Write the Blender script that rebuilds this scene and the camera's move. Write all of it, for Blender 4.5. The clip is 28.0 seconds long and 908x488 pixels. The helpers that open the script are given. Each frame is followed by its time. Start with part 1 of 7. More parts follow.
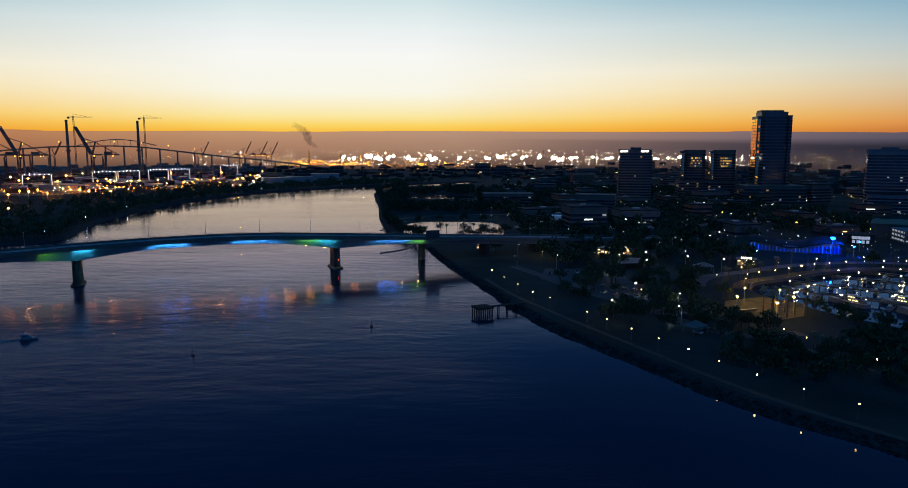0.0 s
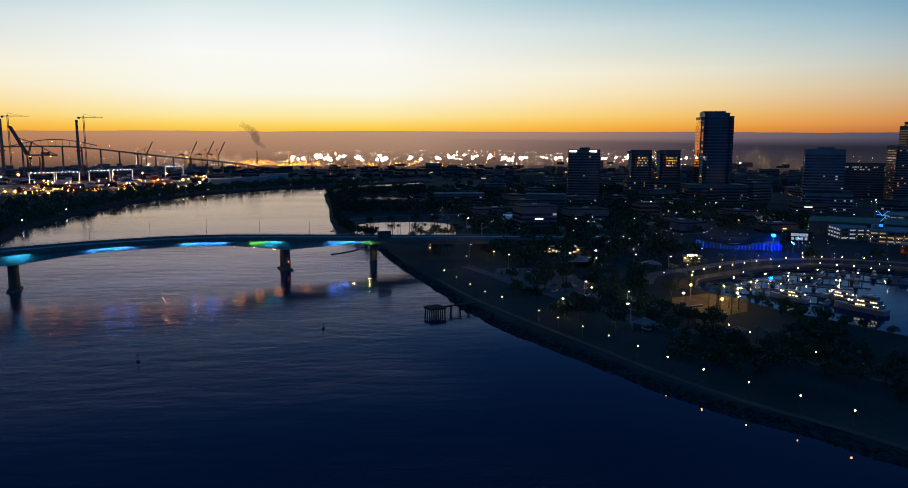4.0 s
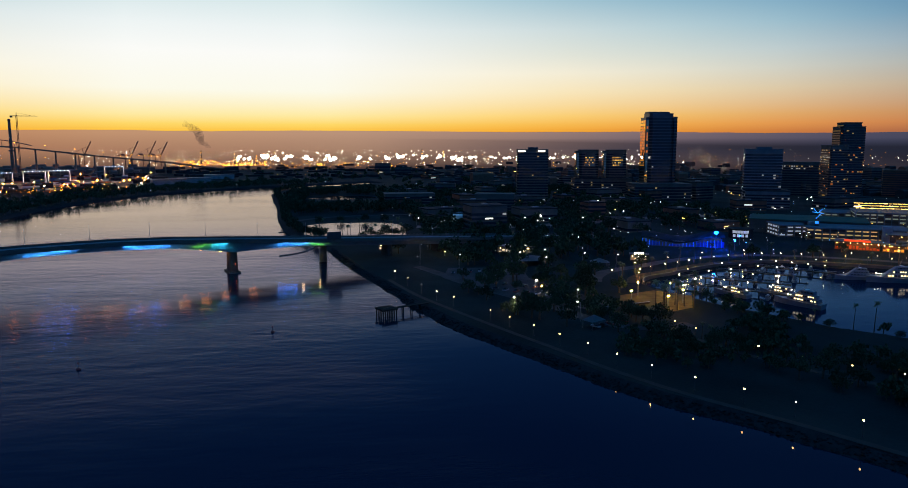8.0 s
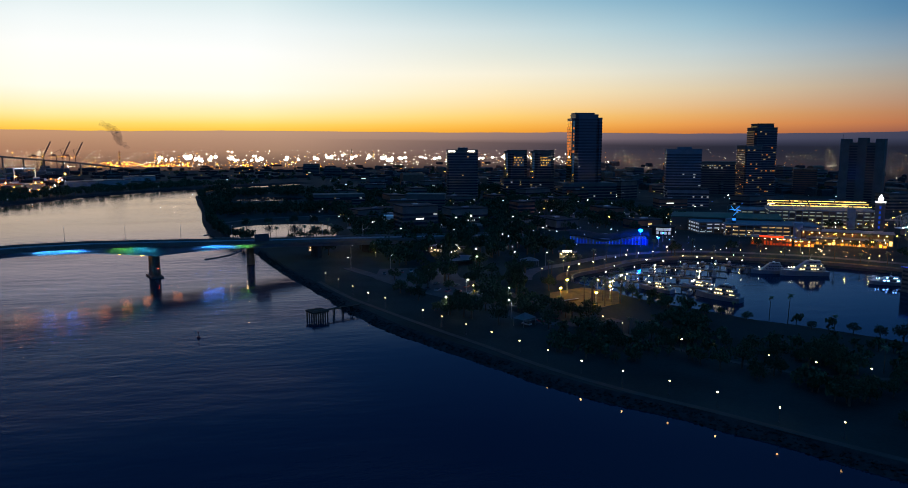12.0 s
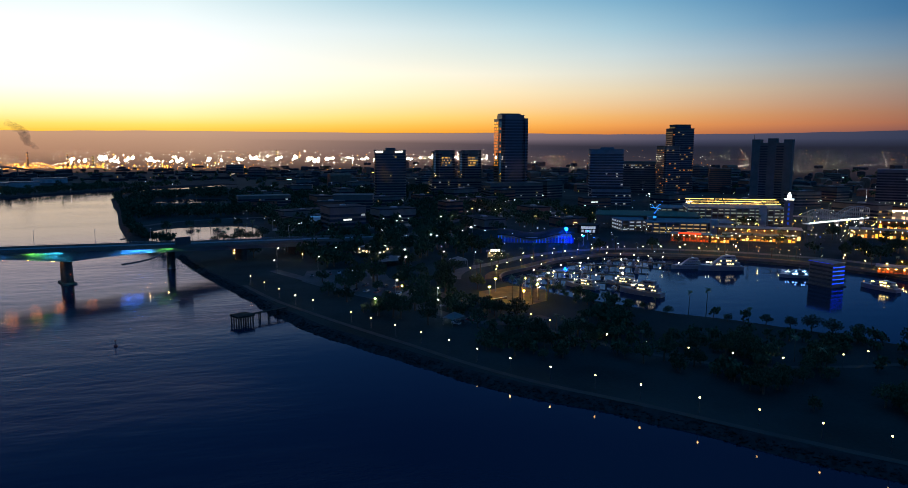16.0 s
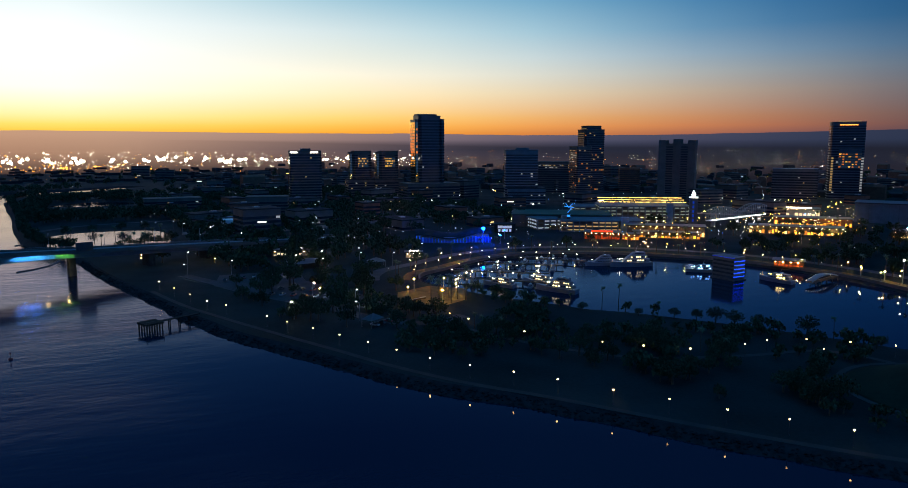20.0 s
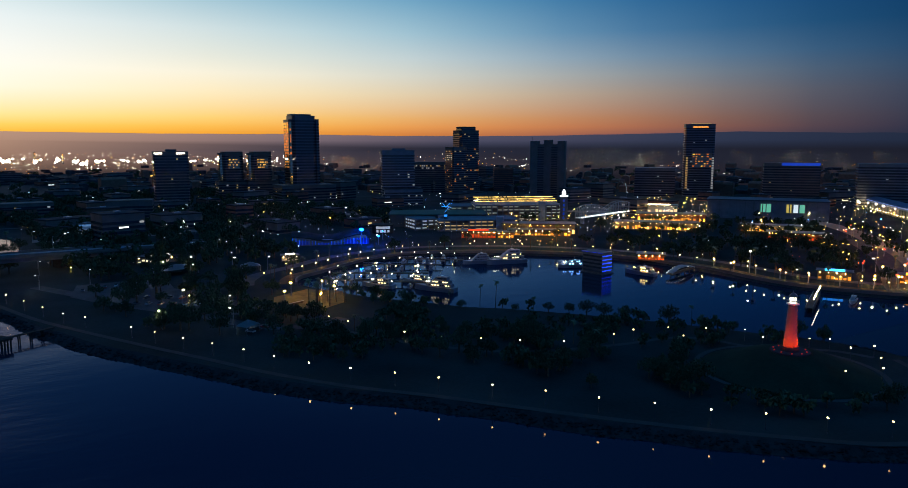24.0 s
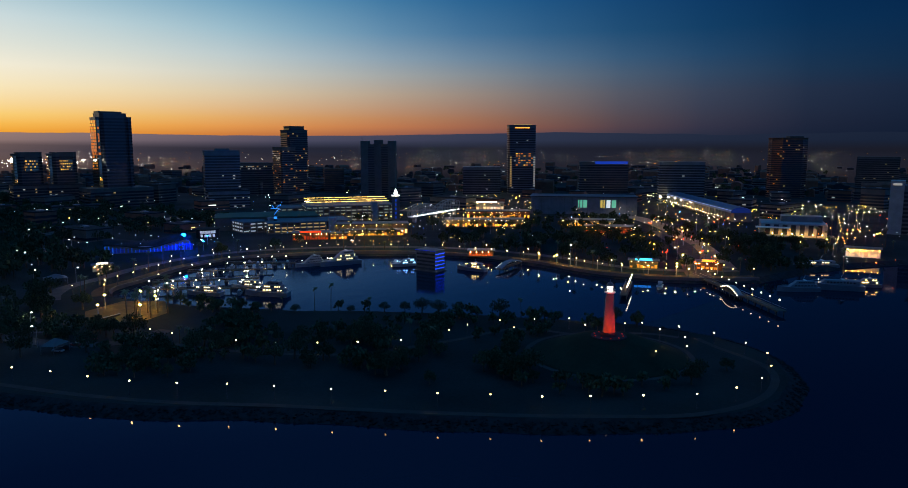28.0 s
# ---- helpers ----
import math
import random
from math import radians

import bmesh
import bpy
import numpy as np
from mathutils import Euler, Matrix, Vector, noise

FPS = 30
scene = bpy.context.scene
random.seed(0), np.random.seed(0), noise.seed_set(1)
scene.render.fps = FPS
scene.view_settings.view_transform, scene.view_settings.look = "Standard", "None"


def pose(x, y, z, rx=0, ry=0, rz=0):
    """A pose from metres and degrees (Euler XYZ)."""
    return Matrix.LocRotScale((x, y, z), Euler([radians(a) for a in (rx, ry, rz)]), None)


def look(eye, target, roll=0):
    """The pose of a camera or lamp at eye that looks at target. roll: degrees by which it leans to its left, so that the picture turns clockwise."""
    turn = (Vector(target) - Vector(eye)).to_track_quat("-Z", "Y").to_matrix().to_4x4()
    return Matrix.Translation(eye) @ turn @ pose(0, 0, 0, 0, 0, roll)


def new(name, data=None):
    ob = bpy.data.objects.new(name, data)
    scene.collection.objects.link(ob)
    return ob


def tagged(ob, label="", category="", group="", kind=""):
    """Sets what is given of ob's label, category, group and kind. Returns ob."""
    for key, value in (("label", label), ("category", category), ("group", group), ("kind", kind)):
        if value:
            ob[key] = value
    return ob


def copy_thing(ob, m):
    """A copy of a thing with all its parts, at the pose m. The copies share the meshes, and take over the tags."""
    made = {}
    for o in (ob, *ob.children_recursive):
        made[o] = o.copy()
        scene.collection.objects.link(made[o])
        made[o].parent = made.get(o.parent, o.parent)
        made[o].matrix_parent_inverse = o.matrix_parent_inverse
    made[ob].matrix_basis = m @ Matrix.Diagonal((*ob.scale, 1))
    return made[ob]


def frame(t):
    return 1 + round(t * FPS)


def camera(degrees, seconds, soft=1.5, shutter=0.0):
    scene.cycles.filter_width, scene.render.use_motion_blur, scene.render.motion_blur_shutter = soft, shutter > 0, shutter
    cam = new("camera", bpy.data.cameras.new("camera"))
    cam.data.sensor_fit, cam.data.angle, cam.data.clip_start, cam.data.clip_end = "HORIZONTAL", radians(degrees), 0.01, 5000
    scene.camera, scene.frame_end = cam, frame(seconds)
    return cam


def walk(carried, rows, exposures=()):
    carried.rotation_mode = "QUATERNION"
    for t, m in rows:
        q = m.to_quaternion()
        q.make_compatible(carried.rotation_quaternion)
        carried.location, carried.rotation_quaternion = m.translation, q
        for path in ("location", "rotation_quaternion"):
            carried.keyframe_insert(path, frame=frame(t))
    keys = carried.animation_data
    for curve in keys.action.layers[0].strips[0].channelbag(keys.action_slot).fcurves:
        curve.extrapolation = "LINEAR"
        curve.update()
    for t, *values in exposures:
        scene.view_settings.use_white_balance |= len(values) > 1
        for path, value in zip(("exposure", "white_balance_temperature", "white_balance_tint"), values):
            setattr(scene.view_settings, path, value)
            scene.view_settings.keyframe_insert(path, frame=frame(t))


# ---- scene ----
# ---- camera: a drone hovering over the bay, panning to the right ----
cam = camera(64.84, 28.0, soft=0.8)
walk(cam, [
    (0.0, pose(0.00, 0.00, 83.39, 82.021, 0.000, 0.000)),
    (2.0, pose(-0.16, 0.12, 83.46, 82.004, 0.000, -1.974)),
    (4.0, pose(-0.22, 0.42, 83.52, 82.022, 0.000, -3.914)),
    (6.0, pose(-0.42, 0.84, 83.55, 82.015, 0.000, -5.949)),
    (8.0, pose(-0.67, 0.97, 83.74, 81.999, 0.000, -7.954)),
    (9.0, pose(-0.69, 0.98, 83.79, 81.986, 0.000, -9.152)),
    (10.0, pose(-0.68, 0.99, 83.78, 81.996, 0.000, -10.609)),
    (12.0, pose(-0.70, 1.24, 83.57, 82.031, 0.000, -13.521)),
    (14.0, pose(-0.36, 1.50, 83.42, 82.050, 0.000, -16.341)),
    (16.0, pose(-0.16, 1.66, 83.29, 82.069, 0.000, -19.239)),
    (18.0, pose(-0.04, 1.75, 83.17, 82.056, 0.000, -22.405)),
    (20.0, pose(0.09, 1.72, 83.10, 82.124, 0.000, -25.836)),
    (21.0, pose(0.17, 1.68, 83.07, 82.123, 0.000, -28.068)),
    (22.0, pose(0.27, 1.65, 83.04, 82.143, 0.000, -30.407)),
    (24.0, pose(0.36, 1.77, 82.95, 82.185, 0.000, -35.625)),
    (25.0, pose(0.38, 1.94, 82.92, 82.176, 0.000, -39.007)),
    (26.0, pose(0.44, 2.15, 82.94, 82.155, 0.000, -42.397)),
    (27.0, pose(0.50, 2.40, 83.00, 82.160, 0.000, -45.884)),
    (28.0, pose(0.51, 2.69, 83.07, 82.172, 0.000, -49.076)),
], exposures=[(0, -0.04), (7, 0.0), (12, 0.08), (16, 0.22), (20, 0.2), (24, 0.1), (28, 0.0)])

# ---- sky at dusk: the glow of the set sun, falling off round the compass ----


def lin(r, g, b, a=1.0):
    return tuple((c / 255 / 12.92 if c <= 10 else ((c / 255 + 0.055) / 1.055) ** 2.4) for c in (r, g, b)) + (a,)


world = bpy.data.worlds.new("dusk")
scene.world = world
world.use_nodes = True
wn, wl = world.node_tree.nodes, world.node_tree.links
wn.clear()
w_out, w_bg = wn.new("ShaderNodeOutputWorld"), wn.new("ShaderNodeBackground")
w_tc, w_sep = wn.new("ShaderNodeTexCoord"), wn.new("ShaderNodeSeparateXYZ")
wl.new(w_tc.outputs["Generated"], w_sep.inputs[0])


def w_math(op, a, b):
    n = wn.new("ShaderNodeMath")
    n.operation = op
    for i, v in enumerate((a, b)):
        if isinstance(v, (int, float)):
            n.inputs[i].default_value = v
        else:
            wl.new(v, n.inputs[i])
    return n.outputs[0]


def w_range(v, a, b):
    n = wn.new("ShaderNodeMapRange")
    n.inputs["From Min"].default_value, n.inputs["From Max"].default_value = a, b
    wl.new(v, n.inputs["Value"])
    return n.outputs[0]


def w_ramp(stops):
    n = wn.new("ShaderNodeValToRGB")
    el = n.color_ramp.elements
    while len(el) < len(stops):
        el.new(0.5)
    for e, (p, c) in zip(el, stops):
        e.position, e.color = p, lin(*c)
    wl.new(w_elev, n.inputs[0])
    return n.outputs[0]


# height above the horizon, as the square root of the sine, to spread the low bands
w_elev = w_math("POWER", w_math("MAXIMUM", w_sep.outputs[2], 0.0), 0.5)
SUNSET = radians(-9)
w_side = w_math("ADD", w_math("MULTIPLY", w_sep.outputs[0], math.sin(SUNSET)), w_math("MULTIPLY", w_sep.outputs[1], math.cos(SUNSET)))
w_flat = w_math("POWER", w_math("ADD", w_math("MULTIPLY", w_sep.outputs[0], w_sep.outputs[0]), w_math("MULTIPLY", w_sep.outputs[1], w_sep.outputs[1])), 0.5)
w_cos = w_math("DIVIDE", w_side, w_math("MAXIMUM", w_flat, 0.001))
w_turn = w_math("ARCCOSINE", w_math("MINIMUM", w_math("MAXIMUM", w_cos, -1.0), 1.0), 0.0)
# degrees from the glow; colours by height
SKY = [
    (7, [(0.0, (232, 156, 44)), (0.125, (252, 192, 62)), (0.16, (254, 216, 104)), (0.193, (254, 234, 162)), (0.264, (252, 250, 234)), (0.342, (251, 251, 247)), (0.386, (238, 244, 244)), (0.435, (212, 230, 233)), (0.475, (126, 174, 206)), (0.53, (50, 104, 160)), (0.62, (26, 70, 130)), (0.78, (22, 64, 128)), (1.0, (40, 124, 196))]),
    (26, [(0.0, (198, 104, 28)), (0.125, (240, 160, 50)), (0.16, (247, 185, 80)), (0.193, (250, 206, 116)), (0.264, (248, 230, 188)), (0.307, (243, 236, 214)), (0.342, (224, 227, 216)), (0.386, (203, 218, 220)), (0.435, (156, 192, 208)), (0.475, (84, 138, 180)), (0.53, (34, 84, 140)), (0.62, (22, 62, 120)), (0.78, (22, 62, 124)), (1.0, (40, 124, 196))]),
    (41, [(0.0, (142, 82, 50)), (0.125, (206, 126, 64)), (0.16, (226, 152, 80)), (0.193, (226, 170, 104)), (0.264, (220, 201, 168)), (0.307, (208, 208, 196)), (0.342, (190, 204, 206)), (0.386, (156, 189, 204)), (0.435, (112, 162, 191)), (0.475, (64, 118, 164)), (0.53, (40, 94, 148)), (0.62, (25, 68, 124)), (1.0, (40, 124, 196))]),
    (58, [(0.0, (78, 60, 74)), (0.125, (138, 88, 78)), (0.16, (168, 106, 78)), (0.193, (168, 118, 90)), (0.264, (158, 142, 130)), (0.307, (140, 147, 152)), (0.342, (114, 140, 162)), (0.386, (75, 120, 157)), (0.435, (48, 104, 149)), (0.53, (25, 74, 124)), (0.62, (22, 62, 116)), (1.0, (40, 124, 196))]),
    (75, [(0.0, (38, 42, 62)), (0.125, (50, 50, 68)), (0.16, (60, 56, 72)), (0.193, (64, 62, 77)), (0.264, (65, 73, 92)), (0.307, (56, 78, 104)), (0.342, (41, 76, 110)), (0.386, (23, 67, 106)), (0.435, (16, 61, 105)), (0.55, (11, 48, 92)), (0.72, (12, 46, 98)), (1.0, (40, 124, 196))]),
    (92, [(0.0, (14, 24, 44)), (0.16, (18, 30, 52)), (0.264, (22, 37, 62)), (0.307, (15, 41, 70)), (0.386, (8, 41, 77)), (0.435, (4, 36, 74)), (0.55, (4, 30, 66)), (0.72, (8, 34, 78)), (1.0, (40, 124, 196))]),
    (150, [(0.0, (36, 58, 98)), (0.4, (32, 90, 164)), (1.0, (40, 124, 196))]),
]
HEIGHTS = (0.0, 0.125, 0.16, 0.193, 0.264, 0.307, 0.342, 0.386, 0.435, 0.475, 0.53, 0.62, 0.78, 1.0)


def stop_at(stops, h):
    for (h0, c0), (h1, c1) in zip(stops, stops[1:]):
        if h <= h1:
            return [a + (b - a) * (h - h0) / (h1 - h0) for a, b in zip(c0, c1)]
    return list(stops[-1][1])


def sky_column(deg):
    """Colours by height at a compass distance from the glow, on a smooth curve through the table."""
    k = max(0, min(len(SKY) - 2, sum(1 for d, _ in SKY[1:] if d <= deg)))
    out = []
    for h in HEIGHTS:
        col = []
        for ch in range(3):
            v = [stop_at(s, h)[ch] for _, s in SKY]
            d = [a for a, _ in SKY]

            def slope(i):
                lo, hi = max(0, i - 1), min(len(d) - 1, i + 1)
                return (v[hi] - v[lo]) / (d[hi] - d[lo])

            w = d[k + 1] - d[k]
            t = (deg - d[k]) / w
            y = (2 * t ** 3 - 3 * t * t + 1) * v[k] + (t ** 3 - 2 * t * t + t) * w * slope(k) + (3 * t * t - 2 * t ** 3) * v[k + 1] + (t ** 3 - t * t) * w * slope(k + 1)
            col.append(max(2, min(255, y)))
        out.append((h, tuple(col)))
    return out


sky_color, last = None, 0
for turned in (7, 13, 20, 26, 33, 41, 47, 53, 59, 65, 71, 77, 84, 92, 104, 122, 150):
    ramp = w_ramp(sky_column(turned))
    if sky_color is None:
        sky_color, last = ramp, turned
        continue
    mix = wn.new("ShaderNodeMix")
    mix.data_type = "RGBA"
    wl.new(w_range(w_turn, radians(last), radians(turned)), mix.inputs["Factor"])
    wl.new(sky_color, mix.inputs["A"])
    wl.new(ramp, mix.inputs["B"])
    sky_color, last = mix.outputs["Result"], turned
wl.new(sky_color, w_bg.inputs["Color"])
w_bg.inputs["Strength"].default_value = 1.0
wl.new(w_bg.outputs[0], w_out.inputs[0])

# ---- materials ----


def paint(name, color, rough=0.8, metal=0.0, vary=0.25, size=1.0, bump=0.1, fine=8.0):
    """A worn surface: colour that varies at two scales, with fine relief. size: metres of the large stains."""
    m = bpy.data.materials.new(name)
    m.use_nodes = True
    n, l = m.node_tree.nodes, m.node_tree.links
    b = n["Principled BSDF"]
    b.inputs["Roughness"].default_value, b.inputs["Metallic"].default_value = rough, metal
    if rough >= 0.8:
        b.inputs["Specular IOR Level"].default_value = 0.08
    tc = n.new("ShaderNodeTexCoord")
    big, small = n.new("ShaderNodeTexNoise"), n.new("ShaderNodeTexNoise")
    big.inputs["Scale"].default_value, small.inputs["Scale"].default_value = 1 / size, fine / size
    big.inputs["Detail"].default_value = small.inputs["Detail"].default_value = 4
    rnd = n.new("ShaderNodeObjectInfo")
    add = n.new("ShaderNodeMath")
    add.operation = "MULTIPLY_ADD"
    add.inputs[1].default_value, add.inputs[2].default_value = 0.35, 0.0
    mixf = n.new("ShaderNodeMath")
    mixf.operation = "ADD"
    l.new(tc.outputs["Object"], big.inputs["Vector"])
    l.new(tc.outputs["Object"], small.inputs["Vector"])
    l.new(small.outputs[0], add.inputs[0])
    l.new(add.outputs[0], mixf.inputs[0])
    l.new(big.outputs[0], mixf.inputs[1])
    ramp = n.new("ShaderNodeValToRGB")
    lo, hi = ramp.color_ramp.elements
    lo.position, hi.position = 0.4, 0.95
    lo.color = tuple(c * (1 - vary) for c in color) + (1,)
    hi.color = tuple(min(1, c * (1 + vary)) for c in color) + (1,)
    l.new(mixf.outputs[0], ramp.inputs[0])
    tone = n.new("ShaderNodeHueSaturation")
    val = n.new("ShaderNodeMapRange")
    val.inputs["To Min"].default_value, val.inputs["To Max"].default_value = 1 - vary * 0.6, 1 + vary * 0.6
    l.new(rnd.outputs["Random"], val.inputs["Value"])
    l.new(val.outputs[0], tone.inputs["Value"])
    l.new(ramp.outputs[0], tone.inputs["Color"])
    l.new(tone.outputs[0], b.inputs["Base Color"])
    if bump:
        bp = n.new("ShaderNodeBump")
        bp.inputs["Strength"].default_value = bump
        l.new(small.outputs[0], bp.inputs["Height"])
        l.new(bp.outputs[0], b.inputs["Normal"])
    return m


def glow(name, color, strength, lights=True, uneven=False, each=False):
    """A lit lamp, sign or window, or a surface that glows in place of light on it. uneven, each: every lamp of a joined
    mesh, or every object, burns at its own strength.
    """
    m = bpy.data.materials.new(name)
    m.use_nodes = True
    b = m.node_tree.nodes["Principled BSDF"]
    b.inputs["Base Color"].default_value = tuple(c * 0.5 for c in color) + (1,)
    b.inputs["Emission Color"].default_value = tuple(color) + (1,)
    b.inputs["Emission Strength"].default_value = strength
    if uneven or each:
        n, l = m.node_tree.nodes, m.node_tree.links
        geo, pw, mul = n.new("ShaderNodeObjectInfo" if each else "ShaderNodeNewGeometry"), n.new("ShaderNodeMath"), n.new("ShaderNodeMath")
        pw.operation, mul.operation = "POWER", "MULTIPLY_ADD"
        pw.inputs[1].default_value = 1.6 if each else 2.3
        mul.inputs[1].default_value, mul.inputs[2].default_value = strength * (1.3 if each else 2.1), strength * (0.35 if each else 0.08)
        l.new(geo.outputs["Random" if each else "Random Per Island"], pw.inputs[0])
        l.new(pw.outputs[0], mul.inputs[0])
        l.new(mul.outputs[0], b.inputs["Emission Strength"])
    if not lights:
        m.cycles.emission_sampling = "NONE"
    return m


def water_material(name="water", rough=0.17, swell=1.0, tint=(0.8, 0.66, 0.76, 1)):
    m = bpy.data.materials.new(name)
    m.use_nodes = True
    n, l = m.node_tree.nodes, m.node_tree.links
    n.clear()
    out, mix = n.new("ShaderNodeOutputMaterial"), n.new("ShaderNodeMixShader")
    deep, gloss, fres = n.new("ShaderNodeBsdfDiffuse"), n.new("ShaderNodeBsdfAnisotropic"), n.new("ShaderNodeFresnel")
    deep.inputs["Color"].default_value = (0.0006, 0.016, 0.03, 1)
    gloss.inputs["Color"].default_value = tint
    gloss.inputs["Roughness"].default_value = rough
    fres.inputs["IOR"].default_value = 1.24
    tc = n.new("ShaderNodeTexCoord")
    mp = n.new("ShaderNodeMapping")
    mp.inputs["Rotation"].default_value[2] = radians(12)
    mp.inputs["Scale"].default_value = (0.45, 1.0, 1.0)
    l.new(tc.outputs["Object"], mp.inputs["Vector"])
    # the tide ruffles the open bay; in the lee of the park the water lies calmer
    lee, near, calm = n.new("ShaderNodeMapping"), n.new("ShaderNodeVectorMath"), n.new("ShaderNodeMapRange")
    lee.vector_type, near.operation = "TEXTURE", "LENGTH"
    lee.inputs["Location"].default_value = (168, 145, 0)
    lee.inputs["Rotation"].default_value[2] = radians(-52.5)
    lee.inputs["Scale"].default_value = (205, 75, 1)
    l.new(tc.outputs["Object"], lee.inputs["Vector"])
    l.new(lee.outputs[0], near.inputs[0])
    calm.interpolation_type = "SMOOTHSTEP"
    calm.inputs["From Min"].default_value, calm.inputs["From Max"].default_value = 0.85, 1.35
    calm.inputs["To Min"].default_value = 0.24
    l.new(near.outputs["Value"], calm.inputs["Value"])
    # beyond the bridge the river runs smooth
    up, river, least = n.new("ShaderNodeSeparateXYZ"), n.new("ShaderNodeMapRange"), n.new("ShaderNodeMath")
    l.new(tc.outputs["Object"], up.inputs[0])
    river.interpolation_type, least.operation = "SMOOTHSTEP", "MINIMUM"
    river.inputs["From Min"].default_value, river.inputs["From Max"].default_value = 520, 720
    river.inputs["To Min"].default_value, river.inputs["To Max"].default_value = 1.0, 0.62
    l.new(up.outputs[1], river.inputs["Value"])
    l.new(calm.outputs[0], least.inputs[0])
    l.new(river.outputs[0], least.inputs[1])
    # the mirrored sky is tinted warmer upstream, its low glow put into the colour
    upstream, warm = n.new("ShaderNodeMapRange"), n.new("ShaderNodeMix")
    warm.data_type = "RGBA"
    upstream.interpolation_type = "SMOOTHSTEP"
    upstream.inputs["From Min"].default_value, upstream.inputs["From Max"].default_value = 480, 800
    l.new(up.outputs[1], upstream.inputs["Value"])
    l.new(upstream.outputs[0], warm.inputs["Factor"])
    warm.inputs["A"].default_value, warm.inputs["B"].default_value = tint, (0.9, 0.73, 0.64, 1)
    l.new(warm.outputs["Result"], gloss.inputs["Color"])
    # and off the harbour mouth
    mouth, off, lull = n.new("ShaderNodeVectorMath"), n.new("ShaderNodeMapRange"), n.new("ShaderNodeMath")
    mouth.operation, lull.operation = "DISTANCE", "MINIMUM"
    mouth.inputs[1].default_value = (440, 110, 0)
    off.interpolation_type = "SMOOTHSTEP"
    off.inputs["From Min"].default_value, off.inputs["From Max"].default_value = 130, 230
    off.inputs["To Min"].default_value = 0.15
    l.new(tc.outputs["Object"], mouth.inputs[0])
    l.new(mouth.outputs["Value"], off.inputs["Value"])
    l.new(least.outputs[0], lull.inputs[0])
    l.new(off.outputs[0], lull.inputs[1])
    # cat's paws: patches of wind that drift over the bay
    wind, gust, paws = n.new("ShaderNodeTexNoise"), n.new("ShaderNodeMapRange"), n.new("ShaderNodeMath")
    wind.inputs["Scale"].default_value, wind.inputs["Detail"].default_value = 0.011, 3
    l.new(mp.outputs[0], wind.inputs["Vector"])
    gust.inputs["From Min"].default_value, gust.inputs["From Max"].default_value = 0.36, 0.64
    gust.inputs["To Min"].default_value, gust.inputs["To Max"].default_value = 0.55, 1.4
    l.new(wind.outputs[0], gust.inputs["Value"])
    paws.operation = "MULTIPLY"
    l.new(lull.outputs[0], paws.inputs[0])
    l.new(gust.outputs[0], paws.inputs[1])
    calm = paws
    soft = n.new("ShaderNodeMath")
    soft.operation = "MULTIPLY"
    soft.inputs[1].default_value = rough
    l.new(calm.outputs[0], soft.inputs[0])
    l.new(soft.outputs[0], gloss.inputs["Roughness"])
    waves = []
    for scale, strength, dist in ((0.12, 0.36, 0.5), (0.6, 0.42, 0.12), (0.018, 0.25, 0.8)):
        t = n.new("ShaderNodeTexNoise")
        t.inputs["Scale"].default_value = scale
        t.inputs["Detail"].default_value = 3
        l.new(mp.outputs[0], t.inputs["Vector"])
        bp = n.new("ShaderNodeBump")
        bp.inputs["Distance"].default_value = dist * swell
        ruffle = n.new("ShaderNodeMath")
        ruffle.operation = "MULTIPLY"
        ruffle.inputs[1].default_value = strength
        l.new(calm.outputs[0], ruffle.inputs[0])
        l.new(ruffle.outputs[0], bp.inputs["Strength"])
        l.new(t.outputs[0], bp.inputs["Height"])
        if waves:
            l.new(waves[-1].outputs[0], bp.inputs["Normal"])
        waves.append(bp)
    for node in (deep, gloss, fres):
        l.new(waves[-1].outputs[0], node.inputs["Normal"])
    l.new(fres.outputs[0], mix.inputs[0])
    l.new(deep.outputs[0], mix.inputs[1])
    l.new(gloss.outputs[0], mix.inputs[2])
    l.new(mix.outputs[0], out.inputs[0])
    return m


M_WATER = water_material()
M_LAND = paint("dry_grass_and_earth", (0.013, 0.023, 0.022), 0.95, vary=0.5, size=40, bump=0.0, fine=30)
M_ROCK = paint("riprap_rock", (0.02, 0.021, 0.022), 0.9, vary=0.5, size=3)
M_ASPHALT = paint("asphalt", (0.06, 0.06, 0.06), 0.85, vary=0.3, size=6)
M_PATH = paint("worn_concrete_paving", (0.05, 0.048, 0.044), 0.85, vary=0.2, size=5)
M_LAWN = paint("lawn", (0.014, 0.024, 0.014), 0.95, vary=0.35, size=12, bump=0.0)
M_CONC = paint("concrete", (0.32, 0.31, 0.30), 0.8, vary=0.2, size=6)
M_DARKCONC = paint("brown_concrete", (0.14, 0.115, 0.1), 0.85, vary=0.2, size=8)
M_WHITE = paint("white_paint", (0.78, 0.78, 0.77), 0.5, vary=0.08, size=3, bump=0.02)
M_GREYSTEEL = paint("grey_steel", (0.25, 0.26, 0.27), 0.5, 0.6, vary=0.15, size=2)
M_DARKSTEEL = paint("dark_painted_steel", (0.06, 0.065, 0.07), 0.5, 0.3, vary=0.2, size=2)
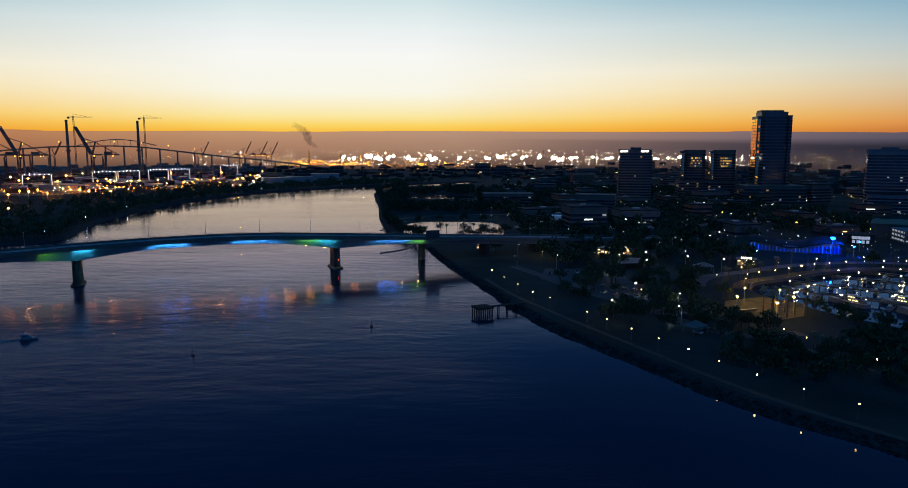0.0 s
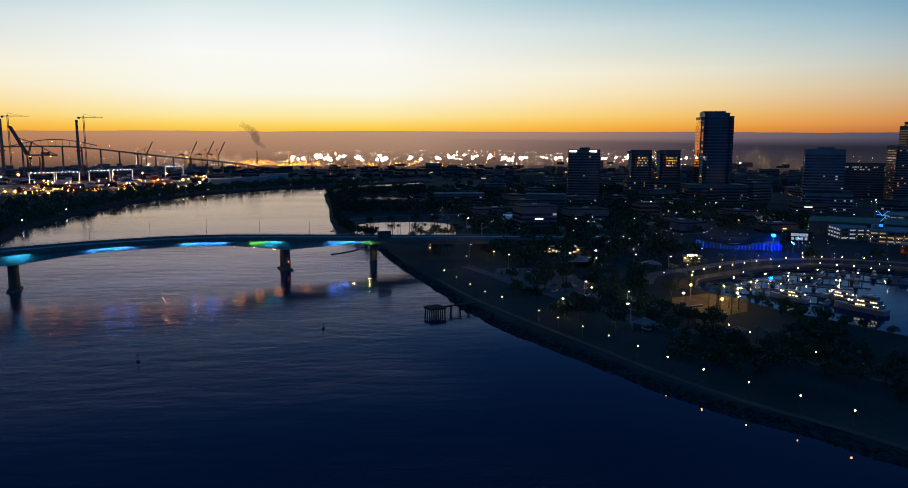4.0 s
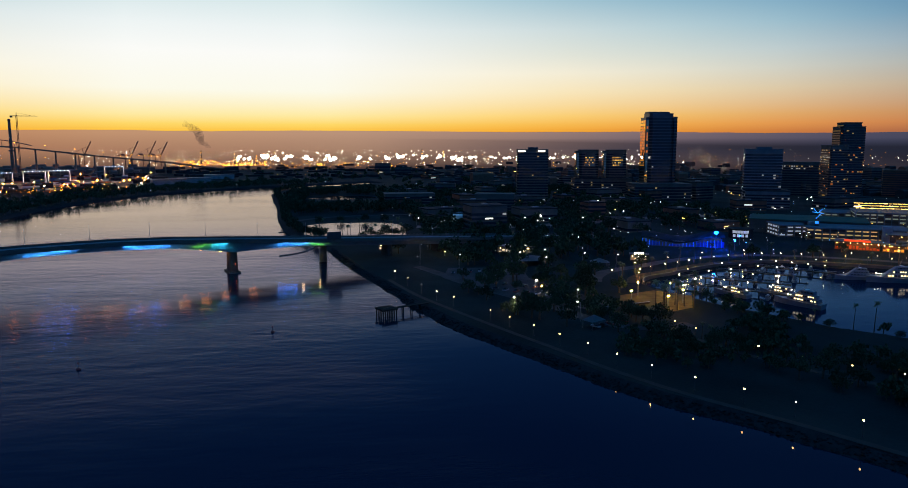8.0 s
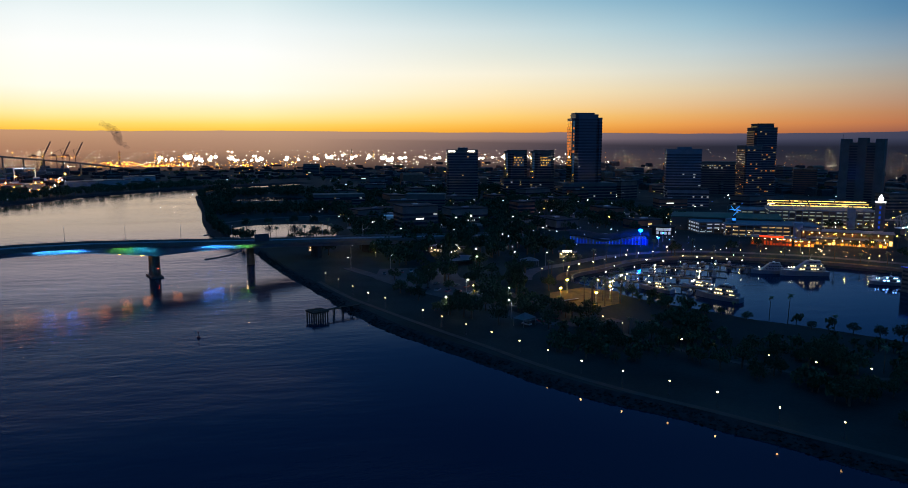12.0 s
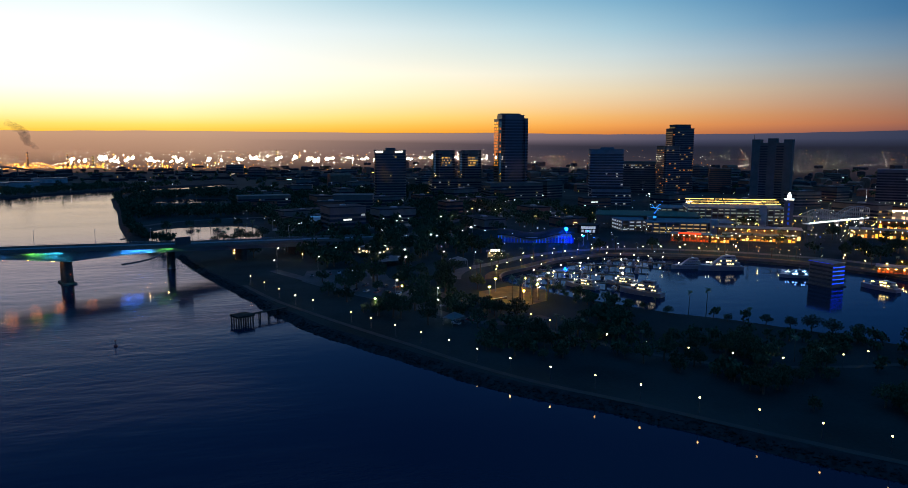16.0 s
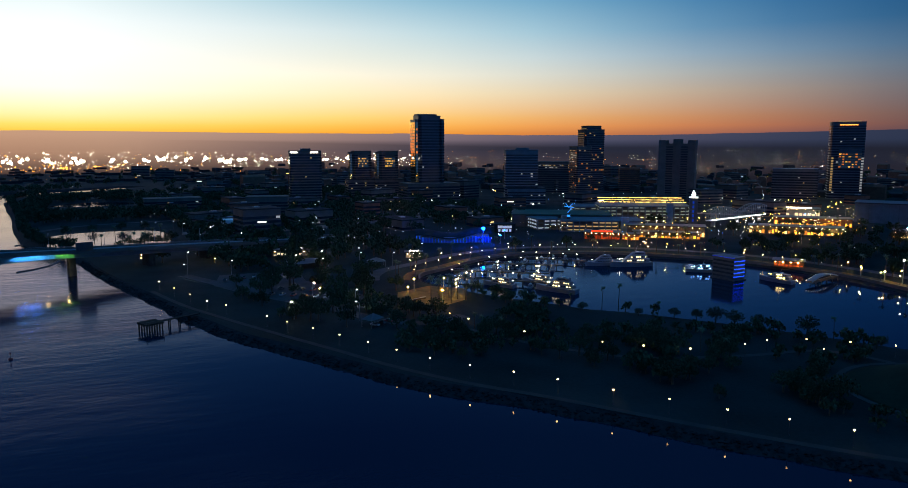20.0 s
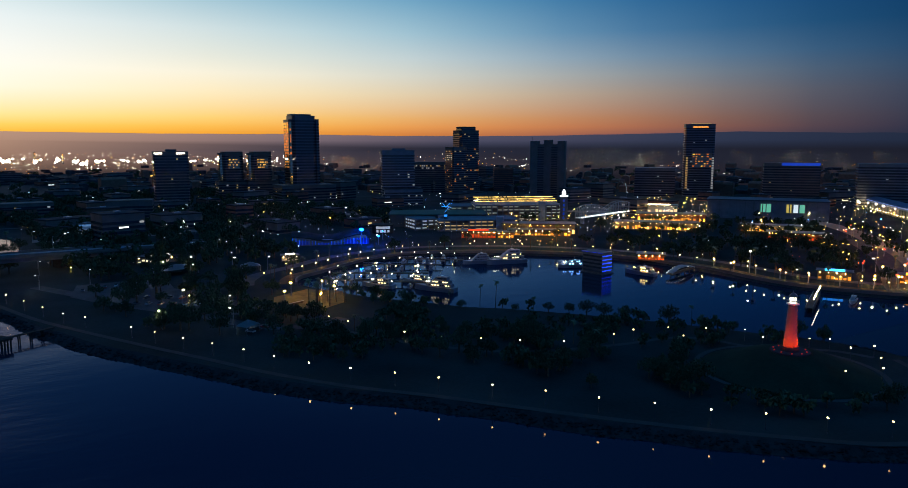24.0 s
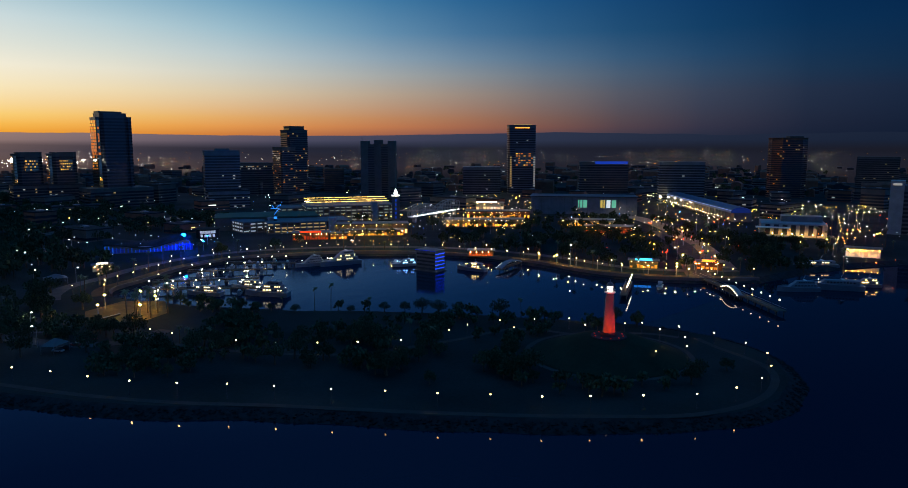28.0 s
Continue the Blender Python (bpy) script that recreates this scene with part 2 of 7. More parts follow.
M_CRANE = paint("crane_paint", (0.22, 0.10, 0.07), 0.6, vary=0.2, size=8)
# brown of the far viaduct and pylons, distance haze mixed into the colour
M_HAZEBROWN = paint("haze_lifted_brown", (0.3, 0.18, 0.13), 0.7, vary=0.2, size=12)
M_BARK = paint("bark", (0.11, 0.08, 0.055), 0.95, vary=0.3, size=1)
M_LEAF = paint("leaves", (0.04, 0.062, 0.032), 0.8, vary=0.45, size=2, bump=0)
M_FROND = paint("palm_fronds", (0.06, 0.085, 0.035), 0.7, vary=0.35, size=1, bump=0)
M_GLASS = paint("dark_window_glass", (0.03, 0.035, 0.045), 0.12, 0.0, vary=0.3, size=10, bump=0)
M_WOOD = paint("weathered_timber", (0.12, 0.09, 0.065), 0.9, vary=0.3, size=2)
M_PILE = paint("tarred_timber", (0.03, 0.026, 0.022), 0.9, vary=0.3, size=2)
M_TENT = paint("white_canvas", (0.22, 0.23, 0.24), 0.8, vary=0.06, size=2, bump=0.02)
M_RED = paint("red_paint", (0.4, 0.04, 0.03), 0.6, vary=0.1)
G_WHITE = glow("white_lamp_glass", (1.0, 0.93, 0.75), 30)
G_CYAN = glow("cyan_led", (0.04, 0.55, 0.9), 260)
G_GREEN = glow("green_led", (0.16, 0.75, 0.08), 160)
G_RED = glow("red_lamp", (1.0, 0.06, 0.02), 14)
G_FARWHITE = glow("far_white_light", (1.0, 0.86, 0.6), 24, False, True)
G_FARAMBER = glow("far_sodium_light", (1.0, 0.34, 0.03), 5.5, False, True)
G_FARBLUE = glow("far_cool_light", (0.75, 0.88, 1.0), 8, False, True)
G_WINWARM = glow("lit_window_warm", (1.0, 0.6, 0.2), 0.3, False)
G_WINWHITE = glow("lit_window_white", (1.0, 0.93, 0.8), 0.25, False)
# orange panes; on the office tower they stand in for mirrored sunset
G_PANEORANGE = glow("sunset_orange_pane", (1.0, 0.25, 0.03), 0.55, False)
M_BRICK = paint("red_brown_brick", (0.2, 0.09, 0.06), 0.85, vary=0.25, size=5)
M_CURTAIN = paint("dark_metal_cladding", (0.11, 0.11, 0.12), 0.45, 0.4, vary=0.2, size=8, bump=0)
M_MIRROR = paint("reflective_curtain_glass", (0.03, 0.035, 0.045), 0.1, 0.0, vary=0.25, size=12, bump=0)
M_LIGHTHOUSE = paint("lighthouse_white_paint", (0.16, 0.14, 0.12), 0.75, vary=0.08, size=4, bump=0.02)
G_BLUELED = glow("bridge_blue_led", (0.05, 0.34, 1.0), 420)
G_PARK = glow("park_globe", (1.0, 0.66, 0.22), 18, each=True)
G_LANTERN = glow("lantern_glass", (1.0, 0.93, 0.75), 2.5)
G_UPRED = glow("red_uplight", (1.0, 0.04, 0.01), 0.25)
G_AMBERLINE = glow("amber_light_strip", (1.0, 0.34, 0.05), 2.5, False)
G_BLUEBAND = glow("blue_light_band", (0.02, 0.1, 0.9), 0.35, False)
M_PLAZA = paint("sand_paving", (0.11, 0.075, 0.035), 0.85, vary=0.35, size=4)
M_GREENROOF = paint("pale_green_roof", (0.07, 0.12, 0.085), 0.8, vary=0.2, size=12)
M_BLUEROOF = paint("blue_grey_roof", (0.16, 0.2, 0.28), 0.35, 0.5, vary=0.15, size=6)
G_QUAY = glow("quay_lantern", (1.0, 0.66, 0.25), 16, each=True)
G_PIERLAMP = glow("pier_globe", (1.0, 0.78, 0.42), 16, each=True)
G_PIERLAMP2 = glow("canopy_lamp", (1.0, 0.86, 0.6), 3)
G_BOATWIN = glow("boat_window", (1.0, 0.74, 0.36), 2.8)
G_DECK = glow("boat_deck_lamp", (1.0, 0.8, 0.45), 40, each=True)
G_BOATBLUE = glow("boat_blue_lamp", (0.25, 0.55, 1.0), 12)
G_BOATAMBER = glow("boat_amber_lamp", (1.0, 0.6, 0.16), 12)
G_BLUELINE = glow("blue_led_line", (0.004, 0.06, 1.0), 2.4)
G_BLUELINE2 = glow("dim_blue_led_line", (0.004, 0.05, 0.8), 1.0)
G_BLUELINE3 = glow("blue_white_roof_line", (0.35, 0.5, 1.0), 0.8)
G_BAYPALE = glow("parking_bay_pale", (0.75, 0.85, 0.65), 0.16)
G_BAYWARM = glow("parking_bay_warm", (1.0, 0.68, 0.28), 0.3)
G_BAYWHITE = glow("parking_bay_white", (0.85, 0.92, 1.0), 0.3)
G_ROOFLAMP = glow("roof_deck_glow", (1.0, 0.62, 0.14), 3.2, each=True)
G_FIN = glow("blue_fin_glow", (0.012, 0.17, 1.0), 0.7, each=True)
G_FINDIM = glow("dim_blue_glow", (0.01, 0.11, 0.9), 0.25)
G_FINBACK = glow("blue_panel_glow", (0.01, 0.05, 0.6), 0.05)
G_BLUEFLOOD = glow("blue_flood", (0.0002, 0.05, 1.0), 700)
G_CYANFLOOD = glow("cyan_flood", (0.004, 0.08, 1.0), 70)
G_SHOPAMBER = glow("amber_shop_front", (1.0, 0.42, 0.05), 1.6, each=True)
G_SHOPRED = glow("red_shop_front", (1.0, 0.12, 0.015), 0.22, each=True)
G_SHOPREDDIM = glow("dim_red_shop_front", (1.0, 0.2, 0.04), 0.2)
G_SHOPWHITE = glow("white_shop_front", (1.0, 0.85, 0.6), 0.7)
G_NEONRED = glow("red_neon", (1.0, 0.07, 0.01), 0.9)
G_NEONORANGE = glow("orange_neon", (1.0, 0.26, 0.03), 2.5)
G_NEONCYAN = glow("blue_neon", (0.03, 0.3, 1.0), 1.3)
G_SIGNWHITE = glow("white_sign", (1.0, 0.93, 0.75), 4)
G_SIGNBLUE = glow("blue_sign", (0.04, 0.4, 1.0), 2.2)
G_SMALLAMBER = glow("small_amber_lamp", (1.0, 0.5, 0.1), 130, each=True)
G_SMALLWARM = glow("small_warm_lamp", (1.0, 0.6, 0.16), 100)
G_SCREENGREEN = glow("green_screen", (0.2, 0.75, 0.5), 0.5)
G_SCREENYELLOW = glow("yellow_screen", (0.9, 0.7, 0.15), 0.5)
G_SCREENWHITE = glow("white_screen", (0.75, 0.9, 0.95), 0.8)
G_BRIDGEWHITE = glow("footbridge_lamp", (0.95, 0.97, 1.0), 22)
G_FLAME = glow("beacon_flame", (0.9, 0.95, 1.0), 2.5)
G_GABLE = glow("gable_glow_blue", (0.03, 0.1, 0.6), 0.12, False)
G_COURT = glow("court_flood", (1.0, 0.58, 0.05), 330)
M_TAR = paint("tar_roof", (0.035, 0.035, 0.038), 0.9, vary=0.35, size=9, bump=0)
M_CONCYARD = paint("stained_yard_concrete", (0.11, 0.09, 0.07), 0.85, vary=0.4, size=60)
G_STREET = glow("street_lamp_white", (1.0, 0.92, 0.7), 40, each=True)
G_STREETAMBER = glow("street_lamp_amber", (1.0, 0.46, 0.05), 18, each=True)
G_YARD = glow("yard_mast_lamp", (1.0, 0.28, 0.012), 1000, each=True)
G_YARD2 = glow("bank_mast_lamp", (1.0, 0.42, 0.08), 90)
G_LEGLIGHT = glow("gantry_leg_glow", (0.95, 0.95, 0.9), 0.8, False)
G_FLOODFAR = glow("refinery_flood", (1.0, 0.93, 0.72), 90, False, True)
G_TOWNWHITE = glow("town_white_light", (0.95, 0.95, 0.85), 10, False, True)
G_TOWNAMBER = glow("town_amber_light", (1.0, 0.5, 0.08), 16, False, True)
G_TOWNBLUE = glow("town_blue_light", (0.05, 0.25, 1.0), 7, False, True)
G_TAILRED = glow("red_tail_light", (1.0, 0.06, 0.01), 12, False, True)
M_PIER = paint("stained_pier_concrete", (0.05, 0.046, 0.042), 0.9, vary=0.35, size=4)
M_FOAM = paint("thin_foam", (0.1, 0.12, 0.14), 0.5, vary=0.4, size=2)
M_GREYCONC = paint("grey_concrete", (0.16, 0.165, 0.175), 0.8, vary=0.2, size=7)
M_BRONZE = paint("bronze_mirror_glass", (0.92, 0.6, 0.34), 0.04, 1.0, vary=0.2, size=9, bump=0)
G_SHOPDIM = glow("dim_amber_shop_front", (1.0, 0.46, 0.08), 0.3)
G_SHOPHOT = glow("bright_amber_shop_front", (1.0, 0.62, 0.2), 2.2)
G_FRONTWHITE = glow("white_lit_front", (0.95, 0.95, 0.85), 2.0, each=True)
G_WHITEFLOOD = glow("white_flood", (1.0, 0.9, 0.6), 40)
G_REDLAMP = glow("red_traffic_lamp", (1.0, 0.004, 0.001), 45)
# glows of the added soffit panels, for streaks on the bay
G_UNDER = glow("streak_glow_yellow", (1.0, 0.66, 0.24), 110)
G_SOFFIT = glow("streak_glow_amber", (1.0, 0.34, 0.08), 12)
G_SOFFITBLUE = glow("streak_glow_blue", (0.06, 0.28, 1.0), 30)
M_BOAT = paint("white_boat_paint", (0.17, 0.18, 0.2), 0.4, vary=0.12, size=3, bump=0.02)
G_QUAYFLOOD = glow("quay_flood", (1.0, 0.42, 0.05), 800, each=True)
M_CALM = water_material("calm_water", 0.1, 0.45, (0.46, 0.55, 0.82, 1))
G_GOLDPANE = glow("gold_pane", (1.0, 0.46, 0.06), 0.9, False, each=True)
G_QUAYDOWN = glow("quay_fill_glow", (1.0, 0.6, 0.12), 210)
G_STREETDOWN = glow("street_fill_glow", (1.0, 0.46, 0.04), 900)
G_STREETDOWNWHITE = glow("white_street_fill_glow", (0.95, 0.97, 0.88), 260)

from mathutils.geometry import delaunay_2d_cdt

# ---- helpers for meshes ----


def mesh_ob(name, bm, material, smooth=False):
    me = bpy.data.meshes.new(name)
    bm.to_mesh(me)
    bm.free()
    if smooth:
        me.shade_smooth()
    for mt in (material if isinstance(material, (list, tuple)) else (material,)):
        me.materials.append(mt)
    return new(name, me)


def part(name, bm, material, parent, label="", smooth=False):
    ob = mesh_ob(name, bm, material, smooth)
    ob.parent = parent
    if label:
        ob["label"] = label
    return ob


def thing(name, m, label, category, group="", kind=""):
    ob = new(name)
    ob.empty_display_size = 0.5
    ob.matrix_basis = m
    return tagged(ob, label, category, group, kind)


def add_box(bm, lo, hi, mat=0):
    vs = [bm.verts.new((x, y, z)) for z in (lo[2], hi[2]) for y in (lo[1], hi[1]) for x in (lo[0], hi[0])]
    for q in ((0, 2, 3, 1), (4, 5, 7, 6), (0, 1, 5, 4), (2, 6, 7, 3), (0, 4, 6, 2), (1, 3, 7, 5)):
        bm.faces.new([vs[i] for i in q]).material_index = mat
    return bm


def box(lo, hi):
    return add_box(bmesh.new(), lo, hi)


def add_tube(bm, a, b, r0, r1=None, n=6, caps=True):
    a, b = Vector(a), Vector(b)
    r1 = r0 if r1 is None else r1
    q = (b - a).to_track_quat("Z", "Y")
    rings = []
    for p, r in ((a, r0), (b, r1)):
        rings.append([bm.verts.new(p + q @ Vector((r * math.cos(6.28318 * i / n), r * math.sin(6.28318 * i / n), 0))) for i in range(n)])
    for i in range(n):
        bm.faces.new((rings[0][i], rings[0][(i + 1) % n], rings[1][(i + 1) % n], rings[1][i]))
    if caps:
        bm.faces.new(rings[0][::-1])
        bm.faces.new(rings[1])
    return bm


def tube(a, b, r0, r1=None, n=6):
    return add_tube(bmesh.new(), a, b, r0, r1, n)


def add_ball(bm, c, r, squash=1.0, sub=1):
    made = bmesh.ops.create_icosphere(bm, subdivisions=sub, radius=r)["verts"]
    for v in made:
        v.co = Vector((v.co.x + c[0], v.co.y + c[1], v.co.z * squash + c[2]))
    return bm


def ball(c, r, squash=1.0, sub=1):
    return add_ball(bmesh.new(), c, r, squash, sub)


def lathe(profile, n=16):
    bm = bmesh.new()
    rings = [[bm.verts.new((r * math.cos(6.28318 * i / n), r * math.sin(6.28318 * i / n), z)) for i in range(n)] for r, z in profile]
    for a, b in zip(rings, rings[1:]):
        for i in range(n):
            bm.faces.new((a[i], a[(i + 1) % n], b[(i + 1) % n], b[i]))
    bm.faces.new(rings[0][::-1])
    bm.faces.new(rings[-1])
    return bm


def curve_points(pts, per=4):
    """A smooth line through the points."""
    out = []
    for i in range(len(pts) - 1):
        p = [Vector(pts[max(0, min(len(pts) - 1, i + k))]) for k in (-1, 0, 1, 2)]
        for s in range(per):
            t = s / per
            out.append(0.5 * (2 * p[1] + (p[2] - p[0]) * t + (2 * p[0] - 5 * p[1] + 4 * p[2] - p[3]) * t * t + (3 * p[1] - p[0] - 3 * p[2] + p[3]) * t ** 3))
    return out + [Vector(pts[-1])]


def ribbon(name, pts, width, z, thick, material, label, category, kind="structure"):
    """A paved strip with thickness along a line on the ground."""
    line = curve_points([Vector((x, y, z)) for x, y in pts], 5)
    bm = bmesh.new()
    rows = []
    for i, p in enumerate(line):
        d = (line[min(i + 1, len(line) - 1)] - line[max(i - 1, 0)]).normalized()
        s = Vector((d.y, -d.x, 0)) * width / 2
        rows.append([bm.verts.new(p + o) for o in (-s, s, s - Vector((0, 0, thick)), -s - Vector((0, 0, thick)))])
    for a, b in zip(rows, rows[1:]):
        for k in range(4):
            bm.faces.new((a[k], a[(k + 1) % 4], b[(k + 1) % 4], b[k]))
    return tagged(mesh_ob(name, bm, material), label, category, kind=kind)


# ---- water and land ----
GROUND_Z = 2.4
bm = bmesh.new()
bm.faces.new([bm.verts.new((3300 * math.cos(6.28318 * i / 64), 3300 * math.sin(6.28318 * i / 64), 0)) for i in range(64)])
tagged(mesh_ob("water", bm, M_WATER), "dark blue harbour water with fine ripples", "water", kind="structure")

WEST_BANK = [(-2900, 300), (-1500, 480), (-800, 520), (-420, 575), (-342, 607), (-363, 704), (-381, 816), (-384, 999), (-352, 1131), (-292, 1270), (-163, 1407), (-41, 1509), (30, 1570)]
EAST_BANK = [(60, 1530), (-44, 1410), (-105, 1385), (-138, 1250), (-124, 1105), (-100, 930), (-84, 783), (-63, 670), (-38, 608), (-24, 565), (-18.5, 535), (-7.5, 488), (9, 425), (19.5, 386), (29.5, 345), (43, 309), (53.5, 288), (61.5, 272), (71, 252.5), (78.5, 238.5), (86.5, 224), (95.5, 209.5)]
PARK_SHORE = [(106.0, 197.0), (115.6, 184.4), (126.2, 170.0), (136.5, 155.3), (145.3, 140.3), (155.2, 126.4), (165.1, 113.5), (175.0, 101.6), (186.8, 88.8), (199.5, 77.1), (214.6, 66.7), (235.2, 61.0), (260.8, 63.8), (282.2, 75.0), (296.8, 92.6), (306.0, 114.0)]
HARBOUR_SHORE = [(303, 150), (286, 185), (269, 218), (250, 250), (232, 274), (212, 298), (198, 326), (183, 357), (172, 392), (180, 408), (202, 420), (241, 443), (285, 451), (324, 434), (358, 408), (394, 358), (406, 292), (399, 238), (404, 200), (421, 166), (446, 140)]
EAST_SHORE = [(512, 123), (553, 104), (590, 82), (700, 20), (1000, -120), (2000, -450), (2880, -506)]
coast = []
for line in (WEST_BANK, EAST_BANK + PARK_SHORE, HARBOUR_SHORE, EAST_SHORE):
    coast += curve_points([Vector((x, y, 0)) for x, y in line], 3)


def shore_noise(p):
    return noise.noise(p * 0.05) * 2.0


def land():
    """The shore slope, the plain behind it and its rise towards the hills."""
    bm = bmesh.new()
    low, high = [], []
    for i, p in enumerate(coast):
        d = (coast[min(i + 1, len(coast) - 1)] - coast[max(i - 1, 0)]).normalized()
        inward = Vector((-d.y, d.x, 0))
        low.append(bm.verts.new(p + inward * shore_noise(p) - Vector((0, 0, 1.5)) - inward * 2))
        high.append(bm.verts.new(p + inward * (8 + shore_noise(p)) + Vector((0, 0, GROUND_Z))))
    for i in range(len(coast) - 1):
        bm.faces.new((low[i], low[i + 1], high[i + 1], high[i])).material_index = 1
    a0, a1 = math.atan2(-520, 2960), math.atan2(300, -2900)
    rings = []
    for r, z in ((3000, GROUND_Z), (3500, 10), (4100, 24), (4900, 52)):
        rings.append([bm.verts.new((r * math.cos(a0 + (a1 - a0) * k / 60), r * math.sin(a0 + (a1 - a0) * k / 60), z)) for k in range(61)])
    for a, b in zip(rings, rings[1:]):
        for k in range(60):
            bm.faces.new((a[k], b[k], b[k + 1], a[k + 1]))
    rim = high + rings[0]
    flat = [Vector((v.co.x, v.co.y)) for v in rim]
    pts, _, tris, origin, _, _ = delaunay_2d_cdt(flat, [], [list(range(len(flat)))], 1, 0.01)
    inner = [rim[o[0]] if o else bm.verts.new((p.x, p.y, GROUND_Z)) for p, o in zip(pts, origin)]
    for tri in tris:
        vs = [inner[i] for i in tri]
        if len(set(vs)) == 3 and not bm.faces.get(vs):
            f = bm.faces.new(vs)
            f.normal_update()
            if f.normal.z < 0:
                f.normal_flip()
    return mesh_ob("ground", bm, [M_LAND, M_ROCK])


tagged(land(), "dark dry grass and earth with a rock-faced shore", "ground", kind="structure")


def ground_z(x, y):
    r = math.hypot(x, y)
    for (r0, z0), (r1, z1) in (((0, GROUND_Z), (3000, GROUND_Z)), ((3000, GROUND_Z), (3500, 10)), ((3500, 10), (4100, 24)), ((4100, 24), (4900, 52))):
        if r <= r1:
            return z0 + (z1 - z0) * (r - r0) / (r1 - r0)
    return 52


for name, pts in (("lagoon", [(-46, 652), (-50, 712), (-44, 729), (-30, 741), (-9, 744), (24, 741), (43, 724), (47, 678), (44, 636), (36, 619), (10, 624), (-22, 632)]), ("lagoon", [(-70, 1080), (-40, 1130), (20, 1120), (30, 1085), (-20, 1060)])):
    bm = bmesh.new()
    line = curve_points([Vector(p + (GROUND_Z + 0.08,)) for p in pts + pts[:1]], 4)[:-1]
    f = bm.faces.new([bm.verts.new(p) for p in line])
    f.normal_update()
    if f.normal.z < 0:
        f.normal_flip()
    tagged(mesh_ob(name, bm, M_WATER), "still lagoon reflecting the evening sky", "water", kind="structure")


bm = bmesh.new()
f = bm.faces.new([bm.verts.new((p.x, p.y, 0.05)) for p in curve_points([Vector((x, y, 0)) for x, y in HARBOUR_SHORE], 2)])
f.normal_update()
if f.normal.z < 0:
    f.normal_flip()
bmesh.ops.triangulate(bm, faces=bm.faces)
tagged(mesh_ob("water", bm, M_CALM), "calm dark harbour basin reflecting lamps", "water", kind="structure")

# ---- far hills and plain, evening haze painted in as a glow ----


def haze_material():
    m = bpy.data.materials.new("painted_haze")
    m.use_nodes = True
    n, l = m.node_tree.nodes, m.node_tree.links
    n.clear()
    out, em, tc, sep = n.new("ShaderNodeOutputMaterial"), n.new("ShaderNodeEmission"), n.new("ShaderNodeTexCoord"), n.new("ShaderNodeSeparateXYZ")
    l.new(tc.outputs["Object"], sep.inputs[0])
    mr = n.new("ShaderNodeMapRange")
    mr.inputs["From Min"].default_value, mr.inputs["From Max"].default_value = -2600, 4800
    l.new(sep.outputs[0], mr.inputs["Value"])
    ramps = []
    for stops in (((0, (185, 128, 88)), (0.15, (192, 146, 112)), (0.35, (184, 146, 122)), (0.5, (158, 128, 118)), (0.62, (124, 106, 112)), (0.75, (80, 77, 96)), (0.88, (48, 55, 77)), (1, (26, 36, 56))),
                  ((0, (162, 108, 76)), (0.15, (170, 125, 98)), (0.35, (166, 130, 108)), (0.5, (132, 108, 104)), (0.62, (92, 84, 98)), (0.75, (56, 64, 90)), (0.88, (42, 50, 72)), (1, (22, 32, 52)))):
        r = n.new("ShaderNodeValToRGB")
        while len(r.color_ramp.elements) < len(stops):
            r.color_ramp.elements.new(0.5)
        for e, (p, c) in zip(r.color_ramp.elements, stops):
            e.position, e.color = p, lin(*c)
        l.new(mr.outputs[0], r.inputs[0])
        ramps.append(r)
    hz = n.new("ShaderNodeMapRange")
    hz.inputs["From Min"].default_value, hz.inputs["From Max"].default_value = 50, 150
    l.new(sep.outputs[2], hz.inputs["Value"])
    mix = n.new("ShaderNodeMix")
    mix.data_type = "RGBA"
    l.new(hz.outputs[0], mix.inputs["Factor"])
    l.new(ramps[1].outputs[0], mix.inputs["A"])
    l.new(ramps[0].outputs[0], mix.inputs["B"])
    # the plain's colour is painted towards the haze tone with distance
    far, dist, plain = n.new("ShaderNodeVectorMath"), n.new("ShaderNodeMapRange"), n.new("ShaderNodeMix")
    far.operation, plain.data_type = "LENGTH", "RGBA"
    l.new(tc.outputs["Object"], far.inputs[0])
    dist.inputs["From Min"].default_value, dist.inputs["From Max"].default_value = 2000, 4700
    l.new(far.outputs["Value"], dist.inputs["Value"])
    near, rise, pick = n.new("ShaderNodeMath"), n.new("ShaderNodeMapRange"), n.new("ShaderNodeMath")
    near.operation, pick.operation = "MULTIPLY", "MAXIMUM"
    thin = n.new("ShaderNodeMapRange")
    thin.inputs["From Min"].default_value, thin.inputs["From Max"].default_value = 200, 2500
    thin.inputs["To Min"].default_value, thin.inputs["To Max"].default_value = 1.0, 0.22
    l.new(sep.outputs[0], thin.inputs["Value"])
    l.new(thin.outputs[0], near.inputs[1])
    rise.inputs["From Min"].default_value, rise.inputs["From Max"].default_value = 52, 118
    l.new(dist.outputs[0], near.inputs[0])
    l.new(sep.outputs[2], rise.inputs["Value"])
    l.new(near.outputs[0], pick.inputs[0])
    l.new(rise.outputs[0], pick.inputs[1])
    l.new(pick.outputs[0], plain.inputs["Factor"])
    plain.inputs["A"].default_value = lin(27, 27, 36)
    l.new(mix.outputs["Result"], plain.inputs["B"])
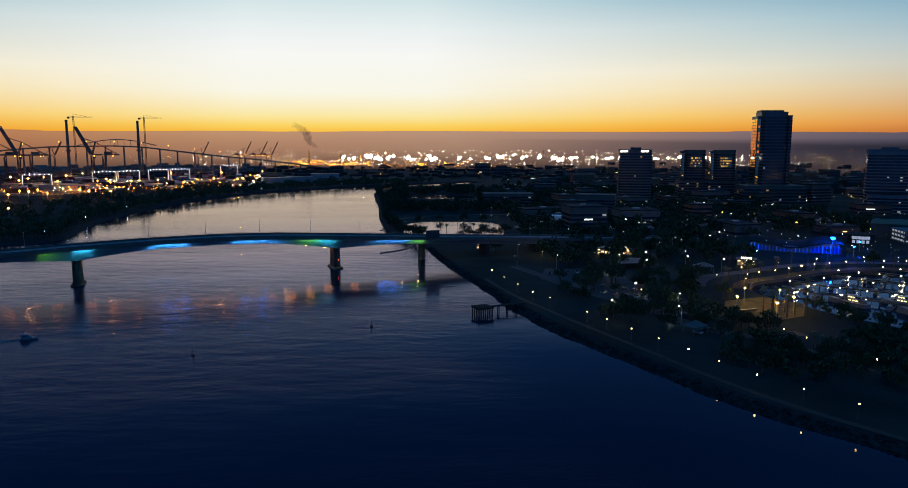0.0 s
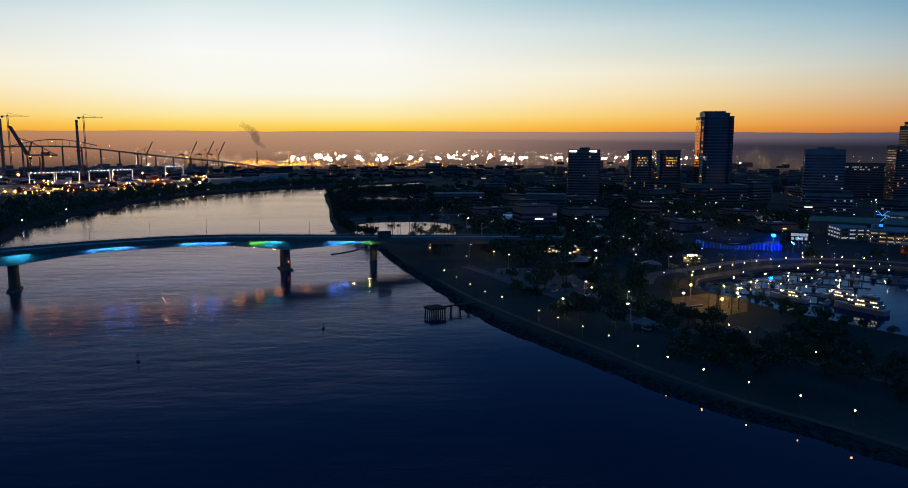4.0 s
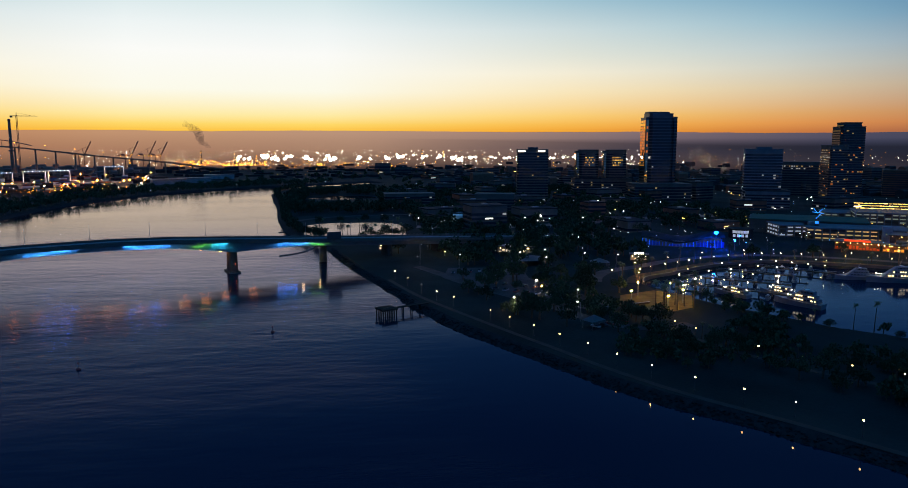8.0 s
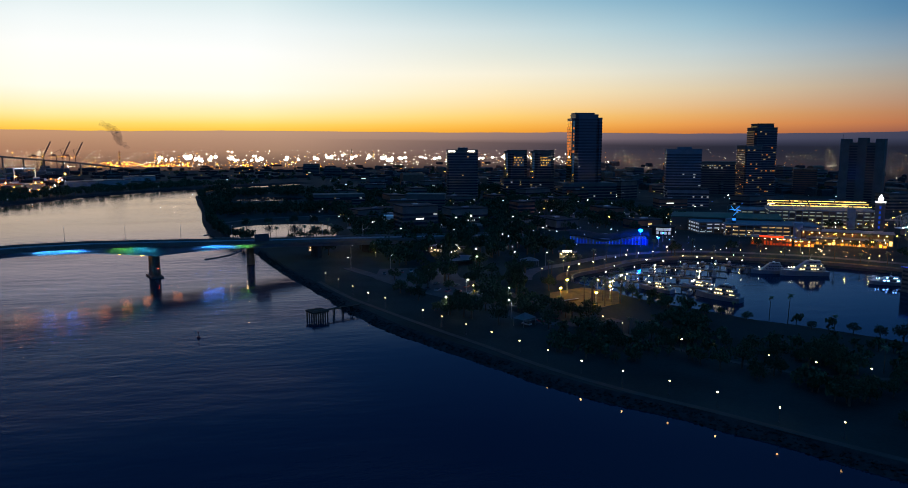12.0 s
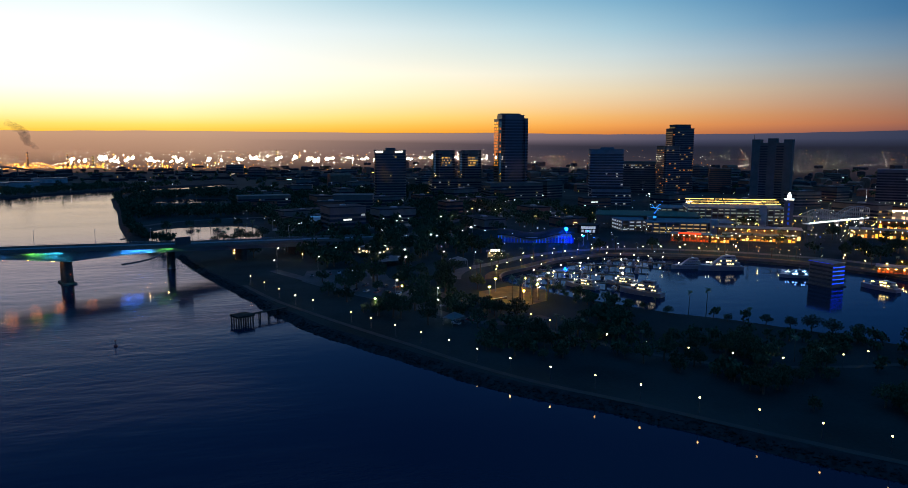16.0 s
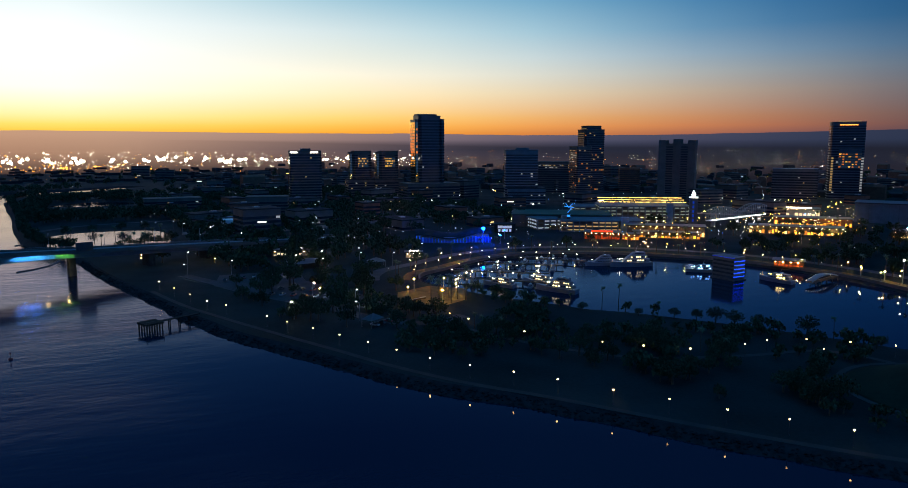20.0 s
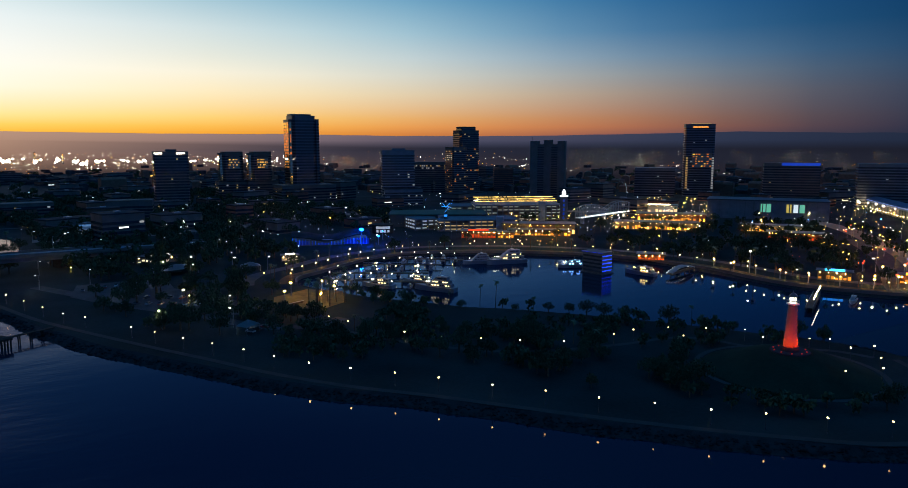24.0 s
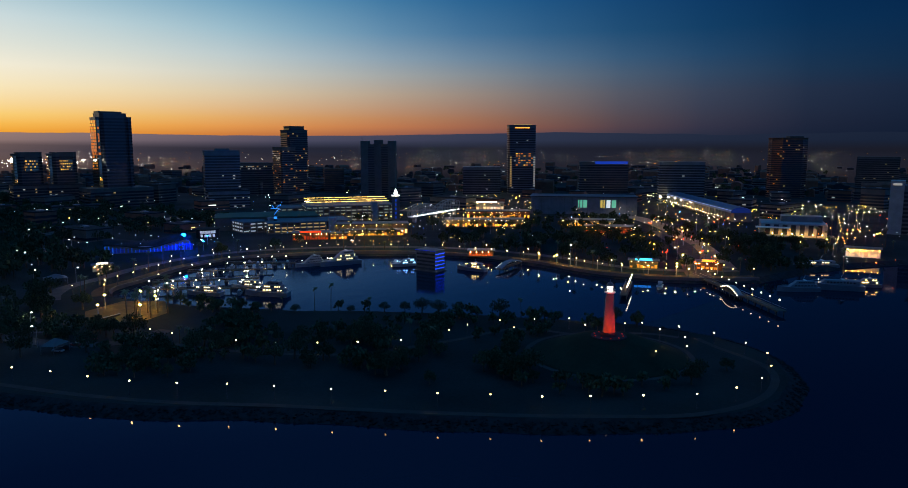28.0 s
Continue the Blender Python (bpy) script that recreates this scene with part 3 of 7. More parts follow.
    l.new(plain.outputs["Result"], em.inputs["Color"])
    l.new(em.outputs[0], out.inputs[0])
    m.cycles.emission_sampling = "NONE"
    return m


def hills():
    bm = bmesh.new()
    rows = []
    for k in range(241):
        a = radians(-45 + 150 * k / 240)
        top = 150 + 9 * noise.noise(Vector((k * 0.05, 0, 0))) + 5 * noise.noise(Vector((k * 0.21, 3, 0))) + 2 * noise.noise(Vector((k * 0.7, 5, 0)))
        deg = math.degrees(a)
        top += 15 * max(0, min(1, (32 - deg) / 22))
        top += 22 * max(0, 1 - abs(deg - 57) / 14) ** 1.0 + 14 * max(0, 1 - abs(deg - 80) / 10)
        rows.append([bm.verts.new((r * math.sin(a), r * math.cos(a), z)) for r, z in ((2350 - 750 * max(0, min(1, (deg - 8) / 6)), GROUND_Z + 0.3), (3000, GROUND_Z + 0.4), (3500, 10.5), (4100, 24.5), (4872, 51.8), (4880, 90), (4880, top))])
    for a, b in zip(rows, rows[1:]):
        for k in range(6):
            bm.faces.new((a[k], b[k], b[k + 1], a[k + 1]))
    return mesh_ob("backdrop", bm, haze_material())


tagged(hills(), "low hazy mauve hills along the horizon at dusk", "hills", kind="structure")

# ---- the bay bridge: haunched box girder on wall piers, with coloured lights on its fascia ----
BRIDGE_A, BRIDGE_B = Vector((-225, 421, 0)), Vector((-81, 481, 0))
BRIDGE_DIR = (BRIDGE_B - BRIDGE_A).normalized()
BRIDGE_SPAN = (BRIDGE_B - BRIDGE_A).length
BRIDGE_W = 22.0


def along(table, s):
    for (s0, v0), (s1, v1) in zip(table, table[1:]):
        if s <= s1:
            t = max(0, (s - s0) / (s1 - s0))
            return v0 + (v1 - v0) * t
    return table[-1][1]


DECK_TOP = [(-420, 5), (-160, 14.5), (-36, 21.2), (0, 22.9), (40, 24.1), (84, 24.5), (120, 23.6), (156, 21.6), (230, 17.2), (285, 14.2), (400, 7.5), (480, GROUND_Z + 0.6)]


def girder_depth(s):
    d = 3.4
    for pier in (0, BRIDGE_SPAN):
        d = max(d, 3.4 + 3.6 * max(0, 1 - abs(s - pier) / 52) ** 1.6)
    return d


def bridge():
    turn = math.degrees(math.atan2(BRIDGE_DIR.y, BRIDGE_DIR.x))
    b = thing("bay_bridge", pose(BRIDGE_A.x, BRIDGE_A.y, 0, 0, 0, turn), "long concrete bridge over the bay, lit blue and green from below", "bridge")
    stops = [-420 + 6 * i for i in range(151)]

    def strip(section):
        bm, rows = bmesh.new(), []
        for s in stops:
            rows.append([bm.verts.new((s, y, z)) for y, z in section(s)])
        n = len(rows[0])
        for a, c in zip(rows, rows[1:]):
            for k in range(n):
                bm.faces.new((a[k], c[k], c[(k + 1) % n], a[(k + 1) % n]))
        bm.faces.new(rows[0])
        bm.faces.new(rows[-1][::-1])
        bmesh.ops.recalc_face_normals(bm, faces=bm.faces)
        return bm

    h = BRIDGE_W / 2
    part("deck", strip(lambda s: [(-h, along(DECK_TOP, s)), (h, along(DECK_TOP, s)), (h, along(DECK_TOP, s) - 0.7), (-h, along(DECK_TOP, s) - 0.7)]), M_ASPHALT, b, "asphalt deck")
    part("girder", strip(lambda s: [(-h + 2.2, along(DECK_TOP, s) - 0.7), (h - 2.2, along(DECK_TOP, s) - 0.7), (h - 3.4, along(DECK_TOP, s) - 0.7 - girder_depth(s)), (-h + 3.4, along(DECK_TOP, s) - 0.7 - girder_depth(s))]), M_GREYCONC, b)
    for y in (-h + 0.2, h - 0.2):
        part("parapet", strip(lambda s: [(y - 0.2, along(DECK_TOP, s)), (y + 0.2, along(DECK_TOP, s)), (y + 0.15, along(DECK_TOP, s) + 0.8), (y - 0.15, along(DECK_TOP, s) + 0.8)]), M_DARKCONC, b)
        rail = part("rail", strip(lambda s: [(y - 0.06, along(DECK_TOP, s) + 1.25), (y + 0.06, along(DECK_TOP, s) + 1.25), (y + 0.06, along(DECK_TOP, s) + 1.4), (y - 0.06, along(DECK_TOP, s) + 1.4)]), M_GREYSTEEL, b)
        for i in range(38):
            s = -40 + i * 7.5
            part("rail_post", box((s - 0.08, y - 0.08, along(DECK_TOP, s) + 0.78), (s + 0.08, y + 0.08, along(DECK_TOP, s) + 1.3)), M_GREYSTEEL, rail)
    part("edge_beam", strip(lambda s: [(-h - 0.1, along(DECK_TOP, s) + 0.05), (-h + 0.3, along(DECK_TOP, s) + 0.05), (-h + 0.3, along(DECK_TOP, s) - 1.25), (-h - 0.1, along(DECK_TOP, s) - 1.25)]), M_DARKCONC, b)
    part("median", strip(lambda s: [(-0.3, along(DECK_TOP, s)), (0.3, along(DECK_TOP, s)), (0.15, along(DECK_TOP, s) + 0.8), (-0.15, along(DECK_TOP, s) + 0.8)]), M_CONC, b)
    for s in (-150, 0, BRIDGE_SPAN, 222, 268, 310, 350, 390):
        big = s in (0, BRIDGE_SPAN)
        zt = along(DECK_TOP, s) - 0.6 - girder_depth(s)
        w, d = (2.8, 6.2) if big else (2.6, 6.5)
        bm = bmesh.new()
        n = 14
        rings = []
        yc = 9.0 if s == 222 else 0.0
        d = 1.8 if s == 222 else d
        for z, k in ((-3, 1.06), (zt, 0.97)):
            rings.append([bm.verts.new((s + k * w * math.cos(6.28318 * i / n), yc + k * d * math.copysign(abs(math.sin(6.28318 * i / n)) ** 0.5, math.sin(6.28318 * i / n)), z)) for i in range(n)])
        for i in range(n):
            bm.faces.new((rings[0][i], rings[0][(i + 1) % n], rings[1][(i + 1) % n], rings[1][i]))
        bm.faces.new(rings[1])
        pier = part("pier", bm, M_PIER, b, "concrete pier standing in the water" if big else "")
        if big:
            part("fender", box((s - 3.6, -7.6, -1), (s + 3.6, 7.6, 0.9)), M_PIER, pier)
            if s:
                part("marker_light", ball((s + 0.6, -6.6, 6.0), 0.25), G_RED, pier, "small red navigation lamp")
    for s, length, g, name in ((-15, 7, G_GREEN, "green"), (4, 9, G_CYAN, "cyan"), (51, 22, G_BLUELED, "blue"), (103.5, 26, G_BLUELED, "blue"), (137.5, 8, G_GREEN, "green"), (147.5, 8, G_CYAN, "cyan"), (195, 21, G_BLUELED, "blue"), (212, 8, G_GREEN, "green")):
        for j in range(max(1, round(length / 5))):
            c = s - length / 2 + (j + 0.5) * length / max(1, round(length / 5))
            z = along(DECK_TOP, c) - 0.95
            part("light_bar", box((c - 2.2, -h + 0.55, z + 0.1), (c + 2.2, -h + 0.75, z + 0.22)), g, b, name + " led light bar")
    # unseen panels added under the girder to draw light streaks on the water
    strips = [(-34 + 12.5 * k, 5.6, 1.3, G_SOFFIT) for k in range(17)]
    strips += [(s, 5.5, 1.4, G_SOFFITBLUE) for s in (46, 57, 98, 110, 187, 198)]
    strips += [(s, 0.6, 1.6, G_UNDER) for s in (-27, 17, 80, 98, 122, 190, 203, 215)]
    for s, half, wide, lamp in strips:
        z = along(DECK_TOP, s) - 0.7 - girder_depth(s)
        y0 = -h + (7.0 if lamp is not G_SOFFIT else 8.8)
        part("under_light", box((s - half, y0, z - 0.02), (s + half, y0 + wide, z + 0.3)), lamp, b, "unseen glow panel under the girder, added for streaks on the water")
    post = part("lamp_post", tube((0, 0, 0), (0, 0, 9.5), 0.14, 0.08), M_GREYSTEEL, b)
    add_post = post.data
    for i in range(14):
        s = -130 + i * 34
        ob = post if i == 0 else new("lamp_post", add_post)
        ob.parent = b
        ob.location = (s, h - 0.5, along(DECK_TOP, s) + 0.4)
        part("lamp_head", box((s - 0.2, h - 2.2, along(DECK_TOP, s) + 9.7), (s + 0.2, h - 0.4, along(DECK_TOP, s) + 9.95)), M_GREYSTEEL, ob)
    for ob in [o for o in b.children if o.name.startswith("lamp_post")]:
        for c in ob.children:
            c.matrix_parent_inverse = Matrix.Translation(-ob.location)
    part("sign_box", box((218, -h - 0.5, 18.5), (228, -h + 0.6, 23.5)), M_DARKSTEEL, b, "dark control cabin by the parapet")
    return b


bridge()

# ---- towers and blocks of the city ----


def polar(az, d):
    return d * math.sin(radians(az)), d * math.cos(radians(az))


def plan_ring(bm, pts, z0, z1, mat=0, lid=True):
    lo, hi = [bm.verts.new((x, y, z0)) for x, y in pts], [bm.verts.new((x, y, z1)) for x, y in pts]
    n = len(pts)
    for i in range(n):
        bm.faces.new((lo[i], lo[(i + 1) % n], hi[(i + 1) % n], hi[i])).material_index = mat
    if lid:
        bm.faces.new(hi).material_index = mat
        bm.faces.new(lo[::-1]).material_index = mat
    return bm


def rect(w, d, cut=0.0, x0=0.0, y0=0.0):
    w, d = w / 2, d / 2
    if cut:
        p = [(-w + cut, -d), (w - cut, -d), (w, -d + cut), (w, d - cut), (w - cut, d), (-w + cut, d), (-w, d - cut), (-w, -d + cut)]
    else:
        p = [(-w, -d), (w, -d), (w, d), (-w, d)]
    return [(x + x0, y + y0) for x, y in p]


def tower(parent, plan, z0, z1, floor, wall, glass, rng, lit=0.05, lit_mats=(), zone=(0, 1), band=0.55, spacing=3.4, roof=None):
    """One block of a building: a wall core, a glass band a floor, single glowing panes and a parapet."""
    part("wall", plan_ring(bmesh.new(), plan, z0, z1), wall, parent)
    cx, cy = sum(p[0] for p in plan) / len(plan), sum(p[1] for p in plan) / len(plan)

    def grown(e):
        out = []
        for x, y in plan:
            v = Vector((x - cx, y - cy))
            out.append((x + math.copysign(e, v.x), y + math.copysign(e, v.y)))
        return out

    floors = int((z1 - z0 - 2) / floor)
    big = grown(0.18)
    for k in range(floors):
        z = z0 + 1.2 + k * floor
        part("window_band", plan_ring(bmesh.new(), big, z, z + floor * band), glass, parent)
        if not lit_mats:
            continue
        for i in range(len(plan)):
            a, b = Vector(big[i] + (0,)), Vector(big[(i + 1) % len(big)] + (0,))
            nrm = Vector(((b - a).y, -(b - a).x, 0)).normalized()
            world_n = parent.matrix_basis.to_3x3() @ nrm
            if world_n.dot(-parent.matrix_basis.translation.normalized()) < 0.1:
                continue
            count = int((b - a).length / spacing)
            for j in range(count):
                u = (j + 0.5) / count
                f = k / max(1, floors - 1)
                if zone[0] <= f <= zone[1] and rng.random() < lit * 0.6:
                    c = a.lerp(b, u) + nrm * 0.06
                    t = (b - a).normalized() * spacing * rng.choice((0.3, 0.36, 0.42))
                    bm = bmesh.new()
                    q = [c - t, c + t]
                    vs = [bm.verts.new((p.x + n.x, p.y + n.y, zz)) for n in (Vector((0, 0, 0)), nrm * 0.05) for p, zz in ((q[0], z + 0.2), (q[1], z + 0.2), (q[1], z + floor * band - 0.2), (q[0], z + floor * band - 0.2))]
                    for fc in ((4, 5, 6, 7), (0, 1, 5, 4), (1, 2, 6, 5), (2, 3, 7, 6), (3, 0, 4, 7)):
                        bm.faces.new([vs[m] for m in fc])
                    part("lit_window", bm, rng.choice(lit_mats), parent)
    part("parapet", plan_ring(bmesh.new(), grown(0.3), z1, z1 + 1.0), roof or wall, parent)


def building(name, az, d, turn, label, category="building"):
    x, y = polar(az, d)
    return thing(name, pose(x, y, ground_z(x, y), 0, 0, -az + turn), label, category)


WARM, COOL, SUN = (G_WINWARM, G_WINWHITE), (G_WINWHITE,), (G_PANEORANGE, G_WINWARM)
rng = random.Random(4)

# the tall dark tower with cut corners
b = building("office_tower", 23.5, 1080, 17, "tall dark glass office tower with stepped cut corners", "tower")
tower(b, rect(34, 34, 4, 3), 0, 122.5, 4.2, M_CURTAIN, M_MIRROR, rng, 0.02, COOL)
tower(b, rect(8, 26, 3, 23), 0, 118, 4.2, M_CURTAIN, M_MIRROR, rng, 0.015, COOL)
# glowing orange panes put in where the glass would mirror the sunset
tower(b, rect(5, 26, 1, -16.4), 0, 117, 4.2, M_CURTAIN, M_BRONZE, rng, 1.1, (G_PANEORANGE,), zone=(0.55, 1), band=0.85, spacing=3.0)
tower(b, rect(80, 50, 0, 4, -6), 0, 24, 4.2, M_DARKCONC, M_GLASS, rng, 0.08, WARM)
part("roof_plant", box((-14, -8, 122.5), (16, 10, 126)), M_DARKSTEEL, b)
part("floodlight", ball((-24, -17.5, 62), 1.5), G_WHITE, b, "bright white floodlight on the corner")

# twin blocks with glowing amber panes in a recess
for az in (18.45, 20.55):
    b = building("office_block", az, 1150, 9, "dark office block with glowing amber panes in a recess near its top")
    tower(b, rect(30, 26, 4), 0, 71, 3.9, M_DARKCONC, M_MIRROR, rng, 0.02, WARM)
    tower(b, rect(15, 4, 0, 1, -14.6), 46, 66, 3.9, M_DARKCONC, M_BRONZE, rng, 0.85, (G_GOLDPANE,), spacing=2.3)
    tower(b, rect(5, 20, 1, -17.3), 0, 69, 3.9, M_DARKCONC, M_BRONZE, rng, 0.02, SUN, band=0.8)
    tower(b, rect(46, 38, 0), 0, 27, 3.9, M_DARKCONC, M_GLASS, rng, 0.1, WARM, roof=M_TAR)
b = building("office_block", 14.1, 1050, 4, "dark flat-topped office block with two white signs on its roof edge")
tower(b, rect(44, 34, 2), 0, 72, 3.8, M_DARKCONC, M_GLASS, rng, 0.02, WARM)
part("roof_plant", box((-6, -6, 73), (8, 8, 76)), M_DARKSTEEL, b)
for x in (-16, 12):
    part("sign", box((x - 5, -17.8, 69.6), (x + 5, -17.3, 71.6)), G_SIGNWHITE, b, "white lit sign bar")
b = building("office_block", 31.1, 1000, 6, "grey concrete office block beside a lower wing")
tower(b, rect(44, 26, 0), 0, 73.5, 3.6, M_GREYCONC, M_GLASS, rng, 0.04, COOL)
tower(b, rect(52, 34, 0, 6, -4), 0, 22, 3.6, M_GREYCONC, M_GLASS, rng, 0.2, COOL, roof=M_TAR)
part("roof_plant", box((-8, -6, 73.5), (10, 6, 77)), M_GREYCONC, b)
b = building("apartment_tower", 36.3, 1111, 26, "stepped apartment tower with warm lit windows", "tower")
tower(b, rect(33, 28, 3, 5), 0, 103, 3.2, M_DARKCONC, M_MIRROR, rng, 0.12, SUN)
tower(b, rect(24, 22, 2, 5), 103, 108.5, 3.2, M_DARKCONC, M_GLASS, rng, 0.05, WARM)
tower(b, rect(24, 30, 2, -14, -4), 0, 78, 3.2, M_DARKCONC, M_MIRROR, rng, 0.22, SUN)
b = building("office_tower", 43.05, 1140, -6, "brown concrete tower block with raised corner shafts", "tower")
tower(b, rect(46, 28, 0), 0, 82, 3.6, M_DARKCONC, M_GLASS, rng, 0.015, SUN)
for x in (-21, 0, 21):
    part("shaft", box((x - 5.5, -17.5, 0), (x + 5.5, 16, 88 if x else 89.5)), M_DARKCONC, b)
part("antenna", tube((-26, 0, 88), (-26, 0, 94), 0.3), M_DARKSTEEL, b)
b = building("office_tower", 54.3, 1247, 6, "dark glass tower with an amber crown light and glowing gold panes on its lower floors", "tower")
tower(b, rect(46, 34, 2), 0, 114.5, 3.8, M_CURTAIN, M_MIRROR, rng, 0.02, COOL)
tower(b, rect(30, 3, 0, 4, -17.6), 46, 74, 3.8, M_CURTAIN, M_BRONZE, rng, 0.8, (G_GOLDPANE, G_PANEORANGE, G_PANEORANGE), spacing=4)
part("crown_light", box((-12, -18.2, 110), (12, -17.6, 111.2)), G_AMBERLINE, b, "amber light strip under the roof edge")
part("roof_light", box((-14, -16, 115.6), (16, -15, 116.6)), G_WINWARM, b, "row of warm roof lights")
for x in (-19, 21):
    for k in range(13):
        part("edge_light", box((x - 1.6, -17.9, 12 + 4 * k), (x + 1.6, -17.4, 14.2 + 4 * k)), G_WINWARM if x < 0 else G_WINWHITE, b)
b = building("office_block", 51.2, 1200, 0, "dark windowless-looking office block")
tower(b, rect(62, 30, 0), 0, 45, 3.8, M_CURTAIN, M_GLASS, rng, 0.012, WARM)
b = building("office_block", 60.7, 1150, 6, "slab block with a blue lit band along its roof")
tower(b, rect(74, 26, 0), 0, 55, 3.7, M_DARKCONC, M_GLASS, rng, 0.02, WARM)
part("blue_band", box((-14, -13.6, 52.5), (36, -13.2, 56.6)), G_BLUEBAND, b, "blue lit roof band")
b = building("hotel_block", 66.5, 1080, 8, "pale hotel slab with banded floors", "hotel")
tower(b, rect(62, 24, 0), 0, 57, 3.6, M_GREYCONC, M_GLASS, rng, 0.015, WARM)
b = building("apartment_tower", 73.8, 1250, 20, "tall brown apartment tower with rounded corners", "tower")
tower(b, rect(54, 40, 12), 0, 92, 3.3, M_BRICK, M_GLASS, rng, 0.05, SUN)
part("roof_plant", box((0, -8, 92), (20, 10, 95.5)), M_DARKCONC, b)
b = building("hotel_block", 82.2, 780, 0, "dark glass hotel beside a white end wall", "hotel")
tower(b, rect(78, 26, 0, 24), 0, 44, 3.6, M_CURTAIN, M_GLASS, rng, 0.02, COOL)
part("end_wall", box((-26, -14, 0), (-15, 13, 49)), M_CONC, b, "pale lit end wall")
part("sign", box((-24, -14.4, 45), (-17, -14.05, 47)), G_WINWHITE, b, "white lit sign bar")
b = building("office_block", 33.5, 1250, 0, "office block with a lit top floor")
tower(b, rect(70, 30, 0), 0, 52, 3.7, M_DARKCONC, M_GLASS, rng, 0.6, WARM, zone=(0.86, 1))
b = building("office_block", 79.5, 1350, 0, "far dark apartment block with rows of small windows")
tower(b, rect(60, 26, 0), 0, 62, 3.3, M_DARKCONC, M_GLASS, rng, 0.02, SUN)
b = building("apartment_tower", 82.5, 1500, 0, "far brown tower near the shore", "tower")
tower(b, rect(40, 30, 2), 0, 72, 3.3, M_BRICK, M_GLASS, rng, 0.03, SUN)
b = building("office_block", 39.5, 1300, 5, "far brown office block")
tower(b, rect(34, 26, 0), 0, 40, 3.4, M_BRICK, M_GLASS, rng, 0.01, WARM)
b = building("office_block", 4.3, 930, 5, "long low office block with dim window rows")
tower(b, rect(64, 26, 0), 0, 17, 3.6, M_DARKCONC, M_GLASS, rng, 0.05, WARM)
b = building("office_block", 11.2, 850, -5, "mid-rise office block with horizontal window rows")
tower(b, rect(46, 24, 0), 0, 22, 3.4, M_DARKCONC, M_GLASS, rng, 0.05, WARM)
b = building("office_block", 8.4, 720, 0, "white-fronted low building with lit entrance")
tower(b, rect(18, 14, 0), 0, 9, 3.2, M_WHITE, M_GLASS, rng, 0.4, COOL)

# low blocks that fill the streets
rng = random.Random(11)
KINDS = []
for w, d, h, mt in ((30, 22, 9, M_BRICK), (44, 24, 12, M_DARKCONC), (24, 20, 14, M_BRICK), (60, 30, 10, M_DARKCONC), (36, 28, 18, M_DARKCONC)):
    KINDS.append((w, d, h, mt))


def clear_of_water(x, y):
    return not (x < 20 and 560 < y < 780) and not (x < 300 and y < 430)


made = 0
spots = []
while made < 130:
    az, d = rng.uniform(2, 84), rng.uniform(640, 2100)
    if az > 29 and d < 900:
        continue
    x, y = polar(az, d)
    if not clear_of_water(x, y) or any((x - a) ** 2 + (y - c) ** 2 < 60 ** 2 for a, c in spots) or x < -60:
        continue
    spots.append((x, y))
    w, dp, h, mt = rng.choice(KINDS)
    w, h = w * rng.uniform(0.8, 1.3), h * rng.uniform(0.7, 1.5)
    if x < 90 and y < 790:
        x, y = x + 62, y + 30
    bl = thing("low_building", pose(x, y, ground_z(x, y), 0, 0, rng.choice((8, 98, 20, -10))), "low flat-roofed city building with a few lit windows", "building", "low city buildings")
    tower(bl, rect(w, dp), 0, h, 4.0, mt, M_GLASS, rng, 0.03, WARM, spacing=5, roof=M_TAR)
    part("roof_unit", box((-3, -3, h), (rng.uniform(1, 4), 2, h + 2)), M_GREYSTEEL, bl)
    if rng.random() < 0.6:
        u, z = rng.uniform(-0.3, 0.1) * w, rng.choice((1.4, 1.4, h * 0.55))
        part("lit_front", box((u, -dp / 2 - 0.45, z), (u + rng.uniform(0.12, 0.32) * w, -dp / 2 - 0.25, z + rng.uniform(0.7, 1.6))), rng.choice((G_SHOPHOT, G_FRONTWHITE, G_FRONTWHITE)), bl, "lit entrance front")
    made += 1

# ---- lamps ----


def park_lamp():
    t = thing("park_lamp", pose(0, 0, 0), "slender park lamp post with a lit warm white globe", "street lamp", "park lamps")
    part("post", tube((0, 0, 0), (0, 0, 4.5), 0.1, 0.06, 8), M_DARKSTEEL, t)
    part("base", tube((0, 0, 0), (0, 0, 0.5), 0.22, 0.16, 8), M_DARKSTEEL, t)
    part("globe", ball((0, 0, 4.8), 0.29, sub=2), G_PARK, t, "lit globe", smooth=True)
    part("cap", tube((0, 0, 5.1), (0, 0, 5.3), 0.3, 0.05, 8), M_DARKSTEEL, t)
    return t


LAMP = park_lamp()
ROW_SOUTH = [(23, 429), (29, 406), (35, 385), (41, 365), (48, 351), (61, 320), (67, 306), (74, 290), (81, 275), (88, 260), (94, 245), (101, 230), (110, 216), (120, 203), (129, 190), (139, 174), (149, 160), (158, 146), (168, 133), (177, 120), (187, 109), (198, 97), (210, 85), (224, 78), (239, 75), (255, 77), (270, 83), (279, 94), (286, 109)]
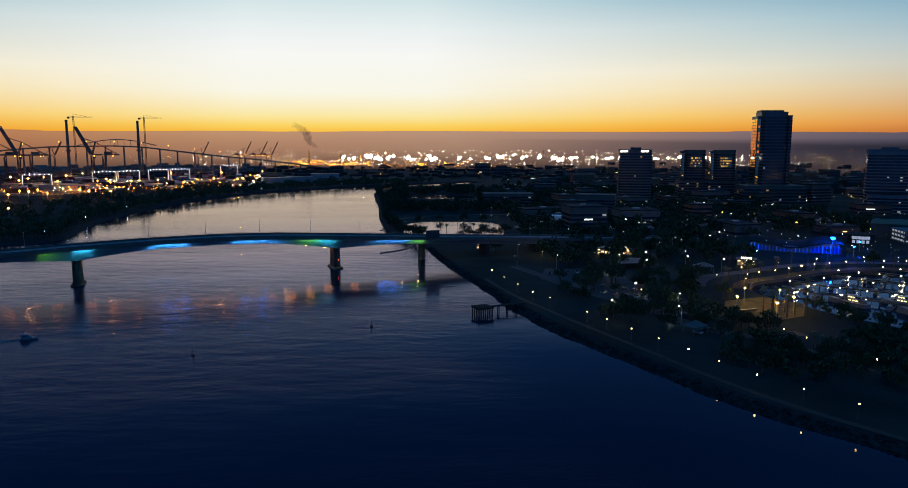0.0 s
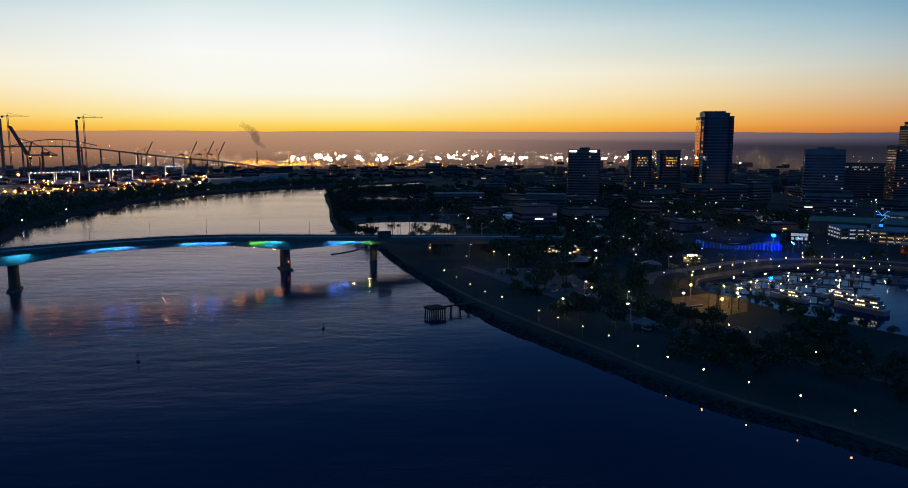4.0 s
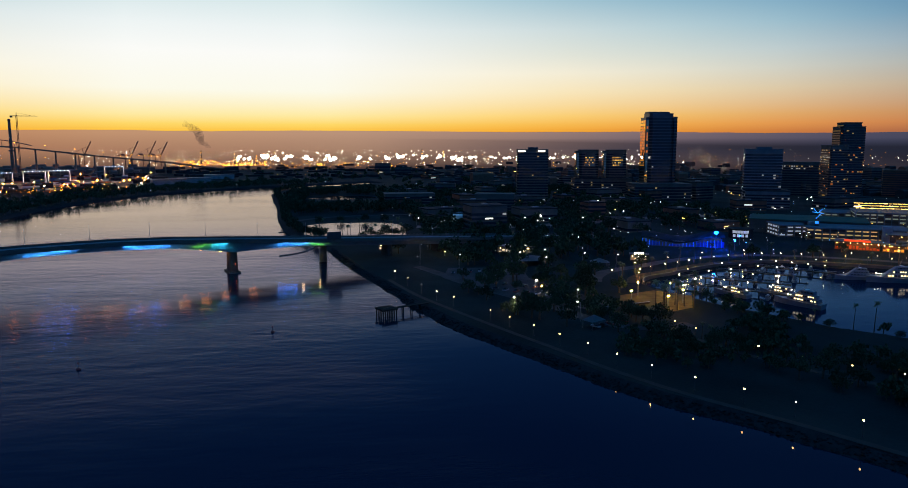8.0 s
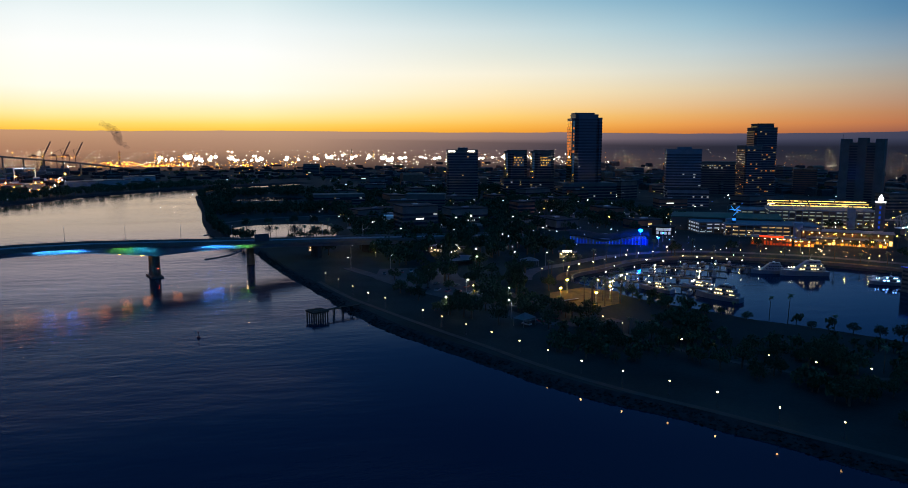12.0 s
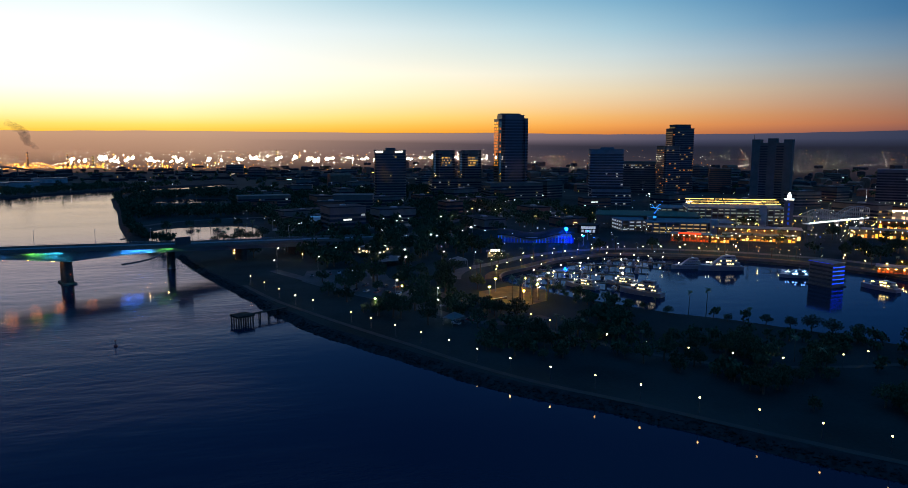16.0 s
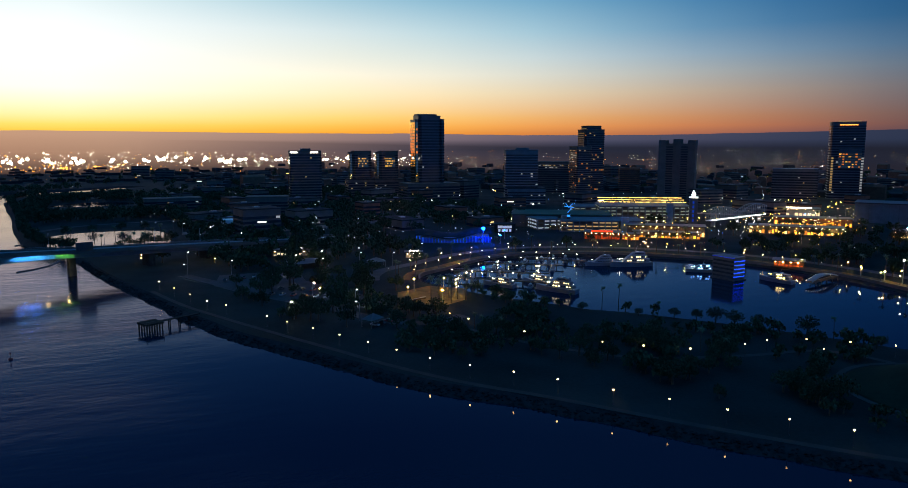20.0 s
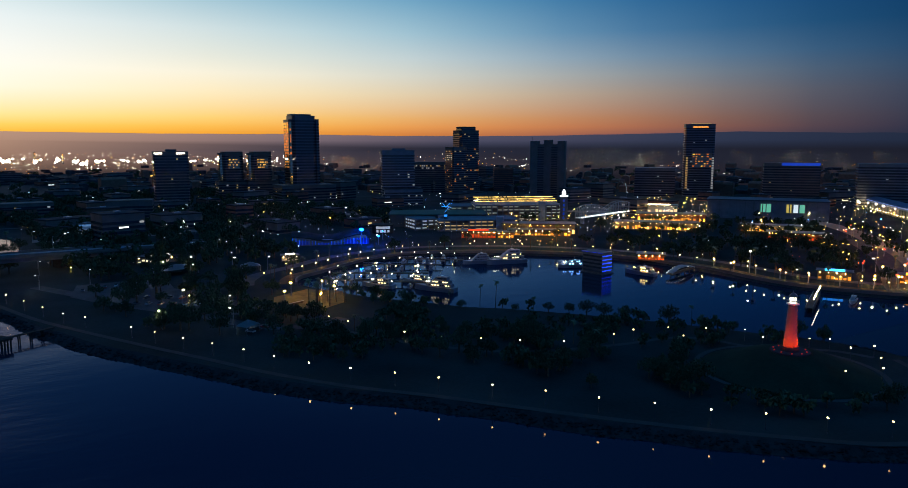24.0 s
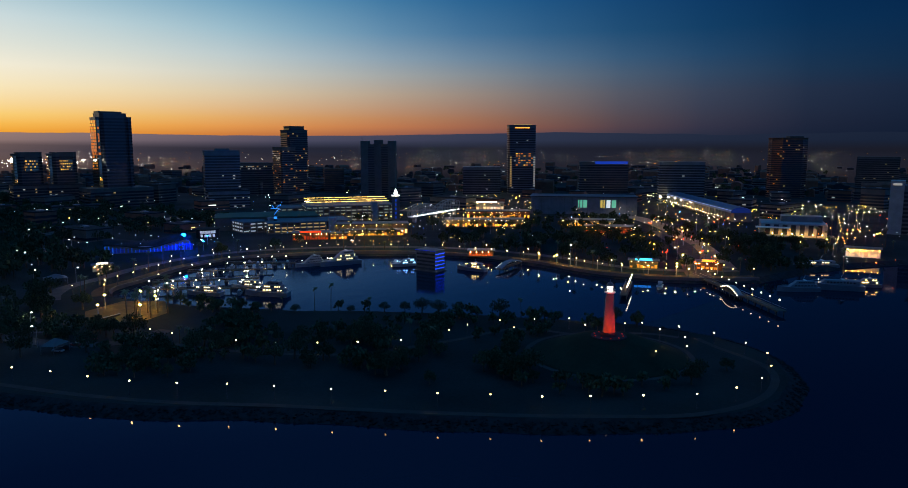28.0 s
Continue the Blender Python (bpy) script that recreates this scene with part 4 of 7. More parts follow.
ROW_INNER = [(137, 289), (140, 276), (145, 262), (151, 247), (160, 233), (170, 220), (181, 209), (194, 198), (218, 194), (230, 194), (245, 188), (239, 176), (257, 178), (268, 167), (263, 156), (276, 144), (282, 139), (276, 128), (286, 124)]
ROW_KNOLL = [(271, 115), (259, 109), (245, 115), (237, 129), (242, 147)]
LAMP.matrix_basis = pose(*ROW_SOUTH[0], GROUND_Z)
for x, y in ROW_SOUTH[1:] + ROW_INNER + ROW_KNOLL:
    copy_thing(LAMP, pose(x, y, GROUND_Z))

ribbon("shore_path", [(x - 4, y - 2.4) for x, y in ROW_SOUTH[::2]] + [(290, 118)], 2.8, GROUND_Z + 0.06, 0.3, M_PATH, "pale concrete promenade along the shore", "path")
ribbon("park_path", ROW_INNER[::2], 3.0, GROUND_Z + 0.06, 0.3, M_PATH, "pale concrete path across the park", "path")

# ---- lighthouse on its knoll ----
LH = Vector((244.6, 134.6, 0))


def lighthouse():
    bm = lathe([(31, GROUND_Z - 0.5), (29, GROUND_Z + 0.4), (22, GROUND_Z + 2.8), (14, GROUND_Z + 6.0), (9.5, GROUND_Z + 7.0), (0.1, GROUND_Z + 7.1)], 40)
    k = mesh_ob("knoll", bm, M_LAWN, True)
    k.location = (LH.x, LH.y, 0)
    tagged(k, "round grass knoll under the lighthouse", "mound", kind="structure")
    z = GROUND_Z + 7.05
    t = thing("lighthouse", pose(LH.x, LH.y, z) @ Matrix.Diagonal((1, 1, 1.05, 1)), "tapered lighthouse washed in red light, with a lit white lantern room", "lighthouse")
    part("plinth", lathe([(6.8, 0), (6.8, 0.5), (3.4, 0.55), (3.3, 1.6), (2.6, 1.8)], 24), M_TAR, t)
    part("shaft", lathe([(2.45, 1.7), (2.2, 5), (1.85, 10), (1.5, 16.4), (1.5, 16.5)], 28), M_LIGHTHOUSE, t, "smooth painted shaft lit red", smooth=True)
    gal = part("gallery", lathe([(1.45, 16.4), (2.2, 16.7), (2.2, 16.95), (1.3, 17.0)], 24), M_WHITE, t)
    for i in range(14):
        a = 6.28318 * i / 14
        part("rail_post", tube((2.1 * math.cos(a), 2.1 * math.sin(a), 16.9), (2.1 * math.cos(a), 2.1 * math.sin(a), 17.9), 0.05), M_DARKSTEEL, gal)
    part("rail", lathe([(2.06, 17.85), (2.16, 17.85), (2.16, 17.95), (2.06, 17.95)], 24), M_DARKSTEEL, gal)
    part("lantern", lathe([(1.2, 17.0), (1.2, 19.2)], 12), G_LANTERN, t, "brightly lit lantern glass")
    for i in range(8):
        a = 6.28318 * i / 8
        part("mullion", tube((1.28 * math.cos(a), 1.28 * math.sin(a), 17.0), (1.28 * math.cos(a), 1.28 * math.sin(a), 19.3), 0.07), M_DARKSTEEL, t)
    part("dome", lathe([(1.55, 19.2), (1.4, 19.6), (0.8, 20.3), (0.15, 20.7), (0.08, 21.5)], 20), M_DARKSTEEL, t, smooth=True)
    for i in range(10):
        a = 6.28318 * i / 10
        part("uplight", tube((5.6 * math.cos(a), 5.6 * math.sin(a), 0.4), (5.6 * math.cos(a), 5.6 * math.sin(a), 0.85), 0.2, 0.28, 8), G_UPRED, t, "small red uplight")
    return t


lighthouse()
bm = bmesh.new()
n = 40
for i in range(n):
    a, c = 6.28318 * i / n, 6.28318 * (i + 1) / n
    vs = [bm.verts.new((r * math.cos(g), r * math.sin(g), 0)) for r, g in ((30.5, a), (32.7, a), (32.7, c), (30.5, c))]
    bm.faces.new(vs)
bmesh.ops.recalc_face_normals(bm, faces=bm.faces)
for f in bm.faces:
    if f.normal.z < 0:
        f.normal_flip()
bmesh.ops.solidify(bm, geom=bm.faces, thickness=0.2)
ring = mesh_ob("ring_path", bm, M_PATH)
ring.location = (LH.x, LH.y, GROUND_Z + 0.1)
tagged(ring, "pale ring path round the knoll", "path", kind="structure")
for i, (dx, dy) in enumerate(((7.5, -4), (-4, -8), (-8.5, 2), (5, 7.5))):
    s = bpy.data.lights.new("flood_lamp", "SPOT")
    s.color, s.energy, s.spot_size, s.spot_blend, s.shadow_soft_size = (1.0, 0.05, 0.001), 6500, radians(75), 0.7, 0.3
    o = new("flood_lamp", s)
    o.matrix_basis = look((LH.x + dx, LH.y + dy, GROUND_Z + 7.7), (LH.x, LH.y, GROUND_Z + 15.5))

# ---- harbour edge: promenade, lamps, boats, piers ----


def shore_offset(pts, inland, per=6):
    line = curve_points([Vector((x, y, 0)) for x, y in pts], per)
    out = []
    for i, p in enumerate(line):
        d = (line[min(i + 1, len(line) - 1)] - line[max(i - 1, 0)]).normalized()
        out.append((p.x - d.y * inland, p.y + d.x * inland))
    return out


def every(pts, step, start=0.0):
    """Points at even steps along a line, with the way there."""
    out, left = [], start
    for (x0, y0), (x1, y1) in zip(pts, pts[1:]):
        seg = math.hypot(x1 - x0, y1 - y0)
        while left < seg:
            out.append((x0 + (x1 - x0) * left / seg, y0 + (y1 - y0) * left / seg, math.degrees(math.atan2(y1 - y0, x1 - x0))))
            left += step
        left -= seg
    return out


ESPLANADE = HARBOUR_SHORE[8:]
ribbon("esplanade", shore_offset(ESPLANADE, 11, 3), 8, GROUND_Z + 0.08, 0.4, M_PLAZA, "sand-coloured paved harbour esplanade under lamps", "pavement")
ribbon("quay_wall", shore_offset(ESPLANADE, 5.5, 3), 1.0, GROUND_Z + 0.7, 3.5, M_DARKCONC, "brown concrete quay wall along the harbour", "wall")
ribbon("harbour_road", shore_offset(ESPLANADE, 34, 3), 9, GROUND_Z + 0.06, 0.3, M_ASPHALT, "asphalt road behind the esplanade", "road")


def quay_lamp():
    t = thing("quay_lamp", pose(0, 0, 0), "tall quay lamp post with a lit warm lantern", "street lamp", "harbour lamps")
    part("post", tube((0, 0, 0), (0, 0, 5.2), 0.11, 0.07, 8), M_DARKSTEEL, t)
    part("globe", ball((0, 0, 5.45), 0.27, sub=2), G_QUAY, t, "lit lantern", smooth=True)
    part("cap", tube((0, 0, 5.8), (0, 0, 6.1), 0.46, 0.08, 10), M_DARKSTEEL, t)
    # hidden glowing disc added under the cap to brighten the paving
    part("lens", tube((0, 0, 5.77), (0, 0, 5.796), 0.43, None, 10), G_QUAYDOWN, t)
    return t


QLAMP = quay_lamp()
quay_spots = every(shore_offset(ESPLANADE, 8.5), 13.5, 4) + every(shore_offset(ESPLANADE, 24), 36, 9)
QLAMP.matrix_basis = pose(quay_spots[0][0], quay_spots[0][1], GROUND_Z)
for x, y, _ in quay_spots[1:]:
    copy_thing(QLAMP, pose(x, y, GROUND_Z))


def landing(name, a, b, width, label, lamps=0, lit_roof=False):
    """A timber pier on piles, from a to b."""
    a, b = Vector(a + (0,)), Vector(b + (0,))
    L = (b - a).length
    t = thing(name, pose(a.x, a.y, 0, 0, 0, math.degrees(math.atan2((b - a).y, (b - a).x))), label, "pier")
    n = int(L / 2.2)
    for i in range(n):
        part("plank", box((i * L / n, -width / 2, 2.3), ((i + 0.94) * L / n, width / 2, 2.5)), M_WOOD, t)
    for y in (-width / 2 + 0.3, width / 2 - 0.3):
        part("beam", box((0, y - 0.15, 1.9), (L, y + 0.15, 2.3)), M_WOOD, t)
        for i in range(int(L / 7) + 1):
            part("pile_post", tube((i * 7 + 0.4, y, -3), (i * 7 + 0.4, y, 2.3), 0.25, 0.22), M_WOOD, t)
        part("rail", box((0, y - 0.05, 3.4), (L, y + 0.05, 3.5)), M_GREYSTEEL, t)
    for i in range(lamps):
        x = (i + 0.3) * L / lamps
        post = part("lamp_post", tube((x, width / 2 - 0.4, 2.5), (x, width / 2 - 0.4, 6.4), 0.09), M_DARKSTEEL, t)
        part("globe", ball((x, width / 2 - 0.4, 6.7), 0.42), G_PIERLAMP, post, "lit white globe")
    if lit_roof:
        bm, rows = bmesh.new(), []
        for i in range(15):
            u = i / 14
            rows.append([bm.verts.new((u * L, y, 2.6 + z + 2.6 * math.sin(math.pi * u))) for y, z in ((-width / 2, 0), (-width / 2 + 0.4, 0.8), (width / 2 - 0.4, 0.8), (width / 2, 0))])
        for p, q in zip(rows, rows[1:]):
            for k in range(3):
                bm.faces.new((p[k], q[k], q[k + 1], p[k + 1]))
        part("canopy", bm, M_TENT, t, "white arched canopy")
        for i in range(12):
            u = (i + 0.5) / 12
            part("lamp", box((u * L - 1.0, -width / 2 - 0.1, 2.7 + 2.6 * math.sin(math.pi * u)), (u * L + 1.0, -width / 2 + 0.1, 3.1 + 2.6 * math.sin(math.pi * u))), G_PIERLAMP2, t, "warm white lamp strip")
    return t


landing("harbour_pier", (436, 178), (366, 106), 5, "long timber harbour pier with white lamps", 11)
landing("gangway", (407, 150), (386, 133), 3.5, "arched gangway lit along its edge", 0, True)
landing("gangway", (389, 200), (349, 183), 4.0, "landing stage with rows of lamps", 9)
landing("gangway", (404, 292), (371, 285), 4, "arched white canopy over a landing stage, brightly lit", 0, True)
for k, (a, b) in enumerate((((186, 398), (232, 352)), ((200, 415), (250, 378)), ((232, 432), (276, 400)), ((266, 443), (300, 408)))):
    landing("marina_pier", a, b, 2.4, "narrow marina pier with small white lamps between boats", 5)

# ---- boats ----


def boat(x, y, turn, L, label, lit=1, decks=2, glow_mat=None, category="boat"):
    t = thing("motor_yacht", pose(x, y, 0, 0, 0, turn), label, category, "boats in the harbour")
    W, H = L * 0.26, L * 0.1
    bm, rows = bmesh.new(), []
    for i in range(11):
        u = i / 10
        w = W / 2 * (1 - max(0, (u - 0.45) / 0.55) ** 2.2) + 0.02
        sheer = H * (1 + 0.45 * max(0, u - 0.3))
        rows.append([bm.verts.new((L * (u - 0.5), s * w * k, z)) for s, k, z in ((-1, 1, sheer), (-1, 0.72, -0.5), (1, 0.72, -0.5), (1, 1, sheer))])
    for a, c in zip(rows, rows[1:]):
        for k in range(4):
            bm.faces.new((a[k], c[k], c[(k + 1) % 4], a[(k + 1) % 4]))
    bm.faces.new(rows[0])
    bm.faces.new(rows[-1][::-1])
    bmesh.ops.recalc_face_normals(bm, faces=bm.faces)
    part("hull", bm, M_BOAT, t, "white hull", smooth=False)
    z = H * 1.05
    for k in range(decks):
        x0, x1 = -L * (0.42 - 0.05 * k), L * (0.24 - 0.1 * k)
        w, h = W * (0.36 - 0.05 * k), max(1.6, L * 0.075)
        bm = bmesh.new()
        vs = [bm.verts.new(p) for p in ((x0, -w, z), (x1, -w * 0.8, z), (x1, w * 0.8, z), (x0, w, z), (x0, -w, z + h), (x1 - h * 1.2, -w * 0.7, z + h), (x1 - h * 1.2, w * 0.7, z + h), (x0, w, z + h))]
        for q in ((0, 1, 5, 4), (1, 2, 6, 5), (2, 3, 7, 6), (3, 0, 4, 7), (4, 5, 6, 7)):
            bm.faces.new([vs[i] for i in q])
        cab = part("cabin", bm, M_BOAT, t)
        for s in (-1, 1):
            panes, wide = bmesh.new(), (x1 - h * 1.3 - x0 - 0.8) / max(2, int(L / 3.2))
            for i in range(max(2, int(L / 3.2))):
                xa = x0 + 0.8 + i * wide
                add_box(panes, (xa, s * w * 0.93 - 0.14, z + h * 0.4), (xa + wide * 0.62, s * w * 0.93 + 0.14, z + h * 0.72), 1 if (i * 7 + k * 3 + int(L)) % 5 in (0, 2) else 0)
            part("cabin_window", panes, ((glow_mat or G_BOATWIN) if lit > 1 and k < 2 else M_GLASS, M_GLASS), cab)
        z += h
    part("mast", tube((-L * 0.1, 0, z), (-L * 0.16, 0, z + L * 0.14), 0.12, 0.06), M_GREYSTEEL, t)
    part("radar_arch", box((-L * 0.18, -W * 0.25, z + 0.2), (-L * 0.13, W * 0.25, z + 0.5)), M_WHITE, t)
    part("rail", box((L * 0.1, -W * 0.3, H * 1.5), (L * 0.36, -W * 0.28, H * 1.56)), M_GREYSTEEL, t)
    n = 2 + 3 * lit + (5 if L > 19 and lit > 1 else 0)
    for i in range(n if lit else 0):
        u = -0.4 + 0.7 * (i + 0.5) / n
        part("deck_light", ball((L * u, -W * 0.4, H * 1.2 + 1.3), 0.3), glow_mat or G_DECK, t, "lit deck lamp")
    return t


boat(228, 338, 120, 26, "large white motor yacht moored, decks brightly lit", 2, 3)
boat(206, 366, 118, 22, "white motor yacht at a marina pier, cabin lit", 2, 2)
boat(232, 364, 118, 20, "white motor yacht moored, warm lights on deck", 2, 2)
boat(323, 388, 165, 30, "tall white tour boat with rows of lit windows", 2, 3)
boat(306, 400, 165, 22, "white cruise boat moored at the esplanade", 1, 3)
boat(349, 350, 150, 18, "white boat washed in blue light", 2, 2, G_BOATBLUE)
boat(366, 304, 100, 22, "fishing boat moored with amber deck lights", 2, 2, G_BOATAMBER)
boat(455, 104, 115, 32, "long low white ferry moored along a pier", 1, 1)
boat(436, 118, 130, 24, "white motor cruiser moored behind the ferry", 0, 2)
boat(526, 132, 130, 30, "white harbour boat with a lit roof line", 2, 1)
boat(476, 92, 120, 18, "white motor yacht with amber lights", 2, 2, G_BOATAMBER)
boat(392, 182, 200, 14, "small motor boat at a landing stage, dark", 0, 1)
boat(-183, 299, 20, 7, "small dark speedboat under way on the bay", 0, 1)
bm = bmesh.new()
for side in (-1, 1):
    rows = []
    for i in range(15):
        u = i / 14
        x, y, w = -3.4 - 34 * u, side * (0.7 + 5.2 * u), 0.16 + 0.55 * u
        rows.append([bm.verts.new(v) for v in ((x, y - w, 0.02), (x, y, 0.22 * (1 - u) ** 0.6 + 0.03), (x, y + w, 0.02))])
    for a, c in zip(rows, rows[1:]):
        for k in range(2):
            bm.faces.new((a[k], c[k], c[k + 1], a[k + 1]))
w = mesh_ob("boat_wake", bm, M_FOAM, True)
w.matrix_basis = pose(-183, 299, 0, 0, 0, 20)
tagged(w, "thin pale wake behind the speedboat on the bay", "wake", kind="stuff")
rngb = random.Random(5)
for k, (a, b) in enumerate((((186, 398), (232, 352)), ((200, 415), (250, 378)), ((232, 432), (276, 400)), ((266, 443), (300, 408)))):
    d = Vector((b[0] - a[0], b[1] - a[1], 0))
    side = Vector((-d.y, d.x, 0)).normalized()
    for i in range(5):
        for s in (-1, 1):
            if rngb.random() < 0.25 or (k == 0 and s > 0):
                continue
            p = Vector((a[0], a[1], 0)) + d * (0.14 + 0.18 * i) + side * s * 6.6
            boat(p.x, p.y, math.degrees(math.atan2(side.y, side.x)), rngb.uniform(8, 11), "small white pleasure boat moored at a marina pier", rngb.choice((0, 0, 1)), rngb.choice((1, 1, 2)))

# ---- the blue lit pavilion on the water ----
t = thing("floating_pavilion", pose(348, 325, 0, 0, 0, -85), "box-shaped floating pavilion outlined in blue light", "building")
part("float", box((-9, -6, -1), (9, 6, 0.8)), M_DARKSTEEL, t)
part("wall", box((-8, -5, 0.8), (8, 5, 14)), M_DARKSTEEL, t)
for k in range(5):
    z = 2.2 + 2.4 * k
    part("light_line", box((8.0, -5, z), (8.15, 5, z + 0.4)), G_BLUELINE, t, "blue led line")
    part("floor_band", box((-7.4, -5.12, z - 0.6), (7.8, -5.02, z + 0.5)), M_GLASS, t)
part("roof", box((-8.4, -5.4, 14), (8.4, 5.4, 14.5)), M_DARKSTEEL, t)
part("roof_light", box((-8.4, -5.5, 14.1), (8.4, -5.41, 14.3)), G_BLUELINE2, t, "dim blue led line along the eave")

# ---- jetty by the park shore, buoys and the floating boom ----
t = thing("mooring_dolphin", pose(14, 345, 0, 0, 0, 25), "dark timber jetty on piles off the rocky shore", "jetty")
part("cap", box((-4.2, -4.2, 3.2), (4.2, 4.2, 4.0)), M_PILE, t)
for i in range(4):
    for j in range(4):
        part("pile_post", tube((-3.6 + 2.4 * i, -3.6 + 2.4 * j, -3), (-3.6 + 2.4 * i, -3.6 + 2.4 * j, 3.3), 0.4), M_PILE, t)
part("handrail", box((-4.1, -4.1, 4.9), (4.1, -3.97, 5.03)), M_DARKSTEEL, t)
for x in (-4.0, 0, 4.0):
    part("rail_post", tube((x, -4.03, 4), (x, -4.03, 5), 0.07), M_DARKSTEEL, t)
part("catwalk", box((4.2, -1.0, 3.3), (24, 1.0, 3.7)), M_PILE, t)
for x in (9, 14, 19):
    for y in (-0.7, 0.7):
        part("pile_post", tube((x, y, -3), (x, y, 3.4), 0.3), M_PILE, t)

for x, y in ((-38, 321), (-104, 276)):
    t = thing("channel_buoy", pose(x, y, 0), "small dark channel buoy floating on the bay", "buoy", "channel buoys")
    part("float", lathe([(0.3, -0.6), (0.75, -0.2), (0.75, 0.5), (0.2, 0.8)], 10), M_RED, t)
    part("post", tube((0, 0, 0.7), (0, 0, 2.2), 0.12), M_DARKSTEEL, t)
    part("top_mark", lathe([(0.05, 2.1), (0.4, 2.2), (0.05, 2.9)], 8), M_RED, t)
for pts in (((-57, 544), (-48, 552), (-39, 566), (-34, 585)), ((-72, 690), (-66, 700), (-64, 725), (-70, 760))):
    t = thing("floating_boom", pose(0, 0, 0), "dark floating debris boom curving over the water", "boom", "floating booms")
    line = curve_points([Vector(p + (0.1,)) for p in pts], 5)
    for a, b in zip(line, line[1:]):
        part("float", tube(a, a.lerp(b, 0.94), 0.55, 0.55, 7), M_DARKSTEEL, t)

# ---- waterfront quarter: parking decks, aquarium, restaurants, halls ----


def parking_deck(az, d, turn, w, dp, levels, label, open_mat, roof_mat=None):
    """An open parking structure: floor slabs, columns, lit bays between them and a roof deck with lamps."""
    x, y = polar(az, d)
    t = thing("parking_structure", pose(x, y, GROUND_Z, 0, 0, -az + turn), label, "car park")
    h = 3.3
    for k in range(levels + 1):
        part("slab", box((-w / 2, -dp / 2, k * h - 0.2), (w / 2, dp / 2, k * h + 0.9)), M_DARKCONC if k < levels else M_GREYCONC, t)
    part("core", box((-w / 2 + 3, -dp / 2 + 4, 0.9), (w / 2 - 3, dp / 2 - 3, levels * h - 0.2)), M_DARKCONC, t)
    n = int(w / 6)
    for i in range(n + 1):
        xx = -w / 2 + 0.4 + i * (w - 0.8) / n
        part("column", box((xx - 0.45, -dp / 2 - 0.1, 0), (xx + 0.45, -dp / 2 + 0.8, levels * h)), M_GREYCONC, t)
    for k in range(levels):
        for i in range(n):
            if rngq.random() < 0.25:
                continue
            xx = -w / 2 + 0.4 + (i + 0.5) * (w - 0.8) / n
            part("lit_bay", box((xx - 2.2, -dp / 2 + 1.2, k * h + 1.4), (xx + 2.2, -dp / 2 + 1.3, k * h + 2.5)), open_mat, t, "bay lit from inside")
    for s in (-1, 1):
        m = int(dp / 6)
        for k in range(levels):
            for i in range(m):
                yy = -dp / 2 + (i + 0.5) * dp / m
                part("lit_bay", box((s * (w / 2 - 1.2) - 0.05, yy - 2, k * h + 1.2), (s * (w / 2 - 1.2) + 0.05, yy + 2, k * h + 2.9)), open_mat, t)
    part("stair_tower", box((w * 0.22, -dp / 2 - 3, 0), (w * 0.22 + 7, -dp / 2 + 1, levels * h + 4)), M_CONC, t, "plain stair tower")
    if roof_mat:
        for i in range(22):
            for j in range(3):
                xx, yy = -w / 2 + (i + 0.5 + 0.3 * j) * w / 23, -dp / 3 + j * dp / 3
                post = part("roof_lamp_post", tube((xx, yy, levels * h + 0.9), (xx, yy, levels * h + 4.4 + j), 0.12), M_GREYSTEEL, t)
                # lamp bars stretched so their glow stands in for the floodlit deck
                half, up = rngq.uniform(1.3, 2.3), 0.2 * j - 0.2
                part("roof_lamp", box((xx - half, yy - 0.6, levels * h + 4.3 + j + up), (xx + half, yy + 0.6, levels * h + 4.8 + j + up)), roof_mat, post, "long lamp bar glowing in place of the floodlit deck")
    return t


rngq = random.Random(21)
parking_deck(40.5, 800, 10, 96, 46, 5, "large parking structure with lit bays and a floodlit yellow roof deck", G_BAYPALE, G_ROOFLAMP)
parking_deck(36.4, 815, 10, 36, 40, 4, "wing of the parking structure with lit bays", G_BAYPALE)
parking_deck(37.3, 700, 8, 78, 40, 3, "open parking structure with rows of warm lit bays", G_BAYWARM)
parking_deck(33.3, 705, 22, 34, 30, 3, "rounded parking ramp with white lit levels", G_BAYWHITE)
x, y = polar(34.6, 735)
t = thing("green_roof_hall", pose(x, y, GROUND_Z, 0, 0, -34), "low hall with a pale green flat roof", "building")
part("wall", box((-52, -20, 0), (44, 30, 12)), M_DARKCONC, t)
part("roof", box((-53, -21, 12), (45, 31, 12.8)), M_GREENROOF, t, "pale green roof")

# aquarium: a long wave of fins that glow in place of a blue floodlight wash
t = thing("aquarium_hall", pose(256, 533, GROUND_Z, 0, 0, -24) @ Matrix.Diagonal((0.84, 1, 1, 1)), "curved aquarium hall with a wave of glowing blue fins", "building")
bm = bmesh.new()
plan = [(-36, 4), (-20, 0), (0, -1), (18, 2), (36, 0), (38, 34), (-34, 38)]
plan_ring(bm, plan, 0, 4.6)
part("wall", bm, M_CURTAIN, t)
rows = []
bm = bmesh.new()
